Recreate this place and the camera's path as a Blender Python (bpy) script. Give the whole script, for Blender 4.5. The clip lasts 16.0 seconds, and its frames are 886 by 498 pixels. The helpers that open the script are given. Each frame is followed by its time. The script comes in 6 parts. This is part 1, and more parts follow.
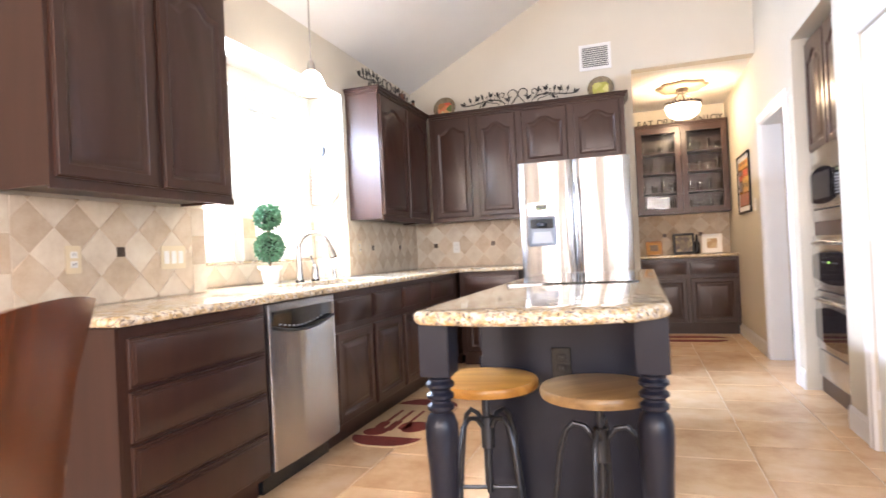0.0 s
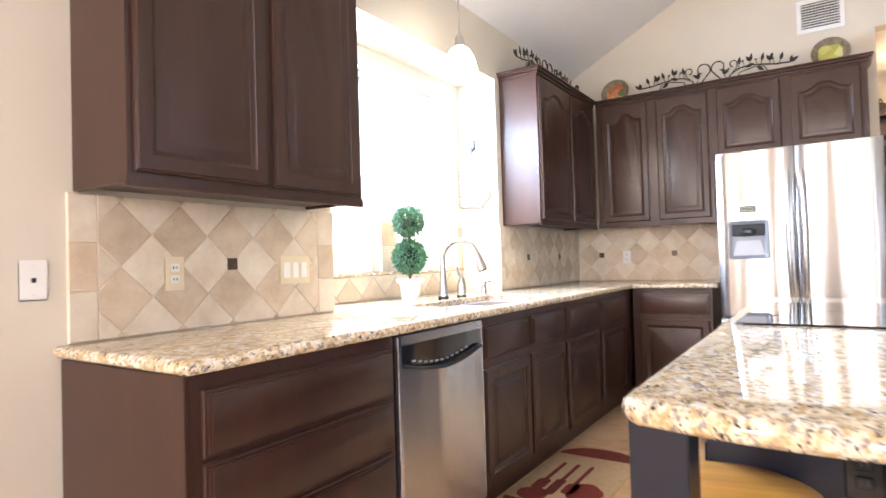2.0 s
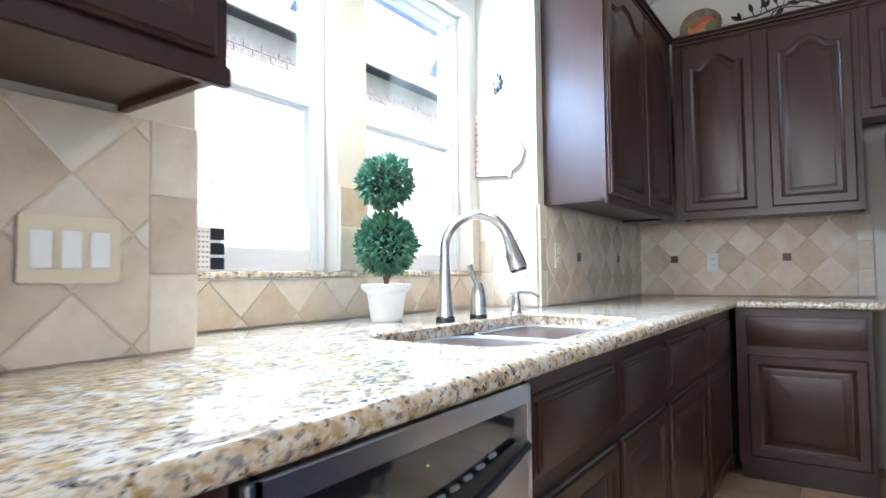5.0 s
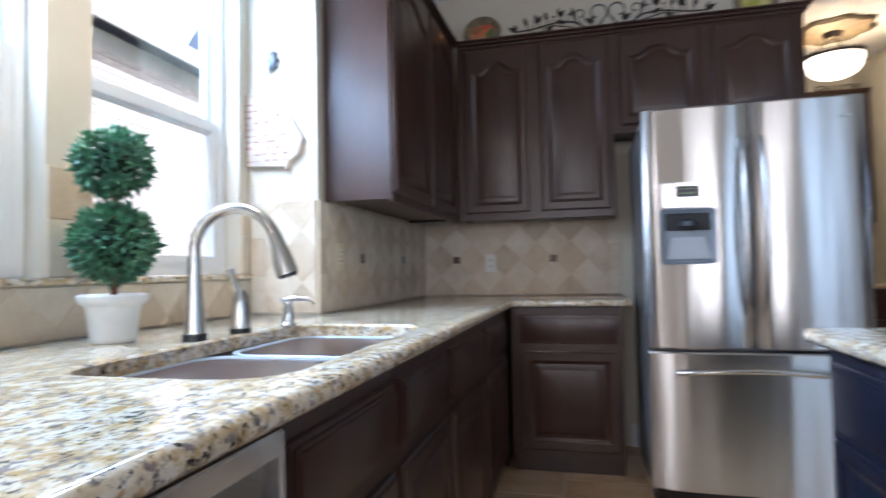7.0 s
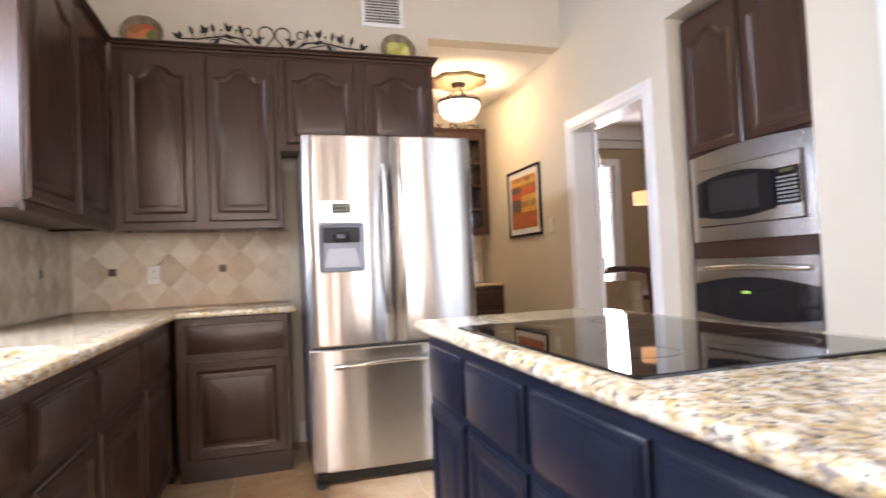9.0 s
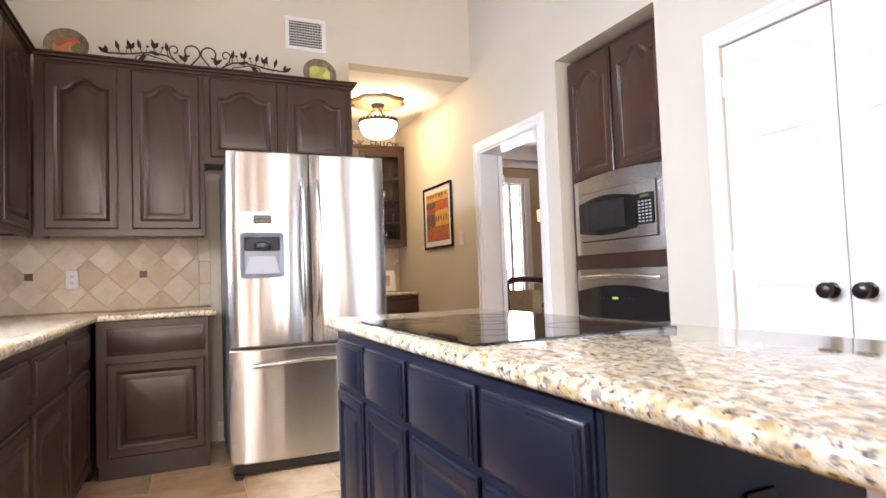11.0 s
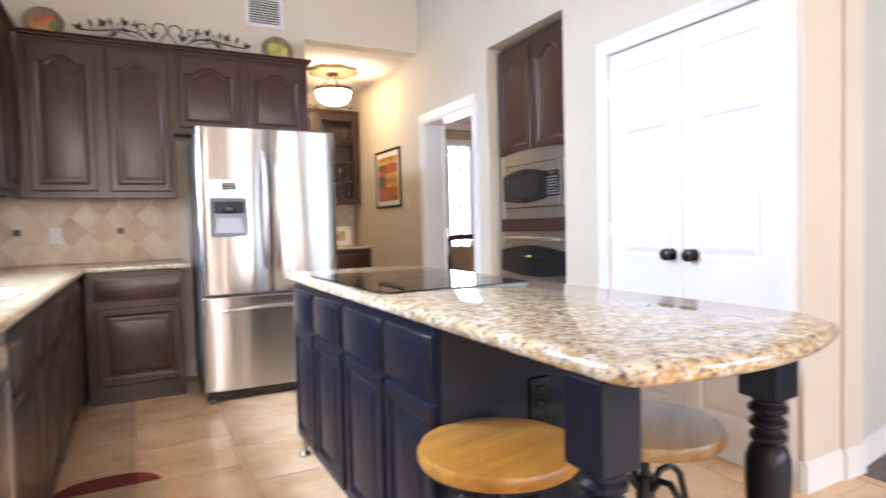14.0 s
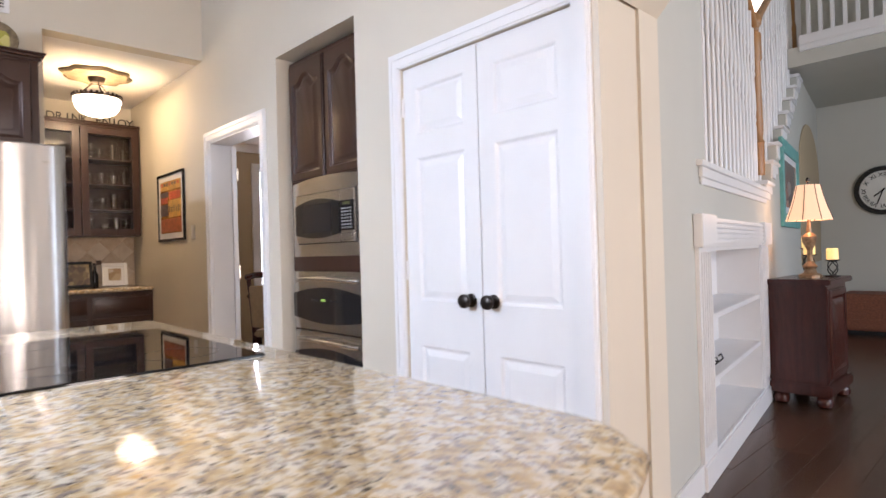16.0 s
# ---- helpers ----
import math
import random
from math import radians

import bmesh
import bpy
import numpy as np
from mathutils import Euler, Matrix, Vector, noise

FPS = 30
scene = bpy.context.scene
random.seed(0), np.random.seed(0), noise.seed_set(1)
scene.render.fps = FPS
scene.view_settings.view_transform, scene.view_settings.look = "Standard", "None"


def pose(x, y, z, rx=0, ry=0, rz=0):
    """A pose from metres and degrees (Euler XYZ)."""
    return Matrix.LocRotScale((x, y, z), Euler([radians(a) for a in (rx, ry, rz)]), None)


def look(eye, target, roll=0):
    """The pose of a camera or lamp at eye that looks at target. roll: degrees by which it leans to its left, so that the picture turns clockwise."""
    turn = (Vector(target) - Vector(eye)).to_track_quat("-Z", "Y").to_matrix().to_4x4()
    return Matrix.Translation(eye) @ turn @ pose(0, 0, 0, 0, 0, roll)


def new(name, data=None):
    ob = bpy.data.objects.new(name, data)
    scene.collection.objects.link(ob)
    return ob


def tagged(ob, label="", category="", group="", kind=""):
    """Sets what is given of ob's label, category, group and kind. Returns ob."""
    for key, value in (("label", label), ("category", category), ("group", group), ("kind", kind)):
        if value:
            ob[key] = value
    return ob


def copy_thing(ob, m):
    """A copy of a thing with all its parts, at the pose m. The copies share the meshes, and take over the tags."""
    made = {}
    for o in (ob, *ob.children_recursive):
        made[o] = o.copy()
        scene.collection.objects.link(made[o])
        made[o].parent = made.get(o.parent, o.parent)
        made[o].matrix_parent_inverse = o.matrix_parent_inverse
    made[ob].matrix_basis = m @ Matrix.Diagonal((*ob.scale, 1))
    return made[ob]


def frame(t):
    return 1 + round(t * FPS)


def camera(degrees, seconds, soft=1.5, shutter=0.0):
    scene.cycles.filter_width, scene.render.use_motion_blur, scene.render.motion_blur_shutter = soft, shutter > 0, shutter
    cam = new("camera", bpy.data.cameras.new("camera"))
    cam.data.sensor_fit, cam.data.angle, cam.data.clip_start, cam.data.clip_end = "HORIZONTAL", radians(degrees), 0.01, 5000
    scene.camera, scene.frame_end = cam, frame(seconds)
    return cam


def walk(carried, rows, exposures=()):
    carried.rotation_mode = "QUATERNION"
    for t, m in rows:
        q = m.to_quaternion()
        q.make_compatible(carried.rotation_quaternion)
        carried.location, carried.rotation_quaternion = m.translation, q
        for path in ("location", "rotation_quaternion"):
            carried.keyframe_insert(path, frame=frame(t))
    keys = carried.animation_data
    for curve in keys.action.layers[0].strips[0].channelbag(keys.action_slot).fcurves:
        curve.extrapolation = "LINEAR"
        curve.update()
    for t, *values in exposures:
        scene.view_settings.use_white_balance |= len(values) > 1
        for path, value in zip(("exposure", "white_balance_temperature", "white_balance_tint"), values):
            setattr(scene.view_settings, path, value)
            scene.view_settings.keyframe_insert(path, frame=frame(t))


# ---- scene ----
cam = camera(75.2, 16.0, shutter=0.6)
PATH = [
    (0, (2.229, -1.387, 1.071), (1.593, 0.509, 1.083), -2.7),
    (0.5, (2.129, -1.315, 1.09), (1.383, 0.541, 1.11), -2.5),
    (1, (2.038, -1.13, 1.125), (1.141, 0.656, 1.154), -2.3),
    (1.5, (1.974, -0.964, 1.129), (0.933, 0.744, 1.173), -2.0),
    (2, (1.883, -0.76, 1.127), (0.784, 0.91, 1.171), -1.7),
    (2.5, (1.763, -0.56, 1.133), (0.638, 1.093, 1.189), -1.7),
    (3, (1.66, -0.368, 1.124), (0.51, 1.267, 1.181), -1.5),
    (3.2, (1.616, -0.265, 1.119), (0.443, 1.354, 1.185), -1.6),
    (5.3, (1.048, 0.583, 1.059), (-0.071, 2.239, 1.146), -0.3),
    (5.5, (1.024, 0.648, 1.064), (-0.076, 2.316, 1.142), -0.2),
    (6, (0.977, 0.765, 1.04), (-0.025, 2.493, 1.135), -0.6),
    (6.5, (1.008, 0.763, 1.056), (0.178, 2.58, 1.149), -0.8),
    (7, (1.042, 0.707, 1.077), (0.56, 2.647, 1.152), -1.1),
    (7.5, (1.01, 0.664, 1.082), (0.905, 2.66, 1.155), -1.5),
    (8, (1.022, 0.608, 1.078), (1.18, 2.6, 1.149), -1.9),
    (8.5, (1.072, 0.551, 1.065), (1.426, 2.518, 1.144), -2.2),
    (9, (1.134, 0.494, 1.086), (1.709, 2.409, 1.149), -2.6),
    (9.2, (1.158, 0.474, 1.106), (1.81, 2.364, 1.16), -2.4),
    (11.3, (1.057, 0.067, 1.028), (1.876, 1.889, 1.125), -2.1),
    (11.5, (1.023, 0.02, 1.007), (1.817, 1.853, 1.096), -2.0),
    (12, (0.933, -0.085, 0.993), (1.648, 1.782, 1.04), -1.7),
    (12.5, (0.905, -0.177, 1.007), (1.603, 1.697, 1.02), -1.5),
    (13, (0.905, -0.293, 1.038), (1.603, 1.581, 1.025), -1.3),
    (13.5, (0.908, -0.435, 1.076), (1.674, 1.412, 1.026), -1.2),
    (14, (0.969, -0.488, 1.122), (1.899, 1.281, 1.041), -1.4),
    (14.5, (1.061, -0.428, 1.141), (2.242, 1.184, 1.054), -1.8),
    (15, (1.141, -0.281, 1.151), (2.467, 1.215, 1.093), -1.6),
    (15.5, (1.296, -0.198, 1.152), (2.683, 1.242, 1.127), -1.7),
    (16, (1.535, -0.186, 1.165), (2.912, 1.264, 1.174), -1.6),
]
EXPOSURES = [(0, 1.38, 6350, 24), (1.5, 1.34, 6320, 23), (3, 1.12, 6350, 22), (4.5, 0.70, 5600, 17), (5.5, 0.43, 5180, 15), (6.5, 0.03, 5150, 15), (7.2, -0.16, 5600, 17), (8, 0.36, 6400, 22), (9, 0.80, 6650, 25), (11.5, 0.97, 6600, 24), (14, 0.86, 6350, 23), (16, 0.54, 6450, 24)]
walk(cam, [(t, look(eye, target, roll)) for t, eye, target, roll in PATH], EXPOSURES)

# ---- light ----
world = bpy.data.worlds.new("world")
scene.world = world
world.use_nodes = True
wn = world.node_tree.nodes
sky = wn.new("ShaderNodeTexSky")
sky.sky_type, sky.sun_disc = "NISHITA", False
sky.sun_elevation, sky.sun_rotation = radians(36), radians(72)
sky.dust_density = 6
wn["Background"].inputs[1].default_value = 0.15
world.node_tree.links.new(sky.outputs[0], wn["Background"].inputs[0])
sun = new("sun", bpy.data.lights.new("sun", "SUN"))
sun.data.energy, sun.data.angle, sun.data.color = 5.0, radians(0.6), (1, 0.95, 0.87)
sun.matrix_world = look((9, 3, 7), (0, 0, 0))


def area(name, place, target, sx, sy, watts, colour):
    lamp = new(name, bpy.data.lights.new(name, "AREA"))
    lamp.data.shape, lamp.data.size, lamp.data.size_y = "RECTANGLE", sx, sy
    lamp.data.energy, lamp.data.color = watts, colour
    lamp.matrix_world = look(place, target)
    return lamp


def bulb(name, place, watts, colour, radius=0.05):
    lamp = new(name, bpy.data.lights.new(name, "POINT"))
    lamp.data.energy, lamp.data.color, lamp.data.shadow_soft_size = watts, colour, radius
    lamp.location = place
    return lamp


# daylight in the window openings: over the sink, behind the breakfast corner, dining room, living room
area("window_light", (-0.46, 1.55, 2.12), (1.2, 1.55, 0.9), 0.62, 0.24, 50.0, (0.62, 0.82, 1))
area("window_light", (-0.46, 2.395, 2.12), (1.2, 2.395, 0.9), 0.64, 0.24, 50.0, (0.62, 0.82, 1))
area("window_light", (0.675, -3.93, 1.65), (0.675, 3, 1.2), 0.6, 1.4, 50.0, (1, 0.92, 0.80))
area("window_light", (2.875, -3.93, 1.65), (2.875, 3, 1.2), 0.6, 1.4, 50.0, (1, 0.92, 0.80))
area("window_light", (5.4, -3.93, 2.0), (5.4, 3, 1.2), 1.9, 2.2, 60.0, (0.72, 0.89, 1))
area("window_light", (7.3, -3.93, 2.0), (7.3, 3, 1.2), 1.5, 2.2, 48.0, (0.70, 0.88, 1))
area("window_light", (5.2, 6.86, 1.55), (4.6, 2, 1.2), 0.42, 1.3, 29.2, (0.95, 0.98, 1))
bulb("pendant_bulb", (0.28, 1.9, 2.20), 27.0, (1, 0.86, 0.62))
bulb("alcove_bulb", (2.77, 5.25, 2.46), 13.0, (1, 0.76, 0.42), 0.012)
bulb("table_lamp_bulb", (6.42, 1.03, 1.42), 2.4, (1, 0.62, 0.34))

# ---- materials ----


def nodes_of(name):
    m = bpy.data.materials.new(name)
    m.use_nodes = True
    nt = m.node_tree
    return m, nt, nt.nodes["Principled BSDF"]


def ramp(nt, fac, stops):
    r = nt.nodes.new("ShaderNodeValToRGB")
    while len(r.color_ramp.elements) < len(stops):
        r.color_ramp.elements.new(0.5)
    for e, (p, c) in zip(r.color_ramp.elements, stops):
        e.position, e.color = p, (*c, 1)
    nt.links.new(fac, r.inputs[0])
    return r.outputs[0]


def tex(nt, kind, scale, stretch=(1, 1, 1), detail=4.0, rough=0.55, space="Object"):
    co = nt.nodes.new("ShaderNodeTexCoord")
    mp = nt.nodes.new("ShaderNodeMapping")
    mp.inputs["Scale"].default_value = stretch
    nt.links.new(co.outputs[space], mp.inputs[0])
    n = nt.nodes.new(kind)
    n.inputs["Scale"].default_value = scale
    if kind == "ShaderNodeTexNoise":
        n.inputs["Detail"].default_value, n.inputs["Roughness"].default_value = detail, rough
    nt.links.new(mp.outputs[0], n.inputs["Vector"])
    return n


def mix(nt, fac, a, b, mode="MIX"):
    m = nt.nodes.new("ShaderNodeMix")
    m.data_type, m.blend_type = "RGBA", mode
    for sock, v in ((m.inputs[0], fac), (m.inputs[6], a), (m.inputs[7], b)):
        if isinstance(v, (int, float)):
            sock.default_value = v
        elif isinstance(v, tuple):
            sock.default_value = (*v, 1)
        else:
            nt.links.new(v, sock)
    return m.outputs[2]


def bump(nt, bsdf, height, strength, distance=0.002):
    b = nt.nodes.new("ShaderNodeBump")
    b.inputs["Strength"].default_value, b.inputs["Distance"].default_value = strength, distance
    nt.links.new(height, b.inputs["Height"])
    nt.links.new(b.outputs[0], bsdf.inputs["Normal"])


def plain(name, colour, rough=0.5, metal=0.0, vary=0.08, scale=6.0, relief=0.0, relief_scale=60.0, stretch=(1, 1, 1), coat=0.0, spec=0.5):
    """A painted, plastic or metal surface: colour with soft mottling, uneven gloss and a fine relief."""
    m, nt, b = nodes_of(name)
    n = tex(nt, "ShaderNodeTexNoise", scale, stretch)
    lo = tuple(c * (1 - vary) for c in colour)
    hi = tuple(min(1, c * (1 + vary)) for c in colour)
    nt.links.new(ramp(nt, n.outputs[0], [(0.3, lo), (0.7, hi)]), b.inputs["Base Color"])
    n2 = tex(nt, "ShaderNodeTexNoise", relief_scale, stretch)
    r = nt.nodes.new("ShaderNodeMapRange")
    r.inputs[3].default_value, r.inputs[4].default_value = rough * 0.85, min(1, rough * 1.15)
    nt.links.new(n2.outputs[0], r.inputs[0])
    nt.links.new(r.outputs[0], b.inputs["Roughness"])
    b.inputs["Metallic"].default_value = metal
    b.inputs["Coat Weight"].default_value = coat
    b.inputs["Specular IOR Level"].default_value = spec
    if relief:
        bump(nt, b, n2.outputs[0], relief)
    return m


def glow(name, colour, strength, body=None):
    m, nt, b = nodes_of(name)
    b.inputs["Base Color"].default_value = (*(body or colour), 1)
    b.inputs["Emission Color"].default_value = (*colour, 1)
    b.inputs["Emission Strength"].default_value = strength
    return m


def glass(name, colour=(1, 1, 1), rough=0.0):
    m, nt, b = nodes_of(name)
    b.inputs["Base Color"].default_value = (*colour, 1)
    b.inputs["Transmission Weight"].default_value = 1
    b.inputs["Roughness"].default_value, b.inputs["IOR"].default_value = rough, 1.45
    return m


def wood(name, dark, light, rough=0.4, stretch=(1, 12, 12), scale=2.5, relief=0.15, random_tone=0.0):
    m, nt, b = nodes_of(name)
    n = tex(nt, "ShaderNodeTexNoise", scale, stretch, 6, 0.6)
    c = ramp(nt, n.outputs[0], [(0.3, dark), (0.72, light)])
    if random_tone:
        oi = nt.nodes.new("ShaderNodeObjectInfo")
        c = mix(nt, random_tone, c, ramp(nt, oi.outputs["Random"], [(0, dark), (1, light)]))
    nt.links.new(c, b.inputs["Base Color"])
    b.inputs["Roughness"].default_value = rough
    n2 = tex(nt, "ShaderNodeTexNoise", scale * 8, stretch, 3)
    bump(nt, b, n2.outputs[0], relief)
    return m


def granite(name):
    m, nt, b = nodes_of(name)
    big = tex(nt, "ShaderNodeTexNoise", 30, (1.25, 0.8, 1), 5, 0.62)
    c = ramp(nt, big.outputs[0], [(0.30, (0.30, 0.23, 0.16)), (0.42, (0.56, 0.42, 0.24)), (0.50, (0.66, 0.56, 0.40)), (0.58, (0.71, 0.65, 0.54)), (0.72, (0.74, 0.71, 0.64))])
    mid = tex(nt, "ShaderNodeTexNoise", 52, (1.2, 0.85, 1), 4, 0.6)
    tan = ramp(nt, mid.outputs[0], [(0.53, (0, 0, 0)), (0.62, (1, 1, 1))])
    c = mix(nt, tan, c, (0.46, 0.31, 0.13))
    grey = tex(nt, "ShaderNodeTexNoise", 66, (1.3, 0.85, 1), 5, 0.65)
    g = ramp(nt, grey.outputs[0], [(0.53, (0, 0, 0)), (0.60, (1, 1, 1))])
    c = mix(nt, g, c, (0.25, 0.21, 0.19))
    dark = tex(nt, "ShaderNodeTexNoise", 88, (1.2, 0.9, 1), 4, 0.6)
    d = ramp(nt, dark.outputs[0], [(0.585, (0, 0, 0)), (0.64, (1, 1, 1))])
    c = mix(nt, d, c, (0.035, 0.03, 0.03))
    nt.links.new(c, b.inputs["Base Color"])
    b.inputs["Roughness"].default_value = 0.06
    b.inputs["Specular IOR Level"].default_value = 0.8
    w = tex(nt, "ShaderNodeTexNoise", 9)
    bump(nt, b, w.outputs[0], 0.03, 0.01)
    return m


def stone_tile(name, a, c2, c3, rough, pits=0.35, scale=9.0, span=0.9):
    """Tumbled or glazed stone: each piece its own tone, with clouds and pits."""
    m, nt, b = nodes_of(name)
    oi = nt.nodes.new("ShaderNodeObjectInfo")
    co = nt.nodes.new("ShaderNodeTexCoord")
    ad = nt.nodes.new("ShaderNodeVectorMath")
    ad.operation = "MULTIPLY_ADD"
    ad.inputs[1].default_value = (1, 1, 1)
    sc = nt.nodes.new("ShaderNodeVectorMath")
    sc.operation = "SCALE"
    sc.inputs[0].default_value = (31, 17, 23)
    nt.links.new(oi.outputs["Random"], sc.inputs["Scale"])
    nt.links.new(co.outputs["Object"], ad.inputs[0])
    nt.links.new(sc.outputs[0], ad.inputs[2])
    n = nt.nodes.new("ShaderNodeTexNoise")
    n.inputs["Scale"].default_value, n.inputs["Detail"].default_value, n.inputs["Roughness"].default_value = scale, 7, 0.65
    nt.links.new(ad.outputs[0], n.inputs["Vector"])
    c = ramp(nt, n.outputs[0], [(0.28, a), (0.5, c2), (0.72, c3)])
    tone = ramp(nt, oi.outputs["Random"], [(0, tuple(span for _ in a)), (1, (1.0, 1.0, 1.0))])
    c = mix(nt, 1.0, c, tone, "MULTIPLY")
    nt.links.new(c, b.inputs["Base Color"])
    b.inputs["Roughness"].default_value = rough
    p = nt.nodes.new("ShaderNodeTexNoise")
    p.inputs["Scale"].default_value, p.inputs["Detail"].default_value = scale * 6, 3
    nt.links.new(ad.outputs[0], p.inputs["Vector"])
    bump(nt, b, p.outputs[0], pits, 0.002)
    return m


def steel(name, along, colour=(0.66, 0.66, 0.67), rough=0.24, aniso=0.0, wave=0.0):
    """Brushed stainless steel, its grain drawn out along one axis; wave: how uneven the sheet is from side to side."""
    m, nt, b = nodes_of(name)
    st = [90, 90, 90]
    st[along] = 1.2
    n = tex(nt, "ShaderNodeTexNoise", 4, tuple(st), 4)
    nt.links.new(ramp(nt, n.outputs[0], [(0.2, tuple(c * 0.9 for c in colour)), (0.8, colour)]), b.inputs["Base Color"])
    b.inputs["Metallic"].default_value = 1
    b.inputs["Roughness"].default_value = rough
    if aniso:
        tg = nt.nodes.new("ShaderNodeTangent")
        tg.direction_type, tg.axis = "RADIAL", "Z"
        nt.links.new(tg.outputs[0], b.inputs["Tangent"])
        b.inputs["Anisotropic"].default_value = aniso
        b.inputs["Anisotropic Rotation"].default_value = 0.25
    if wave:
        w = tex(nt, "ShaderNodeTexNoise", 5, (1, 0.2, 0.05), 2, 0.4)
        bump(nt, b, w.outputs[0], wave, 0.05)
    else:
        bump(nt, b, n.outputs[0], 0.05, 0.001)
    return m


def art(name, stops, scale=9.0, stretch=(1, 1, 3)):
    """A printed picture: patches of colour."""
    m, nt, b = nodes_of(name)
    n = tex(nt, "ShaderNodeTexVoronoi", scale, stretch)
    nt.links.new(ramp(nt, n.outputs["Color"], stops), b.inputs["Base Color"])
    b.inputs["Roughness"].default_value = 0.25
    return m


WALL = plain("beige_wall_paint", (0.61, 0.56, 0.47), 0.75, vary=0.03, scale=1.3, relief=0.12, relief_scale=150)
TANWALL = plain("tan_wall_paint", (0.42, 0.33, 0.21), 0.75, vary=0.04, scale=1.3, relief=0.12, relief_scale=150)
SAGE = plain("grey_green_wall_paint", (0.50, 0.50, 0.455), 0.75, vary=0.03, scale=1.3, relief=0.12, relief_scale=150)
CEIL = plain("ceiling_white", (0.80, 0.79, 0.78), 0.85, vary=0.02, scale=2, relief=0.3, relief_scale=70)
TRIM = plain("white_trim_paint", (0.75, 0.75, 0.755), 0.35, vary=0.02, scale=5, relief=0.04, relief_scale=40)
BROWN = plain("espresso_cabinet_paint", (0.042, 0.0182, 0.0122), 0.30, vary=0.14, scale=3, relief=0.06, relief_scale=26, stretch=(6, 6, 0.6), spec=0.44)
NAVY = plain("black_island_paint", (0.008, 0.010, 0.020), 0.32, vary=0.12, scale=5, spec=0.36)
BLACK = plain("black_plastic", (0.012, 0.012, 0.013), 0.25, vary=0.1)
DARK = plain("dark_recess", (0.02, 0.018, 0.016), 0.7)
GRANITE = granite("speckled_granite")
TILE_LIGHT = stone_tile("cream_travertine", (0.54, 0.44, 0.33), (0.64, 0.55, 0.43), (0.71, 0.64, 0.52), 0.5)
TILE_TAN = stone_tile("tan_travertine", (0.48, 0.36, 0.24), (0.59, 0.47, 0.34), (0.66, 0.555, 0.42), 0.5, span=0.80)
TILE_FLOOR = stone_tile("beige_floor_tile", (0.56, 0.35, 0.19), (0.74, 0.515, 0.315), (0.82, 0.625, 0.42), 0.24, 0.12, 3.0)
GROUT = plain("sand_grout", (0.70, 0.59, 0.45), 0.9, relief=0.3, relief_scale=200)
DOT = plain("bronze_dot_tile", (0.075, 0.05, 0.035), 0.35, 0.4, vary=0.4, scale=90, relief=0.8, relief_scale=120)
STEEL_V = steel("brushed_steel_upright", 0, (0.56, 0.55, 0.54), 0.27, 0.88, 0.22)
STEEL_H = steel("brushed_steel_level", 0)
# satin steel; the window's blue reflection is put into its base colour
STEEL_SINK = steel("window_tinted_sink_steel", 1, (0.70, 0.80, 0.92), 0.30)
STEEL_SINK.node_tree.nodes["Principled BSDF"].inputs["Metallic"].default_value = 0.6
NICKEL = plain("brushed_nickel", (0.55, 0.54, 0.52), 0.26, 1.0, vary=0.05, relief=0.03, relief_scale=200)
BRONZE = plain("oil_rubbed_bronze", (0.045, 0.035, 0.03), 0.3, 0.8, vary=0.2)
IRON = plain("black_wrought_iron", (0.02, 0.018, 0.017), 0.5, 0.5, vary=0.3, relief=0.2, relief_scale=80)
GUN = plain("gunmetal", (0.06, 0.065, 0.075), 0.35, 0.9, vary=0.2)
SEATWOOD = wood("honey_stool_wood", (0.27, 0.115, 0.018), (0.50, 0.245, 0.045), 0.32, (1, 9, 9), 3)
SEATWOOD2 = wood("brown_stool_wood", (0.18, 0.100, 0.040), (0.36, 0.22, 0.090), 0.32, (1, 9, 9), 3)
CHAIRWOOD = wood("cherry_chair_wood", (0.10, 0.024, 0.008), (0.22, 0.066, 0.022), 0.2, (8, 1, 1), 3)
OAK = wood("oak_rail", (0.30, 0.14, 0.05), (0.45, 0.24, 0.10), 0.35, (8, 8, 1), 3)
PLANK = wood("dark_floor_planks", (0.034, 0.017, 0.011), (0.10, 0.048, 0.030), 0.26, (1, 14, 10), 2.2, 0.2, 0.5)
MAHOGANY = wood("dark_mahogany", (0.030, 0.007, 0.005), (0.075, 0.018, 0.013), 0.24, (8, 8, 1), 3)
ROUGHWOOD = wood("rough_brown_bench", (0.12, 0.035, 0.018), (0.28, 0.10, 0.05), 0.7, (1, 6, 14), 6, 0.7)
LEAF = plain("boxwood_leaf", (0.075, 0.20, 0.11), 0.38, vary=0.6, scale=60, relief=0.1)
LEAF_IN = plain("boxwood_core", (0.012, 0.03, 0.014), 0.8, vary=0.3, scale=60)
POTWHITE = plain("white_ceramic", (0.72, 0.70, 0.66), 0.5, vary=0.05, scale=25, relief=0.1)
CREAM = plain("almond_plate_plastic", (0.66, 0.56, 0.38), 0.4, vary=0.03)
WHITEPL = plain("white_plastic", (0.74, 0.73, 0.70), 0.4, vary=0.03)
RUGTAN = plain("rug_tan", (0.50, 0.37, 0.22), 0.95, vary=0.12, scale=60, relief=0.6, relief_scale=300)
RUGRED = plain("rug_red", (0.16, 0.022, 0.016), 0.95, vary=0.2, scale=60, relief=0.6, relief_scale=300)
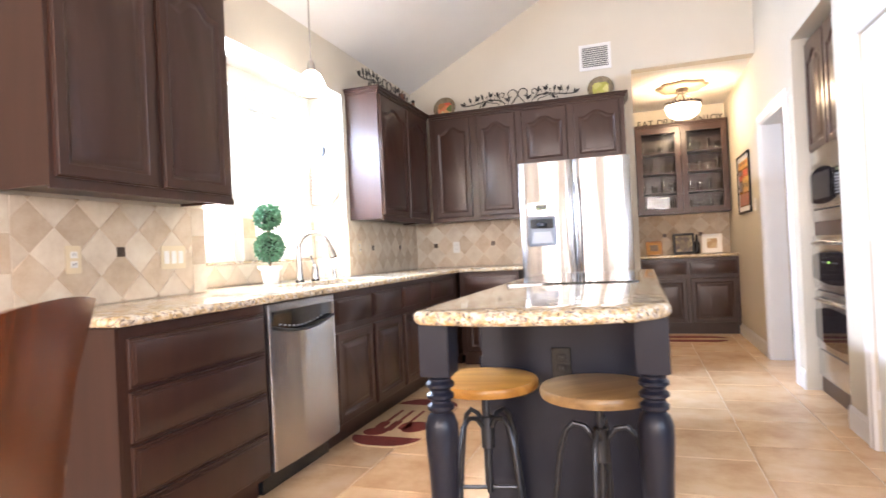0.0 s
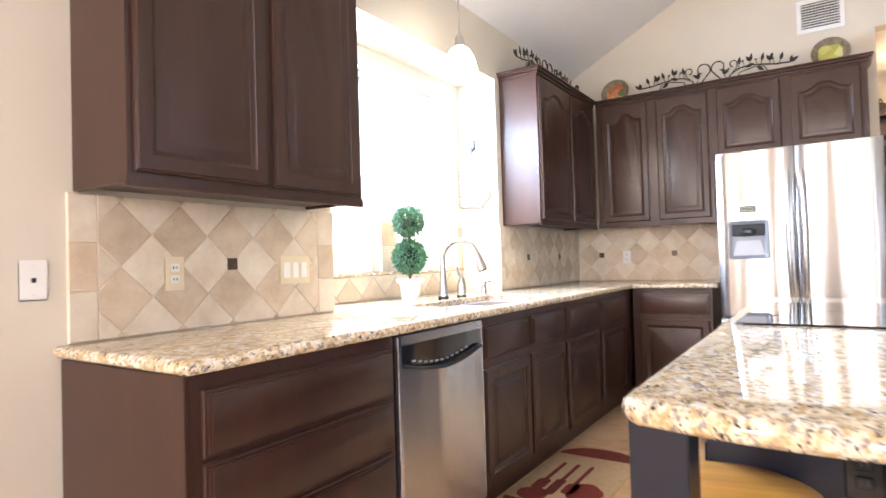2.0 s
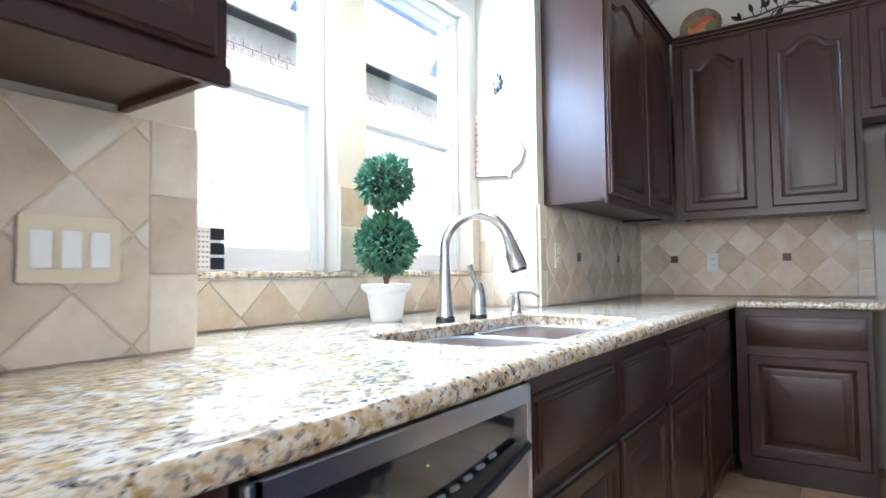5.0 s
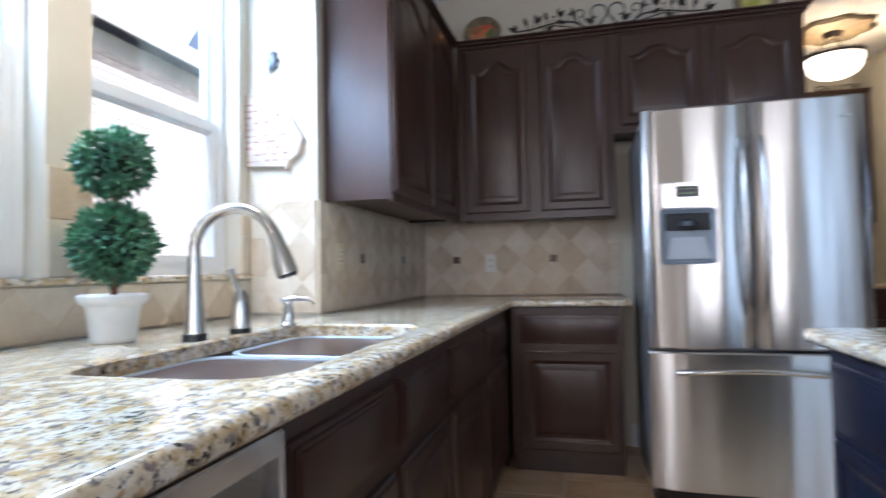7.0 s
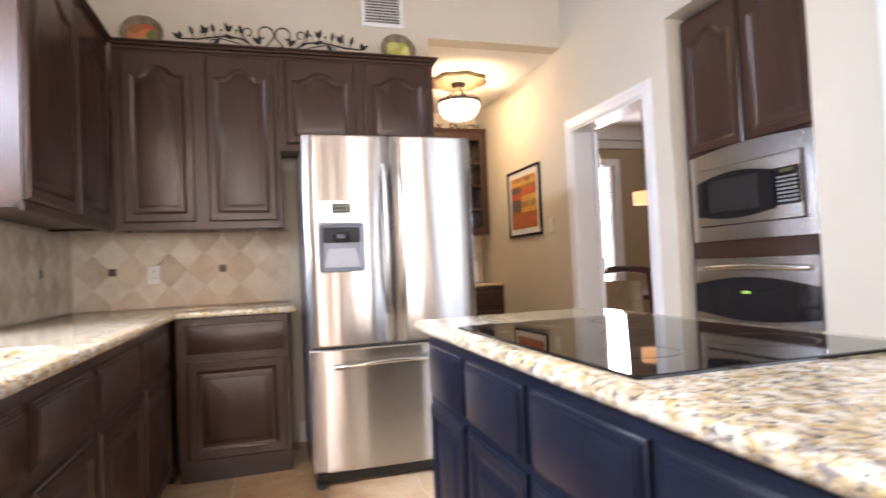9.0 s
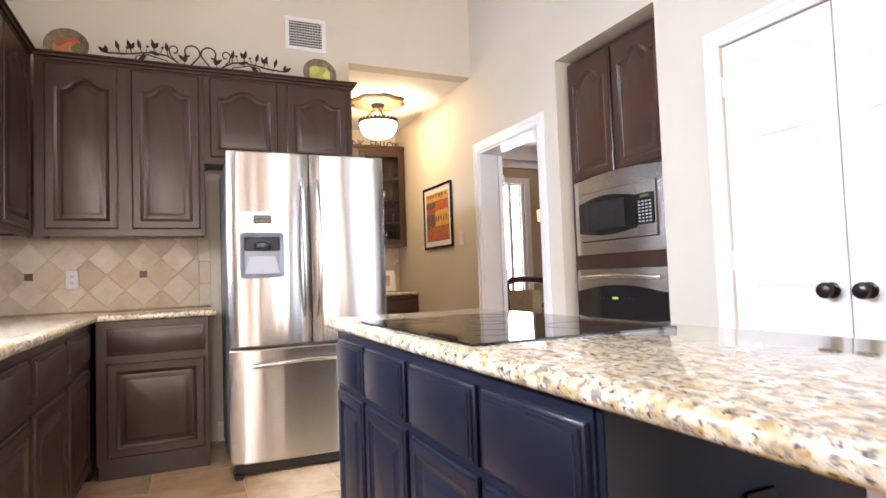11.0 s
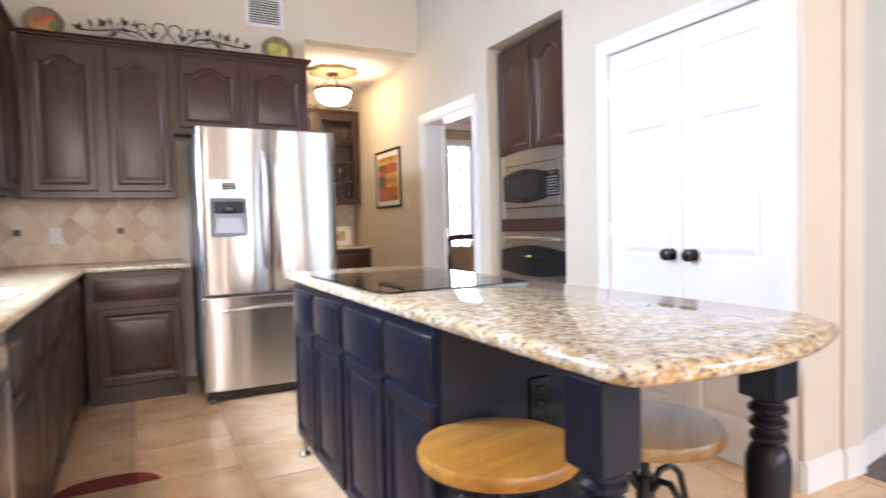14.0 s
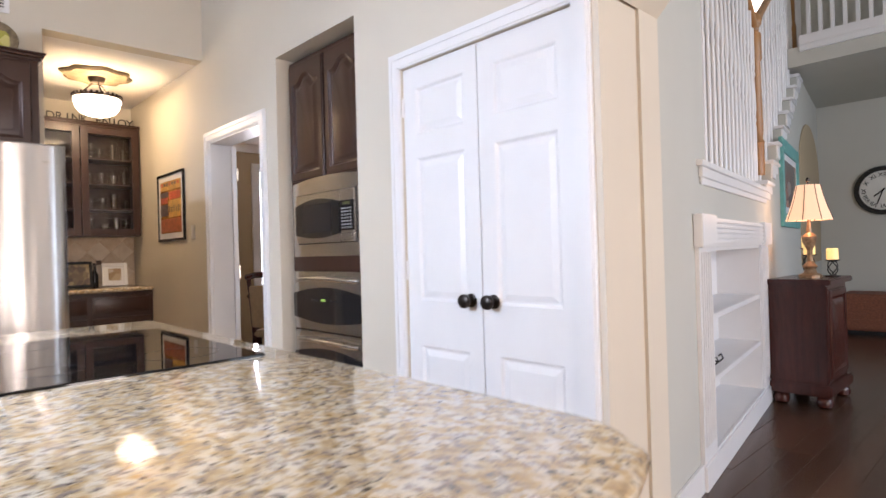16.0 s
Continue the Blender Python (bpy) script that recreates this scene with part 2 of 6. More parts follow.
# brick, mortar and roof lightened in colour to stand for outdoor glare
BRICK = plain("glare_pale_brick", (0.78, 0.71, 0.69), 0.9, vary=0.3, scale=30, relief=0.4)
MORTAR = plain("glare_pale_mortar", (0.80, 0.79, 0.77), 0.95)
ROOF = plain("glare_pale_roof", (0.48, 0.44, 0.43), 0.9, vary=0.2, scale=10)
GRASS = plain("lawn", (0.08, 0.13, 0.04), 0.95, vary=0.4, scale=8, relief=0.8)
PANE = glass("window_glass")
CLEAR = glass("clear_glass", (0.95, 0.97, 0.96), 0.02)
CLEAR.node_tree.nodes["Principled BSDF"].inputs["IOR"].default_value = 1.2
TUMBLER = glass("drinking_glass", (0.97, 0.98, 0.97), 0.03)
COOKGLASS = plain("black_ceramic_glass", (0.005, 0.005, 0.006), 0.03, vary=0.1)
OVENGLASS = plain("dark_oven_glass", (0.010, 0.010, 0.012), 0.07, vary=0.1, coat=0.5)
PENDGLOW = glow("lit_pendant_glass", (1, 0.86, 0.62), 8)
BOWLGLOW = glow("lit_beaded_glass", (1, 0.84, 0.6), 4)
SHADEGLOW = glow("lit_fabric_shade", (1, 0.66, 0.38), 0.50, (0.62, 0.44, 0.30))
CANDLE = glow("lit_candle_wax", (0.95, 0.75, 0.30), 0.4)
GREYPL = plain("recess_shade_grey_plastic", (0.16, 0.175, 0.20), 0.35, vary=0.05)
PALEPL = plain("pale_grey_plastic", (0.27, 0.28, 0.30), 0.3, vary=0.05)
RINGGREY = plain("burner_marking", (0.035, 0.035, 0.038), 0.2)
GREENLED_DIM = glow("dim_green_display", (0.30, 0.36, 0.05), 0.06, (0.03, 0.035, 0.01))
GREENLED = glow("green_display", (0.35, 0.7, 0.12), 0.5, (0.05, 0.08, 0.02))

# ---- builders ----


def thing(name, m, label="", category="", group="", kind=""):
    ob = new(name)
    ob.matrix_world = m
    ob.empty_display_size = 0.1
    return tagged(ob, label, category, group, kind)


def mesh_of(name, bm, material, smooth=None):
    bmesh.ops.recalc_face_normals(bm, faces=bm.faces)
    me = bpy.data.meshes.new(name)
    bm.to_mesh(me)
    bm.free()
    for m in (material if isinstance(material, (list, tuple)) else [material]):
        me.materials.append(m)
    if smooth is not None:
        me.shade_smooth()
        me.set_sharp_from_angle(angle=radians(smooth))
    return me


def part(name, bm, material, parent=None, label="", smooth=35):
    ob = new(name, mesh_of(name, bm, material, smooth))
    ob.parent = parent
    return tagged(ob, label)


def box(bm, x0, x1, y0, y1, z0, z1, bevel=0.0, seg=2):
    g = bmesh.ops.create_cube(bm, size=1, matrix=Matrix.LocRotScale(((x0 + x1) / 2, (y0 + y1) / 2, (z0 + z1) / 2), None, (abs(x1 - x0), abs(y1 - y0), abs(z1 - z0))))
    if bevel:
        es = {e for v in g["verts"] for e in v.link_edges}
        bmesh.ops.bevel(bm, geom=list(es), offset=bevel, segments=seg, affect="EDGES", clamp_overlap=True)
    return bm


def boxes(*rows, bevel=0.0):
    bm = bmesh.new()
    for r in rows:
        box(bm, *r, bevel=bevel)
    return bm


def loft(bm, rings, cap0=True, cap1=True, closed=True):
    """Rings of equally many points joined in order."""
    vs = [[bm.verts.new(p) for p in ring] for ring in rings]
    n = len(vs[0])
    for a, b in zip(vs, vs[1:]):
        for i in range(n if closed else n - 1):
            j = (i + 1) % n
            bm.faces.new((a[i], a[j], b[j], b[i]))
    if cap0:
        bm.faces.new(vs[0][::-1])
    if cap1:
        bm.faces.new(vs[-1])
    return bm


def lathe(bm, profile, n=24, at=(0, 0, 0)):
    rings = [[(at[0] + r * math.cos(2 * math.pi * i / n), at[1] + r * math.sin(2 * math.pi * i / n), at[2] + z) for i in range(n)] for r, z in profile]
    return loft(bm, rings)


def tube(bm, pts, radius, n=10):
    """A round bar along points; radius: one number or one a point."""
    pts = [Vector(p) for p in pts]
    rad = radius if isinstance(radius, (list, tuple)) else [radius] * len(pts)
    rings, side = [], None
    for i, p in enumerate(pts):
        d = (pts[min(i + 1, len(pts) - 1)] - pts[max(i - 1, 0)]).normalized()
        side = (d.orthogonal() if side is None else side - d * side.dot(d)).normalized()
        up = d.cross(side)
        rings.append([p + rad[i] * (side * math.cos(2 * math.pi * k / n) + up * math.sin(2 * math.pi * k / n)) for k in range(n)])
    return loft(bm, rings)


def ring(r, thick, at, n=40, plane="xy"):
    """A thin closed hoop."""
    bm = bmesh.new()
    loops = []
    for i in range(n):
        a = 2 * math.pi * i / n
        c, s = math.cos(a), math.sin(a)
        row = []
        for k in range(6):
            b = 2 * math.pi * k / 6
            u, w = r + thick * math.cos(b), thick * math.sin(b)
            row.append((at[0] + c * u, at[1] + s * u, at[2] + w) if plane == "xy" else (at[0] + c * u, at[1] + w, at[2] + s * u))
        loops.append(row)
    return loft(bm, loops + [loops[0]], False, False)


def arc(c, r, a0, a1, n, plane="xz"):
    out = []
    for i in range(n + 1):
        a = radians(a0 + (a1 - a0) * i / n)
        u, v = r * math.cos(a), r * math.sin(a)
        out.append((c[0] + u, c[1], c[2] + v) if plane == "xz" else (c[0], c[1] + u, c[2] + v) if plane == "yz" else (c[0] + u, c[1] + v, c[2]))
    return out


def round_rect(x0, x1, y0, y1, r, n=5):
    pts = []
    for cx, cy, a in ((x1 - r, y1 - r, 0), (x0 + r, y1 - r, 90), (x0 + r, y0 + r, 180), (x1 - r, y0 + r, 270)):
        pts += [(cx + r * math.cos(radians(a + 90 * i / n)), cy + r * math.sin(radians(a + 90 * i / n))) for i in range(n + 1)]
    return pts


def inset(pts, d):
    """A closed outline, counter-clockwise, moved inwards by d."""
    out, n = [], len(pts)
    for i in range(n):
        p0, p1, p2 = Vector(pts[i - 1]), Vector(pts[i]), Vector(pts[(i + 1) % n])
        e1, e2 = (p1 - p0).normalized(), (p2 - p1).normalized()
        n1, n2 = Vector((-e1.y, e1.x)), Vector((-e2.y, e2.x))
        b = n1 + n2
        out.append(tuple(p1 + b * (d / max(0.3, (1 + n1.dot(n2))))))
    return out


def slab(outer, z0, z1, holes=(), edge=0.018):
    """A worktop: half-rounded edge all round, with holes let through it."""
    bm = bmesh.new()
    h = z1 - z0
    prof = []
    for i in range(7):
        a = -math.pi / 2 + math.pi * i / 6
        prof.append((edge * (1 - math.cos(a)), z0 + h / 2 + h / 2 * math.sin(a)))
    loops = [[bm.verts.new((*p, z)) for p in inset(outer, d)] for d, z in prof]
    n = len(outer)
    for a, b in zip(loops, loops[1:]):
        for i in range(n):
            bm.faces.new((a[i], a[(i + 1) % n], b[(i + 1) % n], b[i]))
    top, bot = [], []
    for ring, keep in ((loops[-1], top), (loops[0], bot)):
        keep += [bm.edges.get((ring[i], ring[(i + 1) % n])) for i in range(n)]
    for hole in holes:
        k = len(hole)
        lv = [bm.verts.new((*p, z0)) for p in hole]
        mv = [bm.verts.new((*p, z1 - 0.006)) for p in hole]
        hv = [bm.verts.new((*p, z1)) for p in inset(hole, -0.006)]
        for a, b in ((lv, mv), (mv, hv)):
            for i in range(k):
                bm.faces.new((a[i], a[(i + 1) % k], b[(i + 1) % k], b[i]))
        top += [bm.edges.get((hv[i], hv[(i + 1) % k])) for i in range(k)]
        bot += [bm.edges.get((lv[i], lv[(i + 1) % k])) for i in range(k)]
    bmesh.ops.triangle_fill(bm, edges=top, use_beauty=True)
    bmesh.ops.triangle_fill(bm, edges=bot, use_beauty=True)
    return bm


def outline(w, h, d, arch, m=14):
    """Outline of a door's panel field, d inside its edges; arch: how far the shoulders lie under the crown."""
    pts = [(d, d), (w - d, d)]
    for i in range(m + 1):
        u = 1 - 2 * i / m
        k = abs(u)
        lift = 1 if k < 0.12 else max(0.0, 0.5 + 0.5 * math.cos(math.pi * (k - 0.12) / 0.63)) if k < 0.75 else 0
        pts.append((w / 2 + u * (w / 2 - d), h - d - (arch * (1 - lift) + 0.03 if arch else 0)))
    return pts


def panel_door(w, h, arch=0.0, t=0.02, rail=0.058):
    """A raised-panel door: stepped outer edge, frame, groove and raised field. Its front looks to -y, its corner is at 0, 0, 0."""
    bm = bmesh.new()
    steps = [(0.0, 0.0, 0), (0.0, -t * 0.55, 0), (0.006, -t * 0.7, 0), (0.008, -t, 0), (rail - 0.012, -t, arch), (rail - 0.006, -t * 0.72, arch), (rail, -t * 0.62, arch),
             (rail + 0.006, -t * 0.40, arch), (rail + 0.014, -t * 0.40, arch), (rail + 0.036, -t * 0.92, arch), (rail + 0.040, -t * 0.96, arch)]
    loft(bm, [[(x, y, z) for x, z in outline(w, h, d, a)] for d, y, a in steps])
    return bm


def slab_front(w, h, t=0.02):
    bm = bmesh.new()
    steps = [(0.0, 0.0), (0.0, -t * 0.4), (0.003, -t * 0.55), (0.010, -t * 0.60), (0.0105, -t * 0.85), (0.017, -t * 0.92), (0.0175, -t * 1.08), (0.021, -t * 1.15)]
    loft(bm, [[(d, y, d), (w - d, y, d), (w - d, y, h - d), (d, y, h - d)] for d, y in steps])
    return bm


def front(name, bm, at, material, parent, label=""):
    bmesh.ops.translate(bm, verts=bm.verts, vec=at)
    return part(name, bm, material, parent, label)


def plate(m, kind, label, colour, inner=None):
    """A wall plate with its sockets or rockers; lies in the local x-z plane and looks to -y."""
    n = 3 if kind == "triple_switch" else 1
    w = 0.045 + 0.046 * n - 0.018
    ob = thing("wall_switch" if "switch" in kind else "wall_outlet", m, label, "switch" if "switch" in kind else "outlet")
    part("cover_plate", boxes((-w / 2, w / 2, -0.007, -0.001, -0.058, 0.058), bevel=0.003), colour, ob)
    for i in range(n):
        x = (i - (n - 1) / 2) * 0.046
        if "switch" in kind:
            part("rocker", boxes((x - 0.016, x + 0.016, -0.011, -0.006, -0.032, 0.032), bevel=0.002), inner or WHITEPL, ob, "white rocker")
        elif kind == "phone":
            part("jack", boxes((x - 0.006, x + 0.006, -0.009, -0.006, -0.007, 0.007), bevel=0.001), DARK, ob, "small dark jack")
            for z in (-0.042, 0.042):
                part("screw", lathe(bmesh.new(), [(0.0005, -0.001), (0.003, -0.001), (0.003, 0.001), (0.0005, 0.001)], 10, (x, -0.007, z)), CREAM, ob)
        else:
            for z in (-0.02, 0.02):
                part("socket", boxes((x - 0.017, x + 0.017, -0.010, -0.006, z - 0.014, z + 0.014), bevel=0.003), inner or WHITEPL, ob)
                part("slot", boxes((x - 0.007, x - 0.004, -0.0112, -0.009, z - 0.004, z + 0.006), (x + 0.004, x + 0.007, -0.0112, -0.009, z - 0.004, z + 0.006)), DARK, ob, "dark slots")
    return ob


def on_left(y, x=0.0, z=0.0):
    """Local x runs along +y of the room, and fronts look to +x."""
    return pose(x, y, z, 0, 0, 90)


def on_right(y, x=3.31, z=0.0):
    """Local x runs along -y of the room, and fronts look to -x."""
    return pose(x, y, z, 0, 0, -90)


def structure(name, bm, material, label, smooth=None):
    return tagged(part(name, bm, material, None, "", smooth), label, name.split("_")[0], kind="structure")


# ---- the shell ----
YB, XR, ZC = 4.38, 3.31, 2.78      # back wall, right-hand wall, eaves of the sloped ceiling
XW = -0.31                         # back of the window recess
R0, R1 = 1.17, 2.82                # the recess along the wall
SLOPE = 0.53


def ceil_z(x):
    return ZC + SLOPE * x


def prism(bm, pts, y0, y1):
    return loft(bm, [[(x, y0, z) for x, z in pts], [(x, y1, z) for x, z in pts]])


structure("wall_west", boxes((-0.14, 0, -4.1, R0, 0, ZC), (-0.14, 0, R1, 4.52, 0, ZC), (-0.14, 0, R0, R1, 2.40, ZC)), WALL, "smooth beige painted kitchen wall")
structure("wall_recess", boxes((XW - 0.14, -0.14, R0 - 0.12, R0, 0, 2.52), (XW - 0.14, -0.14, R1, R1 + 0.12, 0, 2.52), (XW - 0.14, -0.14, R0, R1, 2.40, 2.52),
                               (XW - 0.14, XW, R0, R1, 0, 1.055), (XW - 0.14, XW, R0, R1, 2.28, 2.40),
                               (XW - 0.14, XW, R0, 1.21, 1.055, 2.28), (XW - 0.14, XW, 1.893, 2.04, 1.055, 2.28), (XW - 0.14, XW, 2.75, R1, 1.055, 2.28)), WALL, "beige painted recess round the sink windows")
bm = bmesh.new()
prism(bm, [(0, 0), (2.26, 0), (2.26, ceil_z(2.26)), (0, ZC)], YB, YB + 0.14)
prism(bm, [(2.26, 2.72), (XR, 2.72), (XR, ceil_z(XR)), (2.26, ceil_z(2.26))], YB, YB + 0.14)
structure("wall_north", bm, WALL, "beige gable wall behind the refrigerator")
structure("wall_alcove", boxes((2.12, 2.26, YB + 0.14, 6.44, 0, 2.72), (2.26, XR, 6.30, 6.44, 0, 2.72)), WALL, "warm beige walls of the drinks alcove")
structure("ceiling_alcove", boxes((2.12, XR + 0.14, YB + 0.14, 6.44, 2.722, 2.84)), CEIL, "flat white alcove ceiling")
# the long wall with dining door, oven niche and pantry doors
D0, D1, DT = 3.415, 4.278, 2.062
N0, N1, NT = 2.32, 3.19, 2.43
P0, P1, PT = 0.975, 1.945, 2.045
TOP = 4.6
structure("wall_east", boxes((XR, XR + 0.14, 0.87, P0, 0, TOP), (XR, XR + 0.14, P0, P1, PT, TOP), (XR, XR + 0.14, P1, N0, 0, TOP), (XR, XR + 0.14, N0, N1, NT, TOP),
                             (XR, XR + 0.14, N1, D0, 0, TOP), (XR, XR + 0.14, D0, D1, DT, TOP), (XR, XR + 0.14, D1, 6.44, 0, TOP)), WALL, "beige wall with oven niche and two doorways")
structure("wall_niche", boxes((XR + 0.72, XR + 0.80, N0 - 0.1, N1 + 0.1, 0, NT + 0.1), (XR + 0.14, XR + 0.72, N0 - 0.1, N0, 0, NT + 0.1), (XR + 0.14, XR + 0.72, N1, N1 + 0.1, 0, NT + 0.1),
                              (XR + 0.14, XR + 0.72, N0, N1, NT, NT + 0.1)), WALL, "painted sides of the oven niche")
structure("wall_pantry", boxes((XR + 0.5, XR + 0.6, 0.98, 2.2, 0, 2.6)), WALL, "pantry back wall")
bm = bmesh.new()
prism(bm, [(-0.14, ZC - 0.14 * SLOPE), (XR + 0.14, ceil_z(XR + 0.14)), (XR + 0.14, ceil_z(XR + 0.14) + 0.15), (-0.14, ZC + 0.1)], -4.1, 4.52)
structure("ceiling", bm, CEIL, "white sloped ceiling")
# south side, behind the breakfast corner, with its windows
structure("wall_south", boxes((-0.14, 0.35, -4.1, -3.96, 0, 4.8), (1.0, 2.55, -4.1, -3.96, 0, 4.8), (3.2, 4.4, -4.1, -3.96, 0, 5.6), (0.35, 1.0, -4.1, -3.96, 0, 0.9), (2.55, 3.2, -4.1, -3.96, 0, 0.9),
                              (0.35, 1.0, -4.1, -3.96, 2.4, 4.8), (2.55, 3.2, -4.1, -3.96, 2.4, 4.8), (4.4, 8.2, -4.1, -3.96, 0, 0.9), (4.4, 8.2, -4.1, -3.96, 3.1, 5.6), (8.2, 9.9, -4.1, -3.96, 0, 5.6), (6.35, 6.55, -4.1, -3.96, 0.9, 3.1)), WALL, "beige wall with tall windows")

# sub-floors; the tiles and boards lie on them
structure("floor", boxes((-0.45, 3.72, -4.1, 6.44, -0.12, -0.004), (3.72, 9.9, -4.1, 7.0, -0.12, -0.006)), GROUT, "sand-coloured grout bed under the tiles")
tagged(part("ground", boxes((-60, 60, -60, 60, -0.5, -0.35)), GRASS, None), "mown lawn round the house", "ground", kind="structure")

# ---- kitchen cabinets ----


def crown(bm, x0, x1, y_front, y_back, z, left=True, right=True):
    """Stepped crown moulding along the front of an upper cabinet, returned at its free ends."""
    for k, (out, z0, z1) in enumerate(((0.012, z - 0.05, z - 0.03), (0.026, z - 0.03, z - 0.012), (0.038, z - 0.012, z))):
        box(bm, x0 - (out if left else 0), x1 + (out if right else 0), y_front - out, y_back, z0, z1, 0.003, 1)
    return bm


def upper(m, w, z0, z1, splits, arch, label, ends=(True, True), depth=0.33, group="upper cabinets", crowned=True):
    """A wall cabinet: body, crown and raised-panel doors; splits: the doors' edges along its width."""
    ob = thing("upper_cabinet", m, label, "cabinet", group)
    part("body", boxes((0, w, -depth + 0.02, -0.002, z0 + 0.012, z1 - 0.03), (0, 0.018, -depth + 0.02, -0.002, z0, z0 + 0.014), (w - 0.018, w, -depth + 0.02, -0.002, z0, z0 + 0.014), (0, w, -depth + 0.02, -depth + 0.042, z0, z0 + 0.014)), BROWN, ob)
    part("light_rail", boxes((-0.004, w + 0.004, -depth + 0.012, -depth + 0.03, z0 - 0.012, z0 + 0.02), bevel=0.003), BROWN, ob)
    if crowned:
        part("crown_moulding", crown(bmesh.new(), 0, w, -depth + 0.02, -0.002, z1 + 0.02, *ends), BROWN, ob)
    for a, b in splits:
        front("door", panel_door(b - a, z1 - z0 - 0.075, arch), (a, -depth + 0.02, z0 + 0.03), BROWN, ob)
    return ob


upper(on_left(0.075, 0.0), 0.955, 1.372, 2.43, [(0.018, 0.468), (0.502, 0.93)], 0.055, "dark brown wall cabinet with two raised-panel doors")
upper(on_left(2.885, 0.0), 1.165, 1.37, 2.43, [(0.015, 0.575), (0.60, 1.12)], 0.055, "dark brown wall cabinet beside the sink window", (True, False), 0.31)
upper(pose(0.31, YB, 0), 0.904, 1.38, 2.43, [(0.05, 0.424), (0.495, 0.877)], 0.055, "dark brown wall cabinet with arched panel doors", (False, False))
upper(pose(1.215, YB, 0), 0.97, 1.84, 2.43, [(0.035, 0.457), (0.519, 0.932)], 0.05, "short dark brown cabinet above the refrigerator", (False, True), 0.335)


def base(m, w, label, columns, depth=0.60, drawers_only=False, material=None, end=False, group="base cabinets", top=0.875):
    """A base cabinet: carcass with toe kick, a drawer front over a door in each column."""
    mat = material or BROWN
    ob = thing("base_cabinet", m, label, "cabinet", group)
    part("carcass", boxes((0, w, -depth + 0.02, -0.004, 0.10, top - 0.002), (0, w, -depth + 0.09, -0.004, 0.0, 0.10)), mat, ob)
    if end:
        part("end_panel", boxes((-0.012, 0, -depth + 0.02, -0.004, 0.0, top - 0.002), bevel=0.002), mat, ob)
    for a, b in columns:
        if drawers_only:
            for z0, z1 in ((0.668, 0.835), (0.488, 0.655), (0.308, 0.475), (0.125, 0.295)):
                front("drawer_front", slab_front(b - a, z1 - z0), (a, -depth + 0.02, z0), mat, ob)
        else:
            front("drawer_front", slab_front(b - a, 0.15), (a, -depth + 0.02, 0.687), mat, ob)
            front("door", panel_door(b - a, 0.51, 0.0), (a, -depth + 0.02, 0.135), mat, ob)
    return ob


base(on_left(0.047), 0.773, "dark brown base cabinet with four plain drawers", [(0.03, 0.758)], 0.64, True, end=True)
for y0, y1, c in ((1.432, 1.92, (0.013, 0.468)), (1.92, 2.408, (0.02, 0.465)), (2.408, 3.02, (0.022, 0.582)), (3.02, 3.755, (0.03, 0.59))):
    base(on_left(y0), y1 - y0 - 0.002, "dark brown base cabinet under the granite counter", [c], 0.64)
base(pose(0.645, YB, 0), 0.565, "dark brown base cabinet beside the refrigerator", [(0.05, 0.545)], 0.62)
base(pose(0.004, YB, 0), 0.60, "blind corner base cabinet, dark brown", [], 0.58)

# ---- worktop with the sink let into it ----
SINK_A = (0.135, 0.565, 1.50, 1.955)
SINK_B = (0.155, 0.55, 1.985, 2.385)
bowl_a = round_rect(*SINK_A, 0.09)
bowl_b = round_rect(*SINK_B, 0.08)
hole = round_rect(0.13, 0.57, 1.495, 2.39, 0.11)
edge_pts = [(0.002, 0.015), (0.635, 0.015), (0.653, 0.023), (0.660, 0.040), (0.660, YB - 0.655), (0.667, YB - 0.648), (1.255, YB - 0.648), (1.255, YB - 0.002), (0.002, YB - 0.002), (0.002, R1 - 0.003), (XW + 0.002, R1 - 0.003), (XW + 0.002, R0 + 0.003), (0.002, R0 + 0.003)]
counter = tagged(part("worktop", slab(edge_pts, 0.877, 0.915, [hole]), GRANITE, None), "polished speckled cream, tan and black granite worktop", "worktop")


def bowl(rect, depth, r):
    """A pressed steel bowl with a rim flange and a drain."""
    bm = bmesh.new()
    x0, x1, y0, y1 = rect
    o = round_rect(x0, x1, y0, y1, r)
    rings = [[(*p, 0.876) for p in inset(o, -0.012)], [(*p, 0.876) for p in o], [(*p, 0.865) for p in inset(o, 0.003)], [(*p, 0.876 - depth + 0.05) for p in inset(o, 0.012)],
             [(*p, 0.876 - depth + 0.012) for p in inset(o, 0.03)], [(*p, 0.876 - depth) for p in inset(o, 0.06)]]
    return loft(bm, rings, False, True)


sink = thing("kitchen_sink", pose(0, 0, 0), "satin stainless steel double-bowl sink under the granite", "sink")
for rect, d, r in ((SINK_A, 0.20, 0.085), (SINK_B, 0.17, 0.075)):
    b = part("bowl", bowl(rect, d, r), STEEL_SINK, sink)
    b.modifiers.new("thick", "SOLIDIFY").thickness = -0.002
    cx, cy = (rect[0] + rect[1]) / 2, (rect[2] + rect[3]) / 2
    part("drain", lathe(bmesh.new(), [(0.045, 0), (0.045, 0.004), (0.036, 0.004), (0.03, 0.001)], 20, (cx, cy, 0.8765 - d)), NICKEL, sink, "round nickel drain")

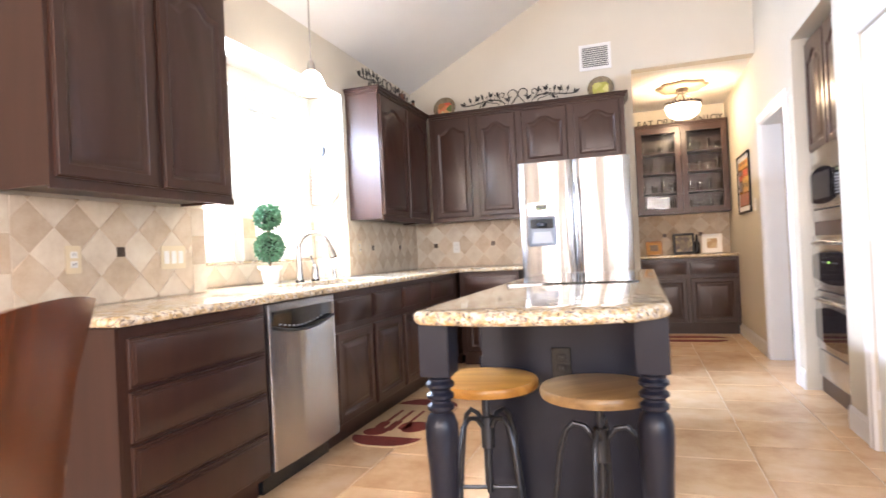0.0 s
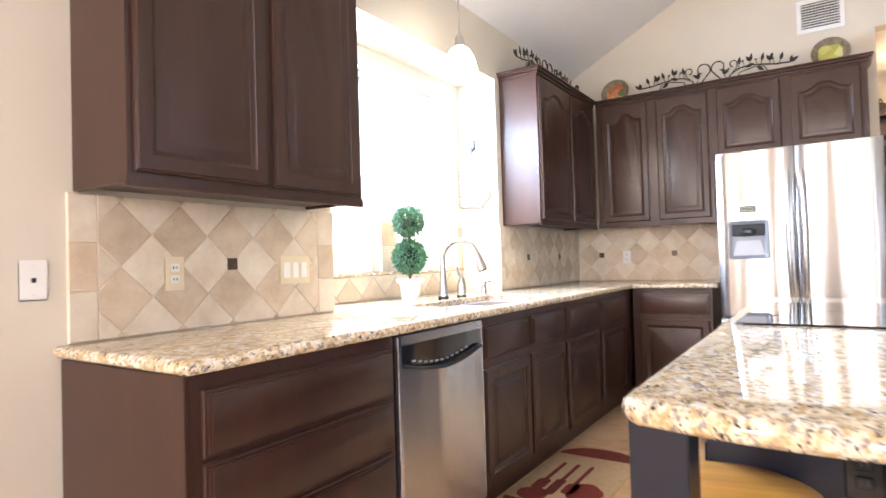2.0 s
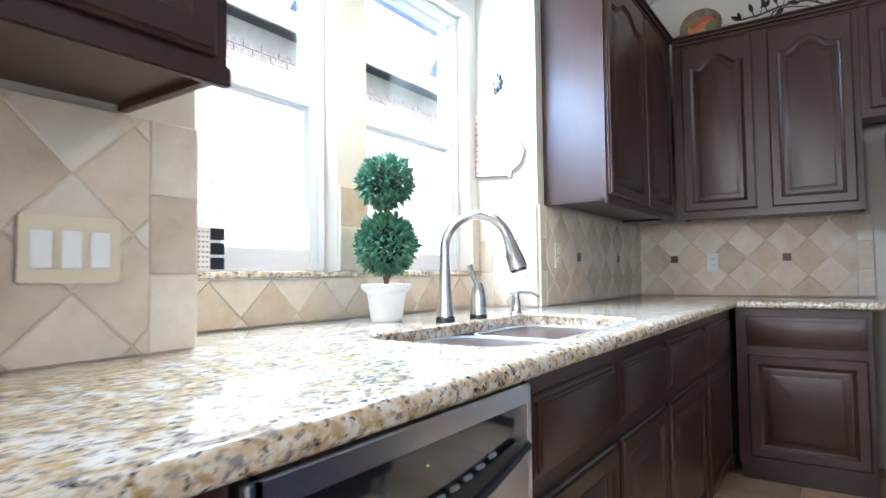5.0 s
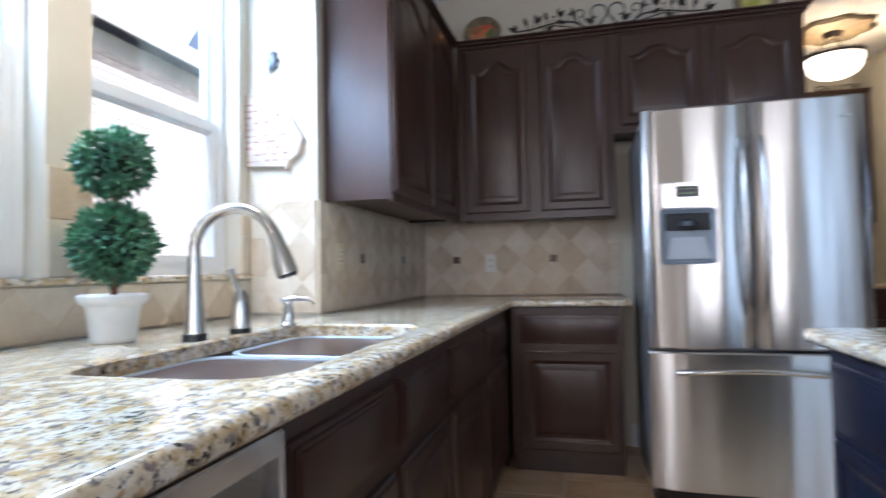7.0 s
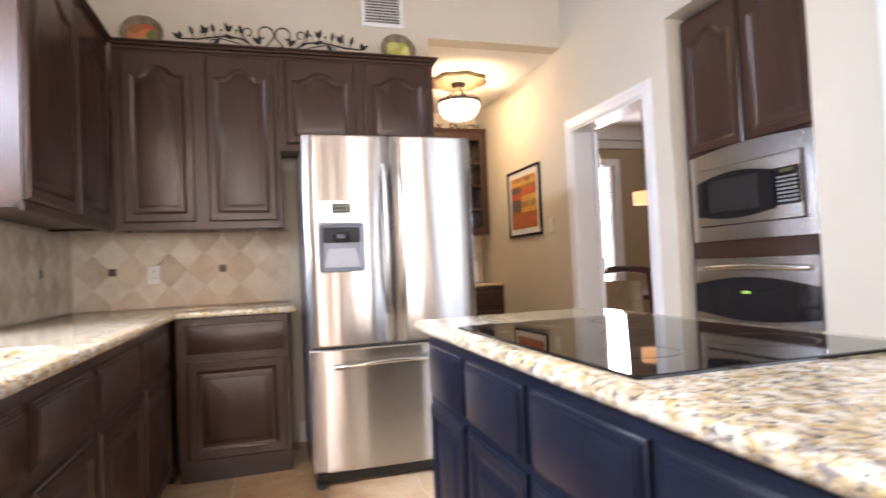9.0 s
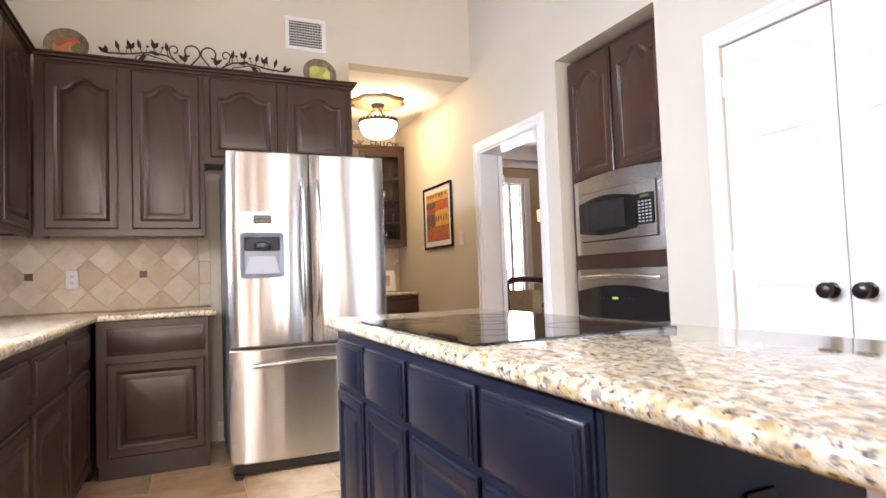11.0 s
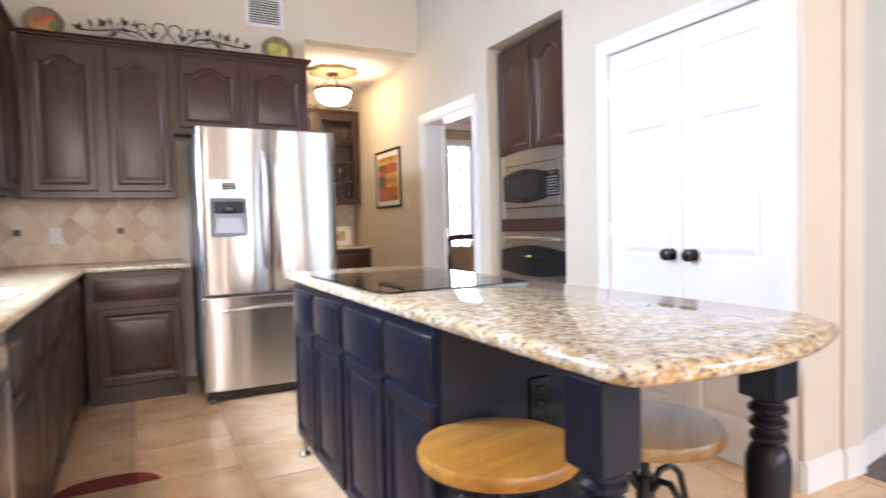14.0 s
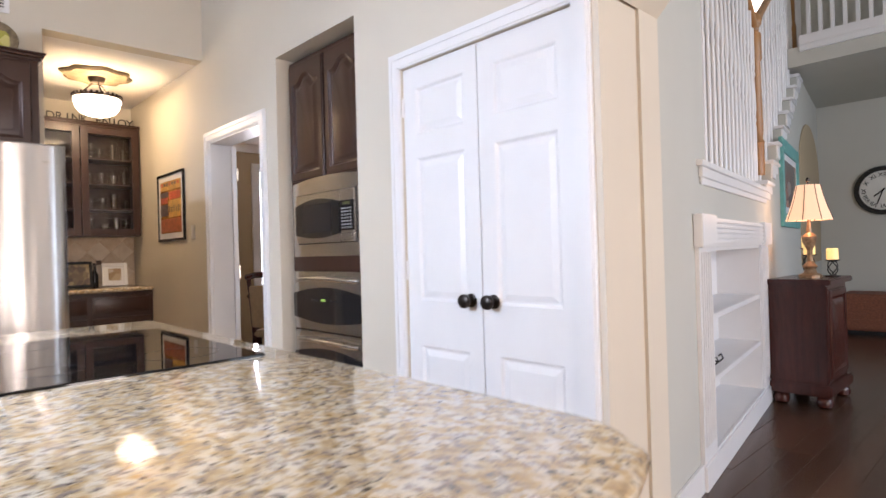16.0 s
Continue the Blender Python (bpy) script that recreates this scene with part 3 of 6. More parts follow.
faucet = thing("kitchen_faucet", pose(0.09, 1.955, 0.915, 0, 0, 12), "brushed nickel pull-down gooseneck faucet by the sink", "faucet")
part("base_ring", lathe(bmesh.new(), [(0.030, 0), (0.030, 0.014), (0.026, 0.018)], 24), BLACK, faucet, "black base ring")
pts = [(0, 0, 0.016), (0, 0, 0.08), (0, 0, 0.19)] + arc((0.105, 0, 0.222), 0.105, 175, 20, 16)
part("spout", tube(bmesh.new(), pts, [0.026, 0.021] + [0.0145] * (len(pts) - 2), 16), NICKEL, faucet)
part("spray_head", tube(bmesh.new(), [(0.2025, 0, 0.262), (0.214, 0, 0.228), (0.227, 0, 0.186), (0.236, 0, 0.160)], [0.016, 0.019, 0.026, 0.027], 16), NICKEL, faucet)
part("nozzle", tube(bmesh.new(), [(0.2355, 0, 0.161), (0.2375, 0, 0.154)], 0.023, 16), BLACK, faucet, "black spray nozzle")
valve = thing("faucet_handle", pose(0.10, 2.135, 0.915), "brushed nickel lever valve beside the faucet", "faucet")
part("body", lathe(bmesh.new(), [(0.027, 0.012), (0.026, 0.06), (0.022, 0.085), (0.020, 0.10), (0.012, 0.118)], 20), NICKEL, valve)
part("foot", lathe(bmesh.new(), [(0.029, 0), (0.029, 0.012), (0.026, 0.014)], 20), BLACK, valve, "black foot ring")
part("lever", tube(bmesh.new(), [(0, 0, 0.10), (-0.012, -0.01, 0.14), (-0.02, -0.02, 0.178)], [0.008, 0.009, 0.011], 10), NICKEL, valve)
disp = thing("soap_dispenser", pose(0.14, 2.33, 0.915), "small brushed nickel soap dispenser", "soap dispenser")
part("body", lathe(bmesh.new(), [(0.024, 0), (0.024, 0.006), (0.017, 0.012), (0.016, 0.05), (0.012, 0.06), (0.012, 0.078)], 18), NICKEL, disp)
part("spout", tube(bmesh.new(), [(-0.02, 0, 0.076), (0.02, 0, 0.084), (0.06, 0.01, 0.082), (0.085, 0.012, 0.066)], [0.01, 0.009, 0.007, 0.006], 10), NICKEL, disp)

# ---- dishwasher ----
dw = thing("dishwasher", on_left(0.826, 0.016), "stainless steel dishwasher with a black control panel", "dishwasher")
part("body", boxes((0.002, 0.598, -0.58, -0.01, 0.10, 0.872)), BLACK, dw)
bm = bmesh.new()
rings = []
for i in range(9):
    u = i / 8
    rings.append([(0.006 + 0.59 * u, -0.58, 0.112), (0.006 + 0.59 * u, -0.622 - 0.010 * math.sin(math.pi * u), 0.112), (0.006 + 0.59 * u, -0.622 - 0.010 * math.sin(math.pi * u), 0.765 - 0.042 * math.sin(math.pi * u)),
                  (0.006 + 0.59 * u, -0.58, 0.765 - 0.042 * math.sin(math.pi * u))])
loft(bm, rings)
part("door", bm, STEEL_V, dw)
cp = part("control_panel", loft(bmesh.new(), [[(x, -0.58, 0.66), (x, -0.600, 0.66), (x, -0.612, 0.832), (x, -0.58, 0.832)] for x in (0.022, 0.582)]), OVENGLASS, dw, "glossy black control panel")
part("panel_rim", tube(bmesh.new(), [(0.024 + 0.556 * i / 16, -0.624 - 0.009 * math.sin(math.pi * i / 16), 0.766 - 0.042 * math.sin(math.pi * (0.03 + 0.94 * i / 16))) for i in range(17)], 0.007, 8), GUN, dw, "dark rim along the door's bowed top")
part("frame", boxes((0.0, 0.022, -0.624, -0.58, 0.112, 0.868), (0.582, 0.596, -0.624, -0.58, 0.112, 0.868), (0.006, 0.596, -0.624, -0.58, 0.834, 0.868), bevel=0.003), STEEL_H, dw, "brushed steel surround")
for i in range(11):
    x = 0.10 + i * 0.037
    z = 0.772 - 0.030 * math.sin(math.pi * (i + 1) / 12)
    part("button", boxes((x, x + 0.020, -0.6128, -0.606, z, z + 0.007), bevel=0.0015), PALEPL, cp, "small grey button")
part("light_mark", boxes((0.30, 0.302, -0.6125, -0.608, 0.800, 0.802)), GREENLED, cp, "tiny green mark")
part("kick_plate", boxes((0.006, 0.594, -0.55, -0.52, 0.0, 0.10)), BLACK, dw, "black kick plate")

# ---- refrigerator ----
fr = thing("refrigerator", pose(1.305, 3.478, 0), "stainless steel french-door refrigerator with bottom freezer", "refrigerator")
part("cabinet", boxes((0.01, 0.895, 0.07, 0.86, 0.03, 1.78), bevel=0.006), plain("grey_painted_steel", (0.26, 0.26, 0.27), 0.4, vary=0.06), fr, "grey painted sides")


def fridge_door(x0, x1, z0, z1, bulge=0.018):
    """A door leaf with a slightly crowned front and rounded edges."""
    bm = bmesh.new()
    rings = []
    n = 14
    for i in range(n + 1):
        u = i / n
        x = x0 + (x1 - x0) * u
        e = min(u, 1 - u) * (x1 - x0)
        y = 0.012 * max(0, 1 - e / 0.012) ** 2 - bulge * math.sin(math.pi * u) * 0.5
        rings.append([(x, 0.062, z0), (x, y + 0.006, z0), (x, y, z0 + 0.008), (x, y, z1 - 0.008), (x, y + 0.006, z1), (x, 0.062, z1)])
    return loft(bm, rings)


ld = part("left_door", fridge_door(0.0, 0.449, 0.705, 1.795), STEEL_V, fr)
rd = part("right_door", fridge_door(0.456, 0.905, 0.705, 1.795), STEEL_V, fr)
fd = part("freezer_drawer", fridge_door(0.0, 0.905, 0.075, 0.692, 0.024), STEEL_V, fr)


def bar_handle(x, side):
    pts = []
    for i in range(15):
        u = i / 14
        pts.append((x + side * 0.006 * math.sin(math.pi * u), -0.012 - 0.048 * math.sin(math.pi * u) ** 0.5, 0.86 + 0.78 * u))
    return tube(bmesh.new(), pts, 0.0125, 12)


part("handle", bar_handle(0.415, -1), NICKEL, ld, "long bowed steel handle")
part("handle", bar_handle(0.49, 1), NICKEL, rd, "long bowed steel handle")
pts = [(0.12 + 0.665 * i / 14, -0.016 - 0.05 * math.sin(math.pi * i / 14) ** 0.5, 0.60 + 0.022 * math.sin(math.pi * i / 14)) for i in range(15)]
part("handle", tube(bmesh.new(), pts, 0.0125, 12), NICKEL, fd, "bowed steel drawer handle")
part("dispenser_panel", boxes((0.072, 0.293, -0.024, 0.0, 1.34, 1.45), bevel=0.004), STEEL_H, ld, "steel control strip")
part("display", boxes((0.135, 0.235, -0.027, -0.02, 1.385, 1.435), bevel=0.002), BLACK, ld, "black display")
for z in (1.40, 1.42):
    for x in (0.15, 0.17, 0.19, 0.21):
        part("light_mark", boxes((x, x + 0.006, -0.028, -0.0265, z, z + 0.003)), GREENLED, ld, "tiny green mark")
for x in (0.097, 0.255):
    for z in (1.39, 1.41, 1.43):
        part("button", boxes((x, x + 0.018, -0.0265, -0.022, z, z + 0.010), bevel=0.002), NICKEL, ld)
# shallow plate on a solid door; dark grey stands for the recess's shade
bm = bmesh.new()
rings = [[(x, y, z) for x, z in round_rect(0.065 + d, 0.30 - d, 1.085 + d, 1.335 - d, 0.02)] for d, y in ((0.0, -0.022), (0.006, -0.024), (0.012, -0.02), (0.02, -0.0135), (0.03, -0.0125))]
part("dispenser_well", loft(bm, rings, False, True), GREYPL, ld, "grey dispenser well, darkened to stand for its recess")
part("well_back", loft(bmesh.new(), [[(0.115, y, 1.205), (0.25, y, 1.205), (0.275, y, 1.108), (0.09, y, 1.108)] for y in (-0.012, -0.019)]), PALEPL, ld, "pale grey splash tray")
part("well_top", boxes((0.088, 0.277, -0.020, -0.012, 1.235, 1.312), bevel=0.004), DARK, ld, "black dispenser head")
part("spout", lathe(bmesh.new(), [(0.035, 0), (0.045, 0.01), (0.045, 0.03), (0.03, 0.04)], 24, (0.182, -0.008, 1.245)), GUN, ld, "round dark spout")
part("name_badge", boxes((0.80, 0.84, -0.016, 0.0, 1.70, 1.708)), NICKEL, rd, "small plain badge")
part("grille", boxes((0.02, 0.885, 0.02, 0.08, 0.02, 0.07), bevel=0.004), BLACK, fr, "black base grille")
for x in (0.015, 0.845):
    part("foot", boxes((x, x + 0.05, -0.01, 0.14, 0.0, 0.03), bevel=0.006), GUN, fr, "grey foot")

# ---- island ----
IX0, IX1, IY0, IY1 = 1.632, 2.225, 0.825, 2.36
isl = thing("kitchen_island", pose(0, 0, 0), "black-painted kitchen island with turned legs and granite top", "island")
part("carcass", boxes((IX0, IX1, IY0, IY1, 0.10, 0.875), (IX0 + 0.06, IX1, IY0, IY1 - 0.05, 0.0, 0.10)), NAVY, isl)
part("end_panel", boxes((IX0 + 0.004, IX1 + 0.004, IY0 - 0.018, IY0, 0.0, 0.874), bevel=0.002), NAVY, isl)
part("apron", boxes((IX0 + 0.1, IX1 - 0.1, IY0 - 0.06, IY0 - 0.018, 0.84, 0.875)), NAVY, isl)
cols = [(0.04, 0.36), (0.40, 0.76), (0.805, 1.173), (1.202, 1.525)]
for a, b in cols:
    for nm, bmf, z in (("drawer_front", slab_front(b - a, 0.165, 0.018), 0.68), ("door", panel_door(b - a, 0.535, 0.0, 0.018, 0.05), 0.125)):
        bmesh.ops.transform(bmf, matrix=pose(IX0, IY1 - a, z, 0, 0, -90), verts=bmf.verts)
        part(nm, bmf, NAVY, isl)


def island_leg(x, y):
    bm = box(bmesh.new(), x - 0.046, x + 0.046, y - 0.046, y + 0.046, 0.715, 0.876, 0.003)
    prof = [(0.030, 0.0), (0.036, 0.03), (0.030, 0.06), (0.026, 0.08), (0.030, 0.095), (0.034, 0.13), (0.044, 0.42), (0.050, 0.52), (0.049, 0.565), (0.040, 0.592), (0.030, 0.602), (0.040, 0.612), (0.041, 0.622),
            (0.030, 0.632), (0.030, 0.638), (0.042, 0.647), (0.042, 0.656), (0.031, 0.665), (0.031, 0.671), (0.043, 0.681), (0.043, 0.69), (0.034, 0.699), (0.034, 0.705), (0.044, 0.714), (0.044, 0.7155)]
    lathe(bm, prof, 24, (x, y, 0))
    return bm


LEGS = ((1.652, 0.245), (2.258, 0.343))
for x, y in LEGS:
    part("turned_leg", island_leg(x, y), NAVY, isl, "turned black leg")
isl.matrix_world = Matrix.Diagonal((1, 1, 0.863 / 0.874, 1))      # the island stands a little lower than the counters
top_pts = []
CX, HW = 1.958, 0.358
for i in range(13):
    u = -1 + 2 * i / 12
    top_pts.append((CX - 0.012 + u * (HW - 0.067), 0.075 + 0.05 * u * u))
for k in range(1, 8):
    a = radians(-62 + 62 * k / 7)
    top_pts.append((CX + HW - 0.15 + 0.15 * math.cos(a), 0.275 + 0.15 * math.sin(a)))
for cx, cy, a0 in ((CX + HW - 0.01, IY1 + 0.055, 0), (CX - HW + 0.03, IY1 + 0.085, 90)):
    top_pts += [(cx + 0.03 * math.cos(radians(a0 + 30 * k)), cy + 0.03 * math.sin(radians(a0 + 30 * k))) for k in range(4)]
for k in range(0, 5):
    a = radians(180 + 62 * k / 5)
    top_pts.append((CX - HW + 0.09 + 0.09 * math.cos(a), 0.20 + 0.09 * math.sin(a)))
top_pts = [(x, y + 0.08 * (x - 1.62)) for x, y in top_pts]      # the top's ends run a little aslant
tagged(part("island_worktop", slab(top_pts, 0.865, 0.905, (), 0.02), GRANITE, None), "polished granite island top with a bowed seating end", "worktop")
ck = thing("cooktop", pose(0, 0, 0.905), "black ceramic-glass cooktop set in the island granite", "cooktop")
bm = bmesh.new()
o = round_rect(1.648, 2.235, 1.235, 2.10, 0.012, 3)
loft(bm, [[(*p, -0.001) for p in o], [(*p, 0.004) for p in o], [(*p, 0.006) for p in inset(o, 0.003)]])
part("glass_plate", bm, COOKGLASS, ck, "", None)
for x, y, r in ((1.79, 1.43, 0.075), (1.79, 1.94, 0.10), (2.08, 1.43, 0.10), (2.08, 1.94, 0.075), (1.94, 1.69, 0.06)):
    part("burner_ring", ring(r - 0.002, 0.0012, (x, y, 0.0054)), RINGGREY, ck, "faint grey burner ring")
plate(pose(1.943, IY0 - 0.018, 0.635), "outlet", "black wall outlet on the island's end panel", BLACK, BLACK)

part("levelling_foot", lathe(bmesh.new(), [(0.03, 0), (0.03, 0.012), (0.012, 0.03), (0.01, 0.10)], 16, (IX0 + 0.02, IY1 - 0.03, 0)), NICKEL, isl, "small bright metal foot")

# ---- stools ----


def stool(m, seat, label):
    ob = thing("bar_stool", m, label, "stool", "round stools at the island")
    part("seat", lathe(bmesh.new(), [(0.17, 0.575), (0.186, 0.579), (0.19, 0.588), (0.19, 0.604), (0.186, 0.611), (0.18, 0.613)], 40), seat, ob, "round solid wood seat")
    part("screw_post", tube(bmesh.new(), [(0, 0, 0.20), (0, 0, 0.575)], 0.011, 12), GUN, ob)
    part("sleeve", lathe(bmesh.new(), [(0.02, 0.36), (0.024, 0.365), (0.024, 0.47), (0.02, 0.475)], 16), GUN, ob)
    part("seat_plate", boxes((-0.09, 0.09, -0.018, 0.018, 0.569, 0.5752), (-0.018, 0.018, -0.09, 0.09, 0.5685, 0.575)), GUN, ob)
    for k in range(4):
        a = radians(45 + 90 * k)
        c, s = math.cos(a), math.sin(a)
        pts = [(0.022, 0.44), (0.05, 0.475), (0.085, 0.482), (0.115, 0.455), (0.135, 0.38), (0.155, 0.24), (0.185, 0.012)]
        part("leg", tube(bmesh.new(), [(c * r, s * r, z) for r, z in pts], 0.009, 10), GUN, ob, "bent steel leg")
        part("foot", lathe(bmesh.new(), [(0.016, 0), (0.016, 0.006), (0.01, 0.014)], 12, (c * 0.185, s * 0.185, 0)), GUN, ob)
    for k in range(4):
        a0, a1 = radians(45 + 90 * k), radians(135 + 90 * k)
        r = 0.165
        part("foot_rail", tube(bmesh.new(), [(r * math.cos(a0), r * math.sin(a0), 0.17), (r * math.cos(a1), r * math.sin(a1), 0.17)], 0.008, 8), GUN, ob)
    return ob


stool(pose(1.690, 0.628, 0, 0, 0, 12), SEATWOOD, "round honey-wood seat stool on a gunmetal screw base")
stool(pose(2.090, 0.560, 0, 0, 0, 40), SEATWOOD2, "round brown-wood seat stool on a gunmetal screw base")

# ---- ovens in the niche ----
NX = XR + 0.07
tall = thing("oven_cabinet", on_right(N1 - 0.012, NX + 0.62), "tall dark brown cabinet holding microwave and ovens", "cabinet")
W = N1 - N0 - 0.024
part("body", boxes((0, W, -0.60, 0, 0.0, 0.10), (0, 0.035, -0.60, 0, 0.10, 2.40), (W - 0.035, W, -0.60, 0, 0.10, 2.40), (0.035, W - 0.035, -0.60, 0, 1.60, 2.40), (0.035, W - 0.035, -0.59, 0, 0.1, 1.60)), BROWN, tall)
for a, b in ((0.02, W / 2 - 0.012), (W / 2 + 0.012, W - 0.02)):
    front("door", panel_door(b - a, 0.74, 0.055), (a, -0.60, 1.635), BROWN, tall)
part("rail", boxes((0.036, W - 0.036, -0.605, -0.59, 1.07, 1.154)), BROWN, tall)
part("drawer_front", boxes((0.03, W - 0.03, -0.622, -0.60, 0.12, 0.30), bevel=0.004), STEEL_H, tall, "stainless warming drawer")


def arched_plate(w, z0, z1, y0, y1, lift_top=0.0, lift_bot=0.0, n=16, x0=0.0, pinch=0.0):
    """A plate whose upper and lower edges are bowed."""
    bm = bmesh.new()
    rings = []
    for i in range(n + 1):
        u = i / n
        s = math.sin(math.pi * u)
        rings.append([(x0 + w * u, y0, z0 - lift_bot * s), (x0 + w * u, y1, z0 - lift_bot * s), (x0 + w * u, y1, z1 + lift_top * s), (x0 + w * u, y0, z1 + lift_top * s)])
    return loft(bm, rings)


mw = thing("microwave_oven", on_right(N1 - 0.055, NX + 0.02, 0.027), "built-in stainless steel microwave with a black arched window", "microwave")
MWW = 0.757
part("trim_frame", arched_plate(MWW, 1.13, 1.588, -0.02, 0.004, 0.022, 0.0), STEEL_H, mw, "brushed steel trim with a bowed top")
part("shadow_gap", boxes((0.062, 0.702, -0.0225, -0.019, 1.205, 1.512)), DARK, mw, "dark gap round the door")
md = part("door", boxes((0.068, 0.560, -0.040, -0.021, 1.211, 1.506), bevel=0.003), STEEL_H, mw, "brushed steel door")
part("window_band", arched_plate(0.492, 1.262, 1.440, -0.045, -0.038, 0.034, 0.024, x0=0.068), OVENGLASS, md, "black glass band with bowed edges")
part("window_mesh", boxes((0.150, 0.475, -0.0462, -0.044, 1.274, 1.442), bevel=0.002), plain("window_mesh_grey", (0.022, 0.020, 0.021), 0.25, vary=0.1, scale=200), md, "grey mesh behind the glass")
kp = part("keypad_panel", boxes((0.564, 0.696, -0.040, -0.021, 1.211, 1.506), bevel=0.003), STEEL_H, mw, "steel control side")
part("keypad", boxes((0.564, 0.696, -0.0446, -0.038, 1.272, 1.442), bevel=0.002), OVENGLASS, kp, "black keypad")
for i in range(4):
    for j in range(7):
        part("key", boxes((0.582 + i * 0.027, 0.598 + i * 0.027, -0.0462, -0.044, 1.284 + j * 0.018, 1.293 + j * 0.018)), PALEPL, kp, "pale key")
part("display", boxes((0.600, 0.665, -0.0462, -0.044, 1.418, 1.433)), GREENLED_DIM, kp, "dim green display")
part("open_button", boxes((0.580, 0.680, -0.0435, -0.039, 1.220, 1.258), bevel=0.003), STEEL_H, kp, "steel door button")


def oven(z0, z1, label, clock):
    ob = thing("wall_oven", on_right(N1 - 0.055, NX + 0.02), label, "oven", "double wall ovens")
    part("door", boxes((0, MWW, -0.03, 0.004, z0, z1), bevel=0.006), STEEL_H, ob)
    part("window", arched_plate(MWW - 0.012, z0 + 0.075, z1 - 0.135, -0.036, -0.028, 0.04, 0.03, x0=0.006), OVENGLASS, ob, "black arched oven glass")
    pts = [(0.05 + (MWW - 0.10) * i / 12, -0.034 - 0.042 * math.sin(math.pi * i / 12) ** 0.5, z1 - 0.055 + 0.012 * math.sin(math.pi * i / 12)) for i in range(13)]
    part("handle", tube(bmesh.new(), pts, 0.013, 12), NICKEL, ob, "bowed steel handle")
    if clock:
        part("clock_display", boxes((0.33, 0.375, -0.0385, -0.035, z1 - 0.178, z1 - 0.164)), GREENLED, ob, "green clock digits")
        for x in (0.22, 0.25, 0.28, 0.43, 0.46, 0.49):
            part("touch_key", boxes((x, x + 0.014, -0.0382, -0.035, z1 - 0.178, z1 - 0.168)), GUN, ob)
    return ob


oven(0.71, 1.066, "stainless upper wall oven with black glass", True)
oven(0.31, 0.70, "stainless lower wall oven with black glass", False)

# ---- windows over the sink ----


def sash_window(name, y0, y1, z0, z1, x):
    """A double-hung window in the west recess: frame, two sashes, panes."""
    ob = tagged(new(name), "white double-hung window over the sink", "window", kind="structure")
    part("window_frame", boxes((x - 0.05, x + 0.03, y0, y0 + 0.03, z0, z1), (x - 0.05, x + 0.03, y1 - 0.03, y1, z0, z1), (x - 0.05, x + 0.03, y0 + 0.03, y1 - 0.03, z0, z0 + 0.03), (x - 0.05, x + 0.03, y0 + 0.03, y1 - 0.03, z1 - 0.03, z1), bevel=0.002), TRIM, ob)
    zm = 1.66
    for nm, a, b, xs in (("lower_sash", z0 + 0.03, zm + 0.02, x + 0.01), ("upper_sash", zm - 0.02, z1 - 0.03, x - 0.025)):
        u0, u1 = y0 + 0.03, y1 - 0.03
        s = part(nm, boxes((xs - 0.015, xs + 0.015, u0, u0 + 0.035, a, b), (xs - 0.015, xs + 0.015, u1 - 0.035, u1, a, b), (xs - 0.0145, xs + 0.0145, u0 + 0.035, u1 - 0.035, a, a + 0.04), (xs - 0.0145, xs + 0.0145, u0 + 0.035, u1 - 0.035, b - 0.04, b), bevel=0.002), TRIM, ob)
        p = part("pane", boxes((xs - 0.002, xs + 0.002, u0 + 0.03, u1 - 0.03, a + 0.035, b - 0.035)), PANE, s)
        p.visible_shadow = False
    return ob


sash_window("window_1", 1.212, 1.891, 1.08, 2.278, -0.40)
sash_window("window_2", 2.042, 2.748, 1.08, 2.278, -0.40)
for a, b in ((R0 + 0.002, 1.97), (1.976, R1 - 0.002)):
    tagged(part("window_sill", slab([(-0.37, a), (-0.288, a), (-0.288, b), (-0.37, b)], 1.0565, 1.0785, (), 0.008), GRANITE, None), "narrow granite sill under the sink window", "sill", kind="structure")
for x0, x1, n in ((0.35, 1.0, 3), (2.55, 3.2, 4)):
    ob = tagged(new(f"window_{n}"), "white breakfast-corner window", "window", kind="structure")
    part("window_frame", boxes((x0, x0 + 0.06, -4.08, -3.98, 0.9, 2.4), (x1 - 0.06, x1, -4.08, -3.98, 0.9, 2.4), (x0 + 0.06, x1 - 0.06, -4.08, -3.98, 0.9, 0.96), (x0 + 0.06, x1 - 0.06, -4.08, -3.98, 2.34, 2.4), (x0 + 0.06, x1 - 0.06, -4.06, -4.0, 1.6, 1.66)), TRIM, ob)
ob = tagged(new("window_5"), "tall white living-room windows", "window", kind="structure")
part("window_frame", boxes(*[(x, x + 0.06, -4.08, -3.98, 0.9, 3.1) for x in (4.4, 5.34, 6.29, 6.55, 7.35, 8.14)]), TRIM, ob)

# the neighbour's house beyond the sink windows, daylight glare put into its pale colours
nb = thing("neighbour_house", pose(-3.6, 0, -0.35), "neighbouring brick house with a shingled eave, colours paled for daylight glare", "house")
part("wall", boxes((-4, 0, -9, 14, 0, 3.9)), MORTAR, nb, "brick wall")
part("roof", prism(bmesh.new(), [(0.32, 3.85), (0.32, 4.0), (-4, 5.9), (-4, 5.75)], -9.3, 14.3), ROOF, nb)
part("fascia", boxes((0.32, 0.35, -9.3, 14.3, 3.83, 4.02)), TRIM, nb, "white fascia board")
bm = bmesh.new()
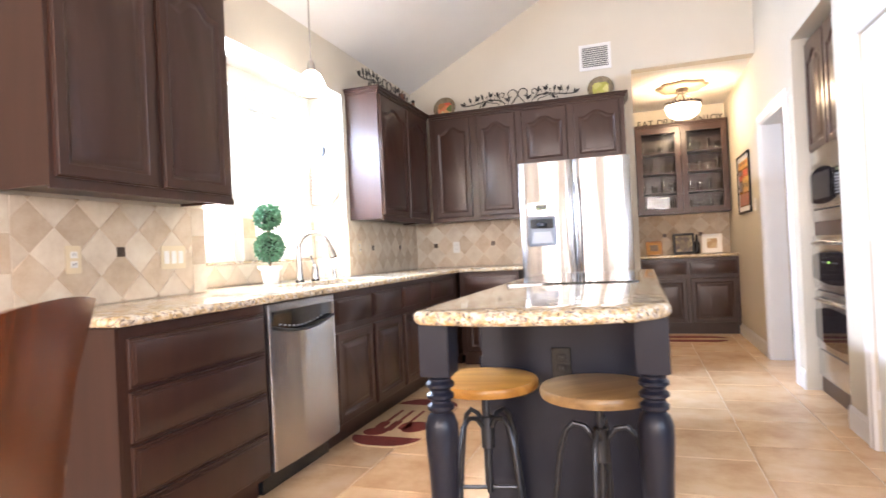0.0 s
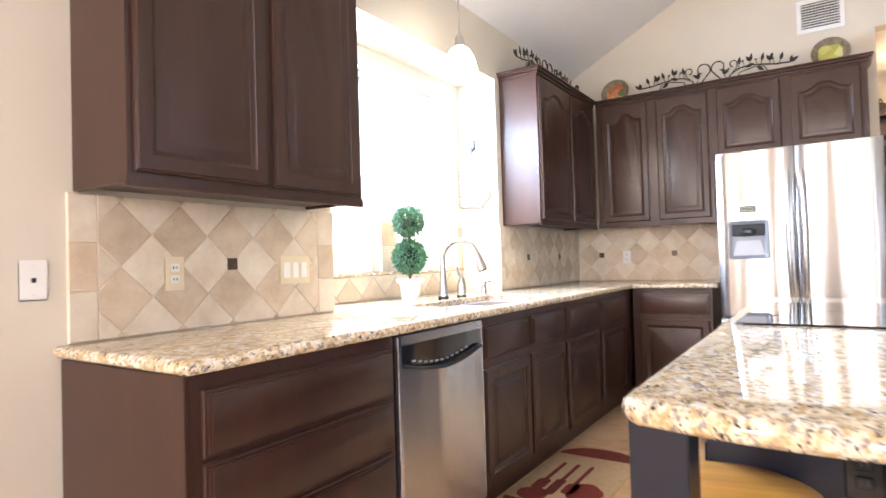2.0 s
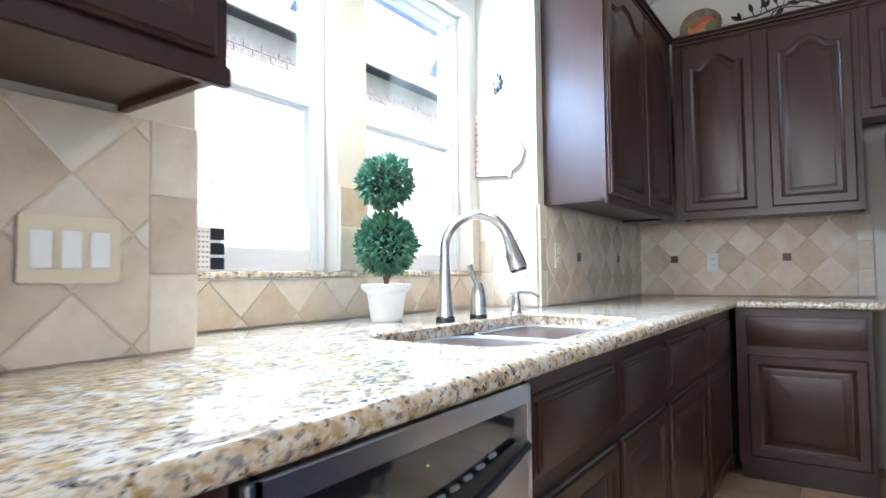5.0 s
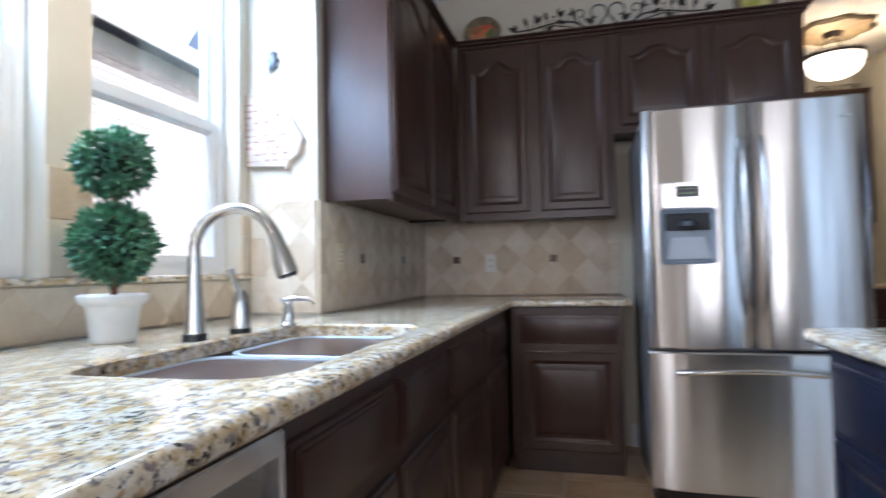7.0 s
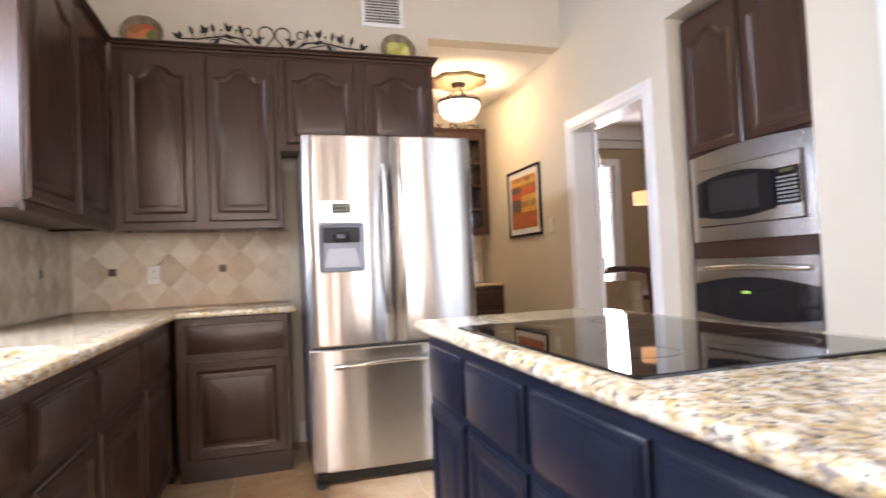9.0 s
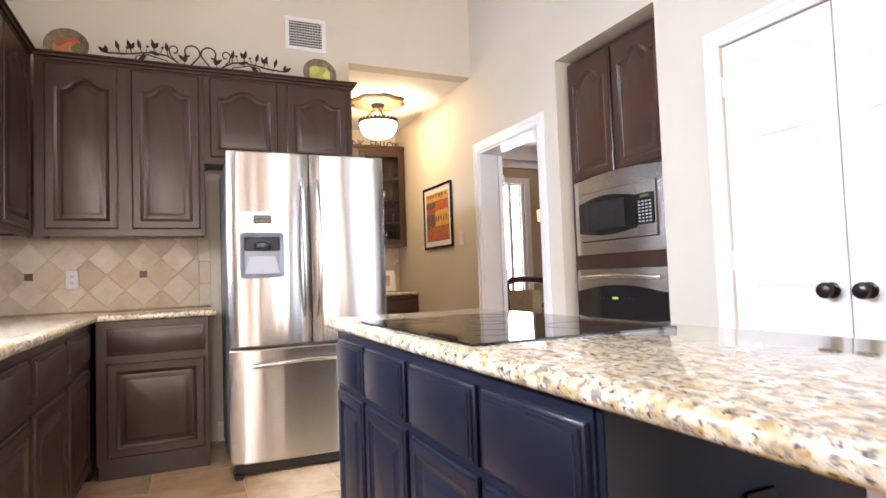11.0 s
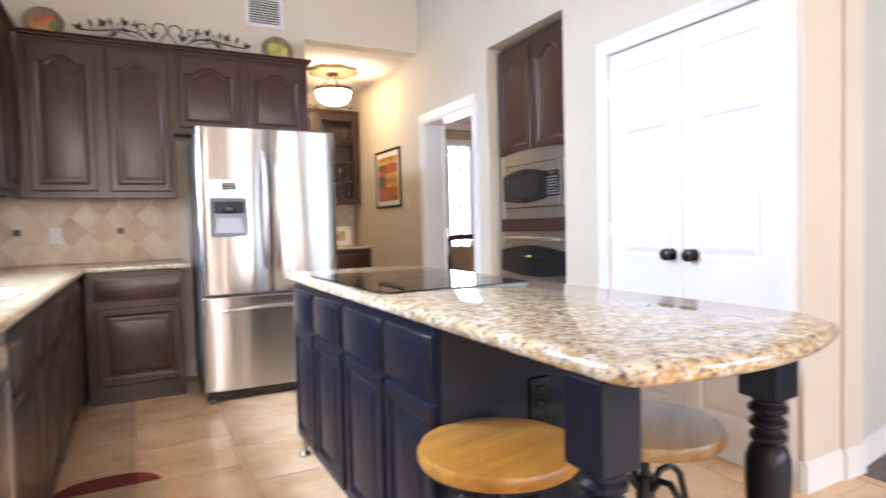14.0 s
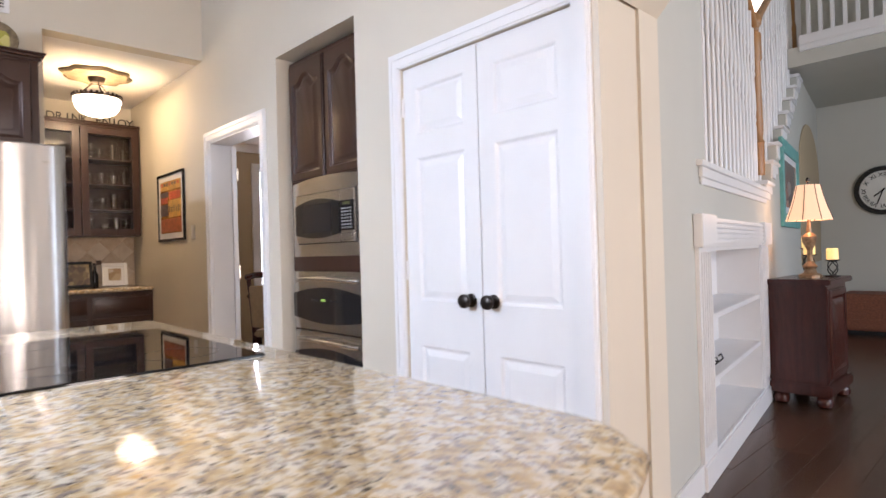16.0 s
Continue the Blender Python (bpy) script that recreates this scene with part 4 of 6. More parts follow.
for row in range(40):
    for k in range(40):
        y = -0.5 + k * 0.215 + (0.107 if row % 2 else 0)
        box(bm, -0.005, 0.012, y, y + 0.203, 0.72 + row * 0.075, 0.72 + row * 0.075 + 0.064)
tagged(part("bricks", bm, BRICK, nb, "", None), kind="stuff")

# ---- wall tiles ----


def clip(poly, axis, lim, keep_less):
    out = []
    for i in range(len(poly)):
        a, b = poly[i - 1], poly[i]
        ia, ib = (a[axis] <= lim) == keep_less, (b[axis] <= lim) == keep_less
        if ia != ib:
            t = (lim - a[axis]) / (b[axis] - a[axis])
            out.append((a[0] + t * (b[0] - a[0]), a[1] + t * (b[1] - a[1])))
        if ib:
            out.append(b)
    return out


tile_cache = {}


def tile_mesh(poly, material, key, t=0.008):
    """A tumbled tile: its face a little smaller than its foot; lies in x-z, looks to -y."""
    if key not in tile_cache:
        bm = bmesh.new()
        area2 = sum(poly[i - 1][0] * poly[i][1] - poly[i][0] * poly[i - 1][1] for i in range(len(poly)))
        pts = poly if area2 > 0 else poly[::-1]
        loft(bm, [[(x, 0, z) for x, z in inset(pts, 0.0008)], [(x, -t * 0.7, z) for x, z in inset(pts, 0.0008)], [(x, -t, z) for x, z in inset(pts, 0.0030)]], False, True)
        tile_cache[key] = mesh_of("tile", bm, material, None)
    return tile_cache[key]


DG = 0.207


def splash(m, x0, x1, z0, z1, vx, vz, light_first, label, borders=(), dots=()):
    """A field of diamond tiles with square border tiles and small dots; vx, vz: a corner where four tiles meet."""
    ob = tagged(thing("backsplash", m), label, "backsplash", kind="structure")
    part("grout", boxes((x0, x1, -0.0085, -0.001, z0, z1)), GROUT, ob)
    f0, f1 = x0, x1
    for side, w in borders:
        a, b = (x0, x0 + w) if side == "start" else (x1 - w, x1)
        if side == "start":
            f0 = b
        else:
            f1 = a
        z, k = z0, 0
        while z < z1 - 0.02:
            zt = min(z + 0.152, z1)
            mat = TILE_LIGHT if k % 2 == 0 else TILE_TAN
            me = tile_mesh([(0, 0), (b - a, 0), (b - a, zt - z), (0, zt - z)], mat, ("sq", round(b - a, 3), round(zt - z, 3), mat.name))
            t = new("tile", me)
            t.parent = ob
            t.location = (a, -0.003 - 0.0015 * random.random(), z)
            z, k = zt, k + 1
    h = DG / 2
    i0, i1 = int((f0 - vx) / h) - 3, int((f1 - vx) / h) + 3
    j0, j1 = int((z0 - vz) / h) - 3, int((z1 - vz) / h) + 3
    for i in range(i0, i1):
        for j in range(j0, j1):
            if (i + j) % 2 == 0:
                continue
            cx, cz = vx + i * h, vz + j * h
            poly = [(cx - h, cz), (cx, cz - h), (cx + h, cz), (cx, cz + h)]
            full = cx - h >= f0 and cx + h <= f1 and cz - h >= z0 and cz + h <= z1
            if not full:
                for axis, lim, less in ((0, f0, False), (0, f1, True), (1, z0, False), (1, z1, True)):
                    if poly:
                        poly = clip(poly, axis, lim, less)
                if len(poly) < 3 or max(p[0] for p in poly) - min(p[0] for p in poly) < 0.012 or max(p[1] for p in poly) - min(p[1] for p in poly) < 0.012:
                    continue
            light = ((j % 2 == 0) == light_first)
            mat = TILE_LIGHT if light else TILE_TAN
            rel = [(round(px - cx, 4), round(pz - cz, 4)) for px, pz in poly]
            t = new("tile", tile_mesh(rel, mat, (tuple(rel), mat.name)))
            t.parent = ob
            t.location = (cx, -0.003 - 0.0015 * random.random(), cz)
    for dx in dots:
        front("dot_tile", boxes((-0.022, 0.022, -0.009, 0, -0.022, 0.022), bevel=0.002), (dx, -0.0065, vz), DOT, ob, "small square bronze tile")
    return ob


SPL = "tumbled travertine diamond tiles with small bronze dots"
splash(on_left(0.0), 0.055, R0, 0.916, 1.368, 0.625, 1.142, True, SPL, (("start", 0.085), ("end", 0.10)), (0.625,))
splash(on_left(0.0), R1, YB - 0.01, 0.916, 1.368, 3.267, 1.142, True, SPL, (("start", 0.06),), (3.267, 3.888))
splash(pose(0, YB, 0), 0.01, 1.252, 0.916, 1.378, 0.223, 1.142, False, SPL, (("end", 0.075),), (0.223, 0.844))
splash(on_left(0.0, XW), R0 + 0.002, R1 - 0.002, 0.916, 1.055, 1.50, 0.945, False, "travertine diamond tiles under the window sill")
splash(pose(XW + 0.012, R1, 0), 0, -XW - 0.014, 0.916, 1.37, 0.13, 1.142, False, "travertine tiles on the recess side", (("start", 0.07),))
splash(pose(-0.002, R0, 0, 0, 0, 180), 0, -XW - 0.014, 0.916, 1.37, 0.13, 1.142, True, "travertine tiles on the recess side", (("start", 0.07),))
splash(on_left(0.0, XW), 1.895, 2.038, 1.079, 1.37, 1.966, 1.6, True, "travertine tiles on the window post", (("start", 0.143),))
splash(on_left(0.0, XW), 2.752, R1 - 0.002, 1.079, 1.37, 1.966, 1.6, True, "travertine tiles beside the window", (("start", 0.066),))

plate(on_left(-0.033, 0.0, 1.108), "phone", "white telephone plate with one small jack on the wall", WHITEPL)
plate(on_left(0.388, 0.0115, 1.113), "outlet", "almond outlet plate on the travertine tiles", CREAM)
plate(on_left(0.932, 0.0115, 1.111), "triple_switch", "almond triple switch plate with white rockers", CREAM)
plate(on_left(3.0, 0.0115, 1.145), "outlet", "almond outlet plate beside the window recess", CREAM)
plate(pose(0.449, YB - 0.0115, 1.118), "outlet", "white outlet on the back tiles", WHITEPL)
plate(on_right(4.66, XR, 1.383), "switch", "white switch on the beige wall", WHITEPL)

# ---- doors, casings, baseboards ----


def casing(name, m, w, h, label, cw=0.078):
    """Moulded white casing round an opening of width w and height h; opening starts at local x 0, front looks to -y."""
    ob = tagged(thing(name, m), label, "trim", kind="structure")
    for a, b, t in ((0.0, cw, 0.012), (0.008, cw - 0.008, 0.017), (0.045, cw - 0.012, 0.022)):
        part("moulding", boxes((-b, -a, -t, -0.001, 0, h + a), (w + a, w + b, -t, -0.001, 0, h + a), (-b, w + b, -t, -0.001, h + a, h + b)), TRIM, ob)
    return ob


casing("trim_dining", on_right(D1), D1 - D0, DT, "white moulded door casing")
casing("trim_pantry", on_right(P1), P1 - P0, PT, "white moulded casing round the pantry doors")
structure("trim_jamb", boxes((XR - 0.003, XR + 0.16, D1 - 0.014, D1 - 0.0005, 0, DT - 0.014), (XR - 0.003, XR + 0.16, D0 + 0.0005, D0 + 0.014, 0, DT - 0.014), (XR - 0.003, XR + 0.16, D0 + 0.0005, D1 - 0.0005, DT - 0.014, DT - 0.0005)), TRIM, "white door jamb lining")


def leaf(bm, w, h, fields, t=0.035):
    """A moulded panel leaf: fields (x0, x1, z0, z1) sunk with a raised middle. Front looks to -y."""
    xs = sorted({0.0, w, *[f[0] for f in fields], *[f[1] for f in fields]})
    zs = sorted({0.0, h, *[f[2] for f in fields], *[f[3] for f in fields]})
    box(bm, 0, w, 0.012, t, 0, h)
    inside = lambda x, z: any(f[0] < x < f[1] and f[2] < z < f[3] for f in fields)
    for xa, xb in zip(xs, xs[1:]):
        for za, zb in zip(zs, zs[1:]):
            if not inside((xa + xb) / 2, (za + zb) / 2):
                box(bm, xa, xb, 0, 0.012, za, zb)
    for x0, x1, z0, z1 in fields:
        loft(bm, [[(x0 + d, y, z0 + d), (x1 - d, y, z0 + d), (x1 - d, y, z1 - d), (x0 + d, y, z1 - d)] for d, y in ((0.0, 0.0), (0.006, 0.004), (0.012, 0.010), (0.02, 0.0105), (0.042, 0.003), (0.046, 0.002))], False, True)
    return bm


def hinge(parent, x, z, y=-0.004):
    part("hinge", tube(bmesh.new(), [(x, y, z - 0.045), (x, y, z + 0.045)], 0.007, 10), TRIM, parent, "painted hinge")


def knob(parent, x, z):
    k = part("knob", lathe(bmesh.new(), [(0.03, 0), (0.03, 0.006), (0.012, 0.012), (0.012, 0.028), (0.026, 0.034), (0.031, 0.046), (0.028, 0.058), (0.016, 0.064)], 24), BRONZE, parent, "oil-rubbed bronze knob")
    k.matrix_local = pose(x, 0, z, 90, 0, 0)


half = (P1 - P0) / 2
for i in range(2):
    d = tagged(thing(f"door_{i + 1}", on_right(P1 - i * half, XR + 0.012)), "white moulded six-panel pantry door leaf, closed", "door", kind="structure")
    a, b = 0.085, half - 0.085
    w = half - 0.005
    part("leaf", leaf(bmesh.new(), w, PT - 0.012, [(a, b, 0.20, 0.72), (a, b, 0.93, 1.60), (a, b, 1.71, 1.93)]), TRIM, d, "", None).location = (0.0025, 0, 0.008)
    knob(d, w - 0.06 if i == 0 else 0.065, 0.952)
    for z in (0.25, 1.08, 1.86):
        hinge(d, 0.004 if i == 0 else w, z)
d = tagged(thing("door_3", pose(XR + 0.165, D1 - 0.016, 0, 0, 0, 68)), "white panel door to the dining room, standing open", "door", kind="structure")
part("leaf", leaf(bmesh.new(), 0.80, 2.03, [(0.1, 0.36, 0.20, 0.78), (0.44, 0.70, 0.20, 0.78), (0.1, 0.36, 0.93, 1.6), (0.44, 0.70, 0.93, 1.6), (0.1, 0.36, 1.7, 1.92), (0.44, 0.70, 1.7, 1.92)]), TRIM, d, "", None).location = (0, -0.035, 0.01)
knob(d, 0.73, 0.93)
for z in (0.25, 1.05, 1.82):
    part("hinge", boxes((-0.012, 0.004, -0.046, -0.034, z - 0.05, z + 0.05), bevel=0.002), NICKEL, d, "brushed hinge")


def skirting(m, length, label="white painted baseboard", h=0.13):
    ob = tagged(thing("baseboard", m), label, "baseboard", kind="structure")
    part("board", boxes((0, length, -0.014, -0.001, 0, h - 0.02), (0, length, -0.010, -0.001, h - 0.02, h - 0.008), (0, length, -0.006, -0.001, h - 0.008, h)), TRIM, ob)
    return ob


skirting(on_right(6.29), 6.29 - D1 - 0.08)
skirting(on_right(D0 - 0.08), D0 - 0.08 - N1)
skirting(on_right(N0), N0 - P1 - 0.08)
skirting(on_right(P0 - 0.078), P0 - 0.078 - 0.87)
skirting(pose(XR, 0.87, 0), 0.14)
skirting(on_left(-3.9), 3.88)
skirting(pose(1.28, YB, 0), 0.98)

# ---- vent, lamps, things on top of the cabinets ----
v = thing("ceiling_vent", pose(1.937, YB, 2.893), "white metal air vent high on the gable wall", "vent")
part("frame", boxes((-0.15, 0.15, -0.012, -0.001, 0.095, 0.125), (-0.15, 0.15, -0.012, -0.001, -0.125, -0.095), (-0.15, -0.12, -0.012, -0.001, -0.095, 0.095), (0.12, 0.15, -0.012, -0.001, -0.095, 0.095), bevel=0.002), TRIM, v)
part("backing", boxes((-0.12, 0.12, -0.004, -0.002, -0.095, 0.095)), GUN, v, "grey duct behind")
for i in range(9):
    s = part("slat", boxes((-0.12, 0.12, -0.006, 0.006, -0.002, 0.002)), WHITEPL, v)
    s.matrix_local = pose(0, -0.010, -0.08 + 0.02 * i, 40, 0, 0)
for i in range(12):
    part("grille_bar", boxes((-0.111 + 0.02 * i, -0.108 + 0.02 * i, -0.016, -0.013, -0.097, 0.097)), WHITEPL, v)

pn = thing("pendant_lamp", pose(0.28, 1.9, 0), "small lit glass pendant lamp over the sink", "pendant lamp")
part("rod", tube(bmesh.new(), [(0, 0, 2.34), (0, 0, ceil_z(0.28))], 0.005, 8), NICKEL, pn)
part("canopy", lathe(bmesh.new(), [(0.02, -0.035), (0.06, -0.02), (0.065, 0.0), (0.065, 0.02)], 24, (0, 0, ceil_z(0.28) - 0.01)), NICKEL, pn)
part("socket", lathe(bmesh.new(), [(0.012, 0.04), (0.024, 0.02), (0.028, -0.03), (0.03, -0.04)], 20, (0, 0, 2.32)), NICKEL, pn)
bm = bmesh.new()
loft(bm, [[(r * math.cos(2 * math.pi * i / 28), r * math.sin(2 * math.pi * i / 28), z) for i in range(28)] for r, z in ((0.03, 2.29), (0.055, 2.27), (0.08, 2.22), (0.095, 2.15))], False, False)
part("shade", bm, PENDGLOW, pn, "glowing white glass shade")


def leaf_shape(bm, base, tip, width):
    """A flat forged leaf with a little thickness, in the local x-z plane."""
    b, t = Vector(base), Vector(tip)
    d = t - b
    n = Vector((-d.z, 0, d.x)).normalized() * width
    mid = b + d * 0.45
    pts = [b, b + d * 0.2 + n * 0.7, mid + n, b + d * 0.75 + n * 0.6, t, b + d * 0.75 - n * 0.6, mid - n, b + d * 0.2 - n * 0.7]
    loft(bm, [[(p.x, p.y - 0.003, p.z) for p in pts], [(p.x, p.y + 0.003, p.z) for p in pts]])


def scroll(m, label):
    """A wrought-iron spray: mirrored vines with leaves and berries, and a heart of two curls. Spans x from -0.56 to 0.56."""
    ob = thing("iron_scroll", m, label, "wall decor", "iron leaf sprays")
    for side in (-1, 1):
        def wire(name, pts, r=0.0045, label=""):
            return part(name, tube(bmesh.new(), [(side * x, 0, z) for x, z in pts], r, 8), IRON, ob, label)

        def arc(cx, cz, r0, r1, a0, a1, n=16):
            out = []
            for i in range(n + 1):
                a, r = radians(a0 + (a1 - a0) * i / n), r0 + (r1 - r0) * i / n
                out.append((cx + r * math.cos(a), cz + r * math.sin(a)))
            return out
        wire("curl", [(0.075, 0.0), (0.065, 0.07), (0.035, 0.105)] + arc(0.056, 0.162, 0.054, 0.036, 205, -25) + arc(0.076, 0.148, 0.016, 0.012, -20, -150, 6), 0.005, "large round iron curl")
        wire("vine", [(0.12, 0.0), (0.135, 0.085), (0.20, 0.122), (0.27, 0.132), (0.35, 0.122), (0.44, 0.105), (0.54, 0.100)], 0.005)
        wire("lower_vine", [(0.16, 0.0), (0.20, 0.09), (0.26, 0.103), (0.31, 0.115), (0.37, 0.104), (0.42, 0.0)], 0.0038)
        wire("curl", [(0.155, 0.105), (0.178, 0.125)] + arc(0.158, 0.166, 0.03, 0.02, -30, 215) + arc(0.152, 0.155, 0.012, 0.008, 200, 330, 5), 0.0042, "small iron curl")
        for x, z, lean, pair in ((0.195, 0.124, 0.12, 0), (0.270, 0.134, 0.2, 1), (0.345, 0.122, 0.25, 0), (0.400, 0.114, 0.3, 1), (0.465, 0.102, 0.3, 0), (0.535, 0.096, 0.95, 1), (0.085, 0.096, 0.85, 1), (0.24, 0.118, 1.2, 0), (0.315, 0.112, 2.2, 0)):
            for k in range(1 + pair):
                a = lean - 0.75 * k
                ln = 0.062 if k == 0 else 0.052
                lift = 0.026 if lean < 0.8 else 0.004
                x0, z0 = x + lift * math.sin(lean), z + lift * math.cos(lean)
                bm = bmesh.new()
                leaf_shape(bm, (side * x0, 0, z0), (side * (x0 + ln * math.sin(a)), 0, z0 + ln * math.cos(a)), 0.0125)
                part("leaf", bm, IRON, ob, "forged leaf")
            if lean < 0.8:
                wire("twig", [(x - 0.012, z - 0.008), (x, z), (x + 0.028 * math.sin(lean), z + 0.028 * math.cos(lean))], 0.003)
        for x, z in ((0.095, 0.102), (0.225, 0.172), (0.312, 0.168), (0.425, 0.148)):
            part("berry", lathe(bmesh.new(), [(0.002, -0.008), (0.008, -0.003), (0.008, 0.003), (0.002, 0.008)], 10, (side * x, 0, z)), IRON, ob, "round iron berry")
            wire("twig", [(x + 0.01, z - 0.045), (x, z)], 0.002)
    return ob


CT = 2.452
scroll(pose(1.205, YB - 0.2, CT - 0.03), "black wrought-iron leaf spray on the wall cabinets")
scroll(pose(0.17, 3.38, CT - 0.02, 0, 0, 90), "black wrought-iron leaf spray on the side cabinet")
PLATE_RIM = plain("dark_painted_rim", (0.16, 0.12, 0.07), 0.35, vary=0.5, scale=40)
PLATE_A = art("fruit_painting", [(0.0, (0.45, 0.30, 0.12)), (0.4, (0.55, 0.08, 0.05)), (0.6, (0.12, 0.16, 0.05)), (0.9, (0.6, 0.5, 0.25))], 18, (1, 1, 1))
PLATE_B = art("pear_painting", [(0.0, (0.45, 0.42, 0.10)), (0.4, (0.30, 0.30, 0.06)), (0.6, (0.55, 0.50, 0.18)), (0.9, (0.35, 0.2, 0.08))], 18, (1, 1, 1))


def dish(m, art_mat, label):
    """A round painted plate propped against the wall on a small easel."""
    ob = thing("decor_plate", m, label, "plate", "painted plates")
    p = part("plate", lathe(bmesh.new(), [(0.06, 0.0), (0.075, 0.004), (0.115, 0.018), (0.118, 0.02), (0.115, 0.021), (0.075, 0.008), (0.06, 0.006)], 40), PLATE_RIM, ob)
    p.matrix_local = pose(0, 0, 0.118, 78, 0, 0)
    q = part("painted_centre", boxes((-0.072, 0.072, -0.05, 0.062, 0.0055, 0.0095), bevel=0.001), art_mat, ob, "painted square picture")
    q.matrix_local = pose(0, 0, 0.118, 78, 0, 0)
    part("easel", boxes((-0.04, 0.04, -0.03, 0.05, 0.0, 0.006), bevel=0.002), IRON, ob)
    return ob


dish(pose(0.46, YB - 0.22, 2.403), PLATE_A, "round plate painted with red fruit")
dish(pose(1.985, YB - 0.22, 2.403), PLATE_B, "round plate painted with green pears")
TERRA = plain("terracotta", (0.16, 0.06, 0.03), 0.5, vary=0.4, scale=25)
OCHRE = plain("ochre_glaze", (0.30, 0.20, 0.07), 0.4, vary=0.3, scale=25)
j = thing("figurine_bottle", pose(0.17, 3.72, CT), "small dark bottle shaped like a stacked figure", "ornament")
part("body", lathe(bmesh.new(), [(0.03, 0), (0.042, 0.01), (0.045, 0.04), (0.03, 0.06), (0.026, 0.065)], 20), OCHRE, j)
part("neck", lathe(bmesh.new(), [(0.026, 0.064), (0.03, 0.08), (0.028, 0.10), (0.018, 0.112), (0.018, 0.125), (0.026, 0.13), (0.024, 0.15), (0.012, 0.155)], 20), TERRA, j, "dark brown top")
j = thing("cone_bottle", pose(0.17, 4.02, CT), "small terracotta cone-shaped bottle with stopper", "ornament")
part("body", lathe(bmesh.new(), [(0.05, 0), (0.052, 0.012), (0.03, 0.075), (0.016, 0.11), (0.014, 0.135)], 20), TERRA, j)
part("stopper", lathe(bmesh.new(), [(0.016, 0.134), (0.018, 0.15), (0.01, 0.162)], 16), IRON, j, "dark stopper")

# ---- on the counter and the sill ----
tp = thing("topiary", pose(-0.10, 1.90, 0.9155), "double-ball boxwood topiary in a white ceramic pot", "potted plant")
part("pot", lathe(bmesh.new(), [(0.046, 0.0), (0.049, 0.003), (0.051, 0.012), (0.060, 0.080), (0.063, 0.090), (0.074, 0.097), (0.080, 0.106), (0.081, 0.115), (0.077, 0.119), (0.070, 0.116), (0.064, 0.098)], 32), POTWHITE, tp, "white ceramic pot")
part("stem", tube(bmesh.new(), [(0, 0, 0.09), (0.003, 0.002, 0.25), (-0.002, 0, 0.42)], 0.008, 8), ROUGHWOOD, tp, "brown stem")


def leaf_ball(c, r, count, seed):
    bm = bmesh.new()
    rnd = random.Random(seed)
    for _ in range(count):
        z = rnd.uniform(-1, 1)
        a = rnd.uniform(0, 2 * math.pi)
        d = Vector((math.sqrt(1 - z * z) * math.cos(a), math.sqrt(1 - z * z) * math.sin(a), z))
        p = Vector(c) + d * r * rnd.uniform(0.72, 0.97)
        grow = (d + 0.75 * Vector((rnd.uniform(-1, 1), rnd.uniform(-1, 1), rnd.uniform(-1, 1)))).normalized()
        s = grow.orthogonal().normalized()
        s.rotate(Matrix.Rotation(rnd.uniform(0, 6.28), 3, grow))
        up = grow.cross(s)
        ln, wd = rnd.uniform(0.020, 0.036), rnd.uniform(0.005, 0.0085)
        v = [bm.verts.new(q) for q in (p, p + grow * ln * 0.45 + s * wd + up * 0.002, p + grow * ln, p + grow * ln * 0.45 - s * wd + up * 0.002, p + grow * ln * 0.5 - up * 0.003)]
        bm.faces.new((v[0], v[1], v[4]))
        bm.faces.new((v[1], v[2], v[4]))
        bm.faces.new((v[2], v[3], v[4]))
        bm.faces.new((v[3], v[0], v[4]))
    return bm


for zc, r, n, sd in ((0.245, 0.094, 1150, 3), (0.447, 0.081, 900, 5)):
    f = part("foliage", leaf_ball((0, 0, zc), r, n, sd), LEAF, tp, "dense green boxwood leaves", None)
    bm = bmesh.new()
    bmesh.ops.create_icosphere(bm, subdivisions=2, radius=r * 0.70, matrix=Matrix.Translation((0, 0, zc)))
    part("core", bm, LEAF_IN, tp)

SIGN = plain("whitewashed_wood", (0.44, 0.35, 0.28), 0.7, vary=0.2, scale=12, relief=0.4, relief_scale=50)
INK = plain("faded_ink", (0.30, 0.17, 0.14), 0.7, vary=0.3, scale=40)
bd = thing("hanging_board", pose(-0.185, R1 - 0.002, 1.51), "state-shaped whitewashed wooden board with faded print", "wall decor")
shape = [(-0.135, 0.01), (0.045, 0.0), (0.05, -0.012), (0.065, -0.01), (0.07, 0.02), (0.115, 0.05), (0.135, 0.11), (0.11, 0.15), (0.085, 0.20), (0.05, 0.245), (0.015, 0.285), (-0.005, 0.30), (-0.15, 0.31), (-0.14, 0.15)]
part("board", loft(bmesh.new(), [[(x, -0.002, z) for x, z in shape], [(x, -0.016, z) for x, z in shape], [(x, -0.018, z) for x, z in inset(shape, 0.002)]]), SIGN, bd)
rnd = random.Random(8)
for i in range(10):
    for k in range(5):
        x = -0.125 + k * 0.042 + rnd.uniform(-0.008, 0.008)
        z = 0.025 + i * 0.026
        if x + 0.03 < 0.10 - max(0, (z - 0.12)) * 0.55:
            part("print_bar", boxes((x, x + rnd.uniform(0.014, 0.034), -0.0188, -0.0175, z, z + rnd.uniform(0.004, 0.013))), INK, bd, "faded printed bar")
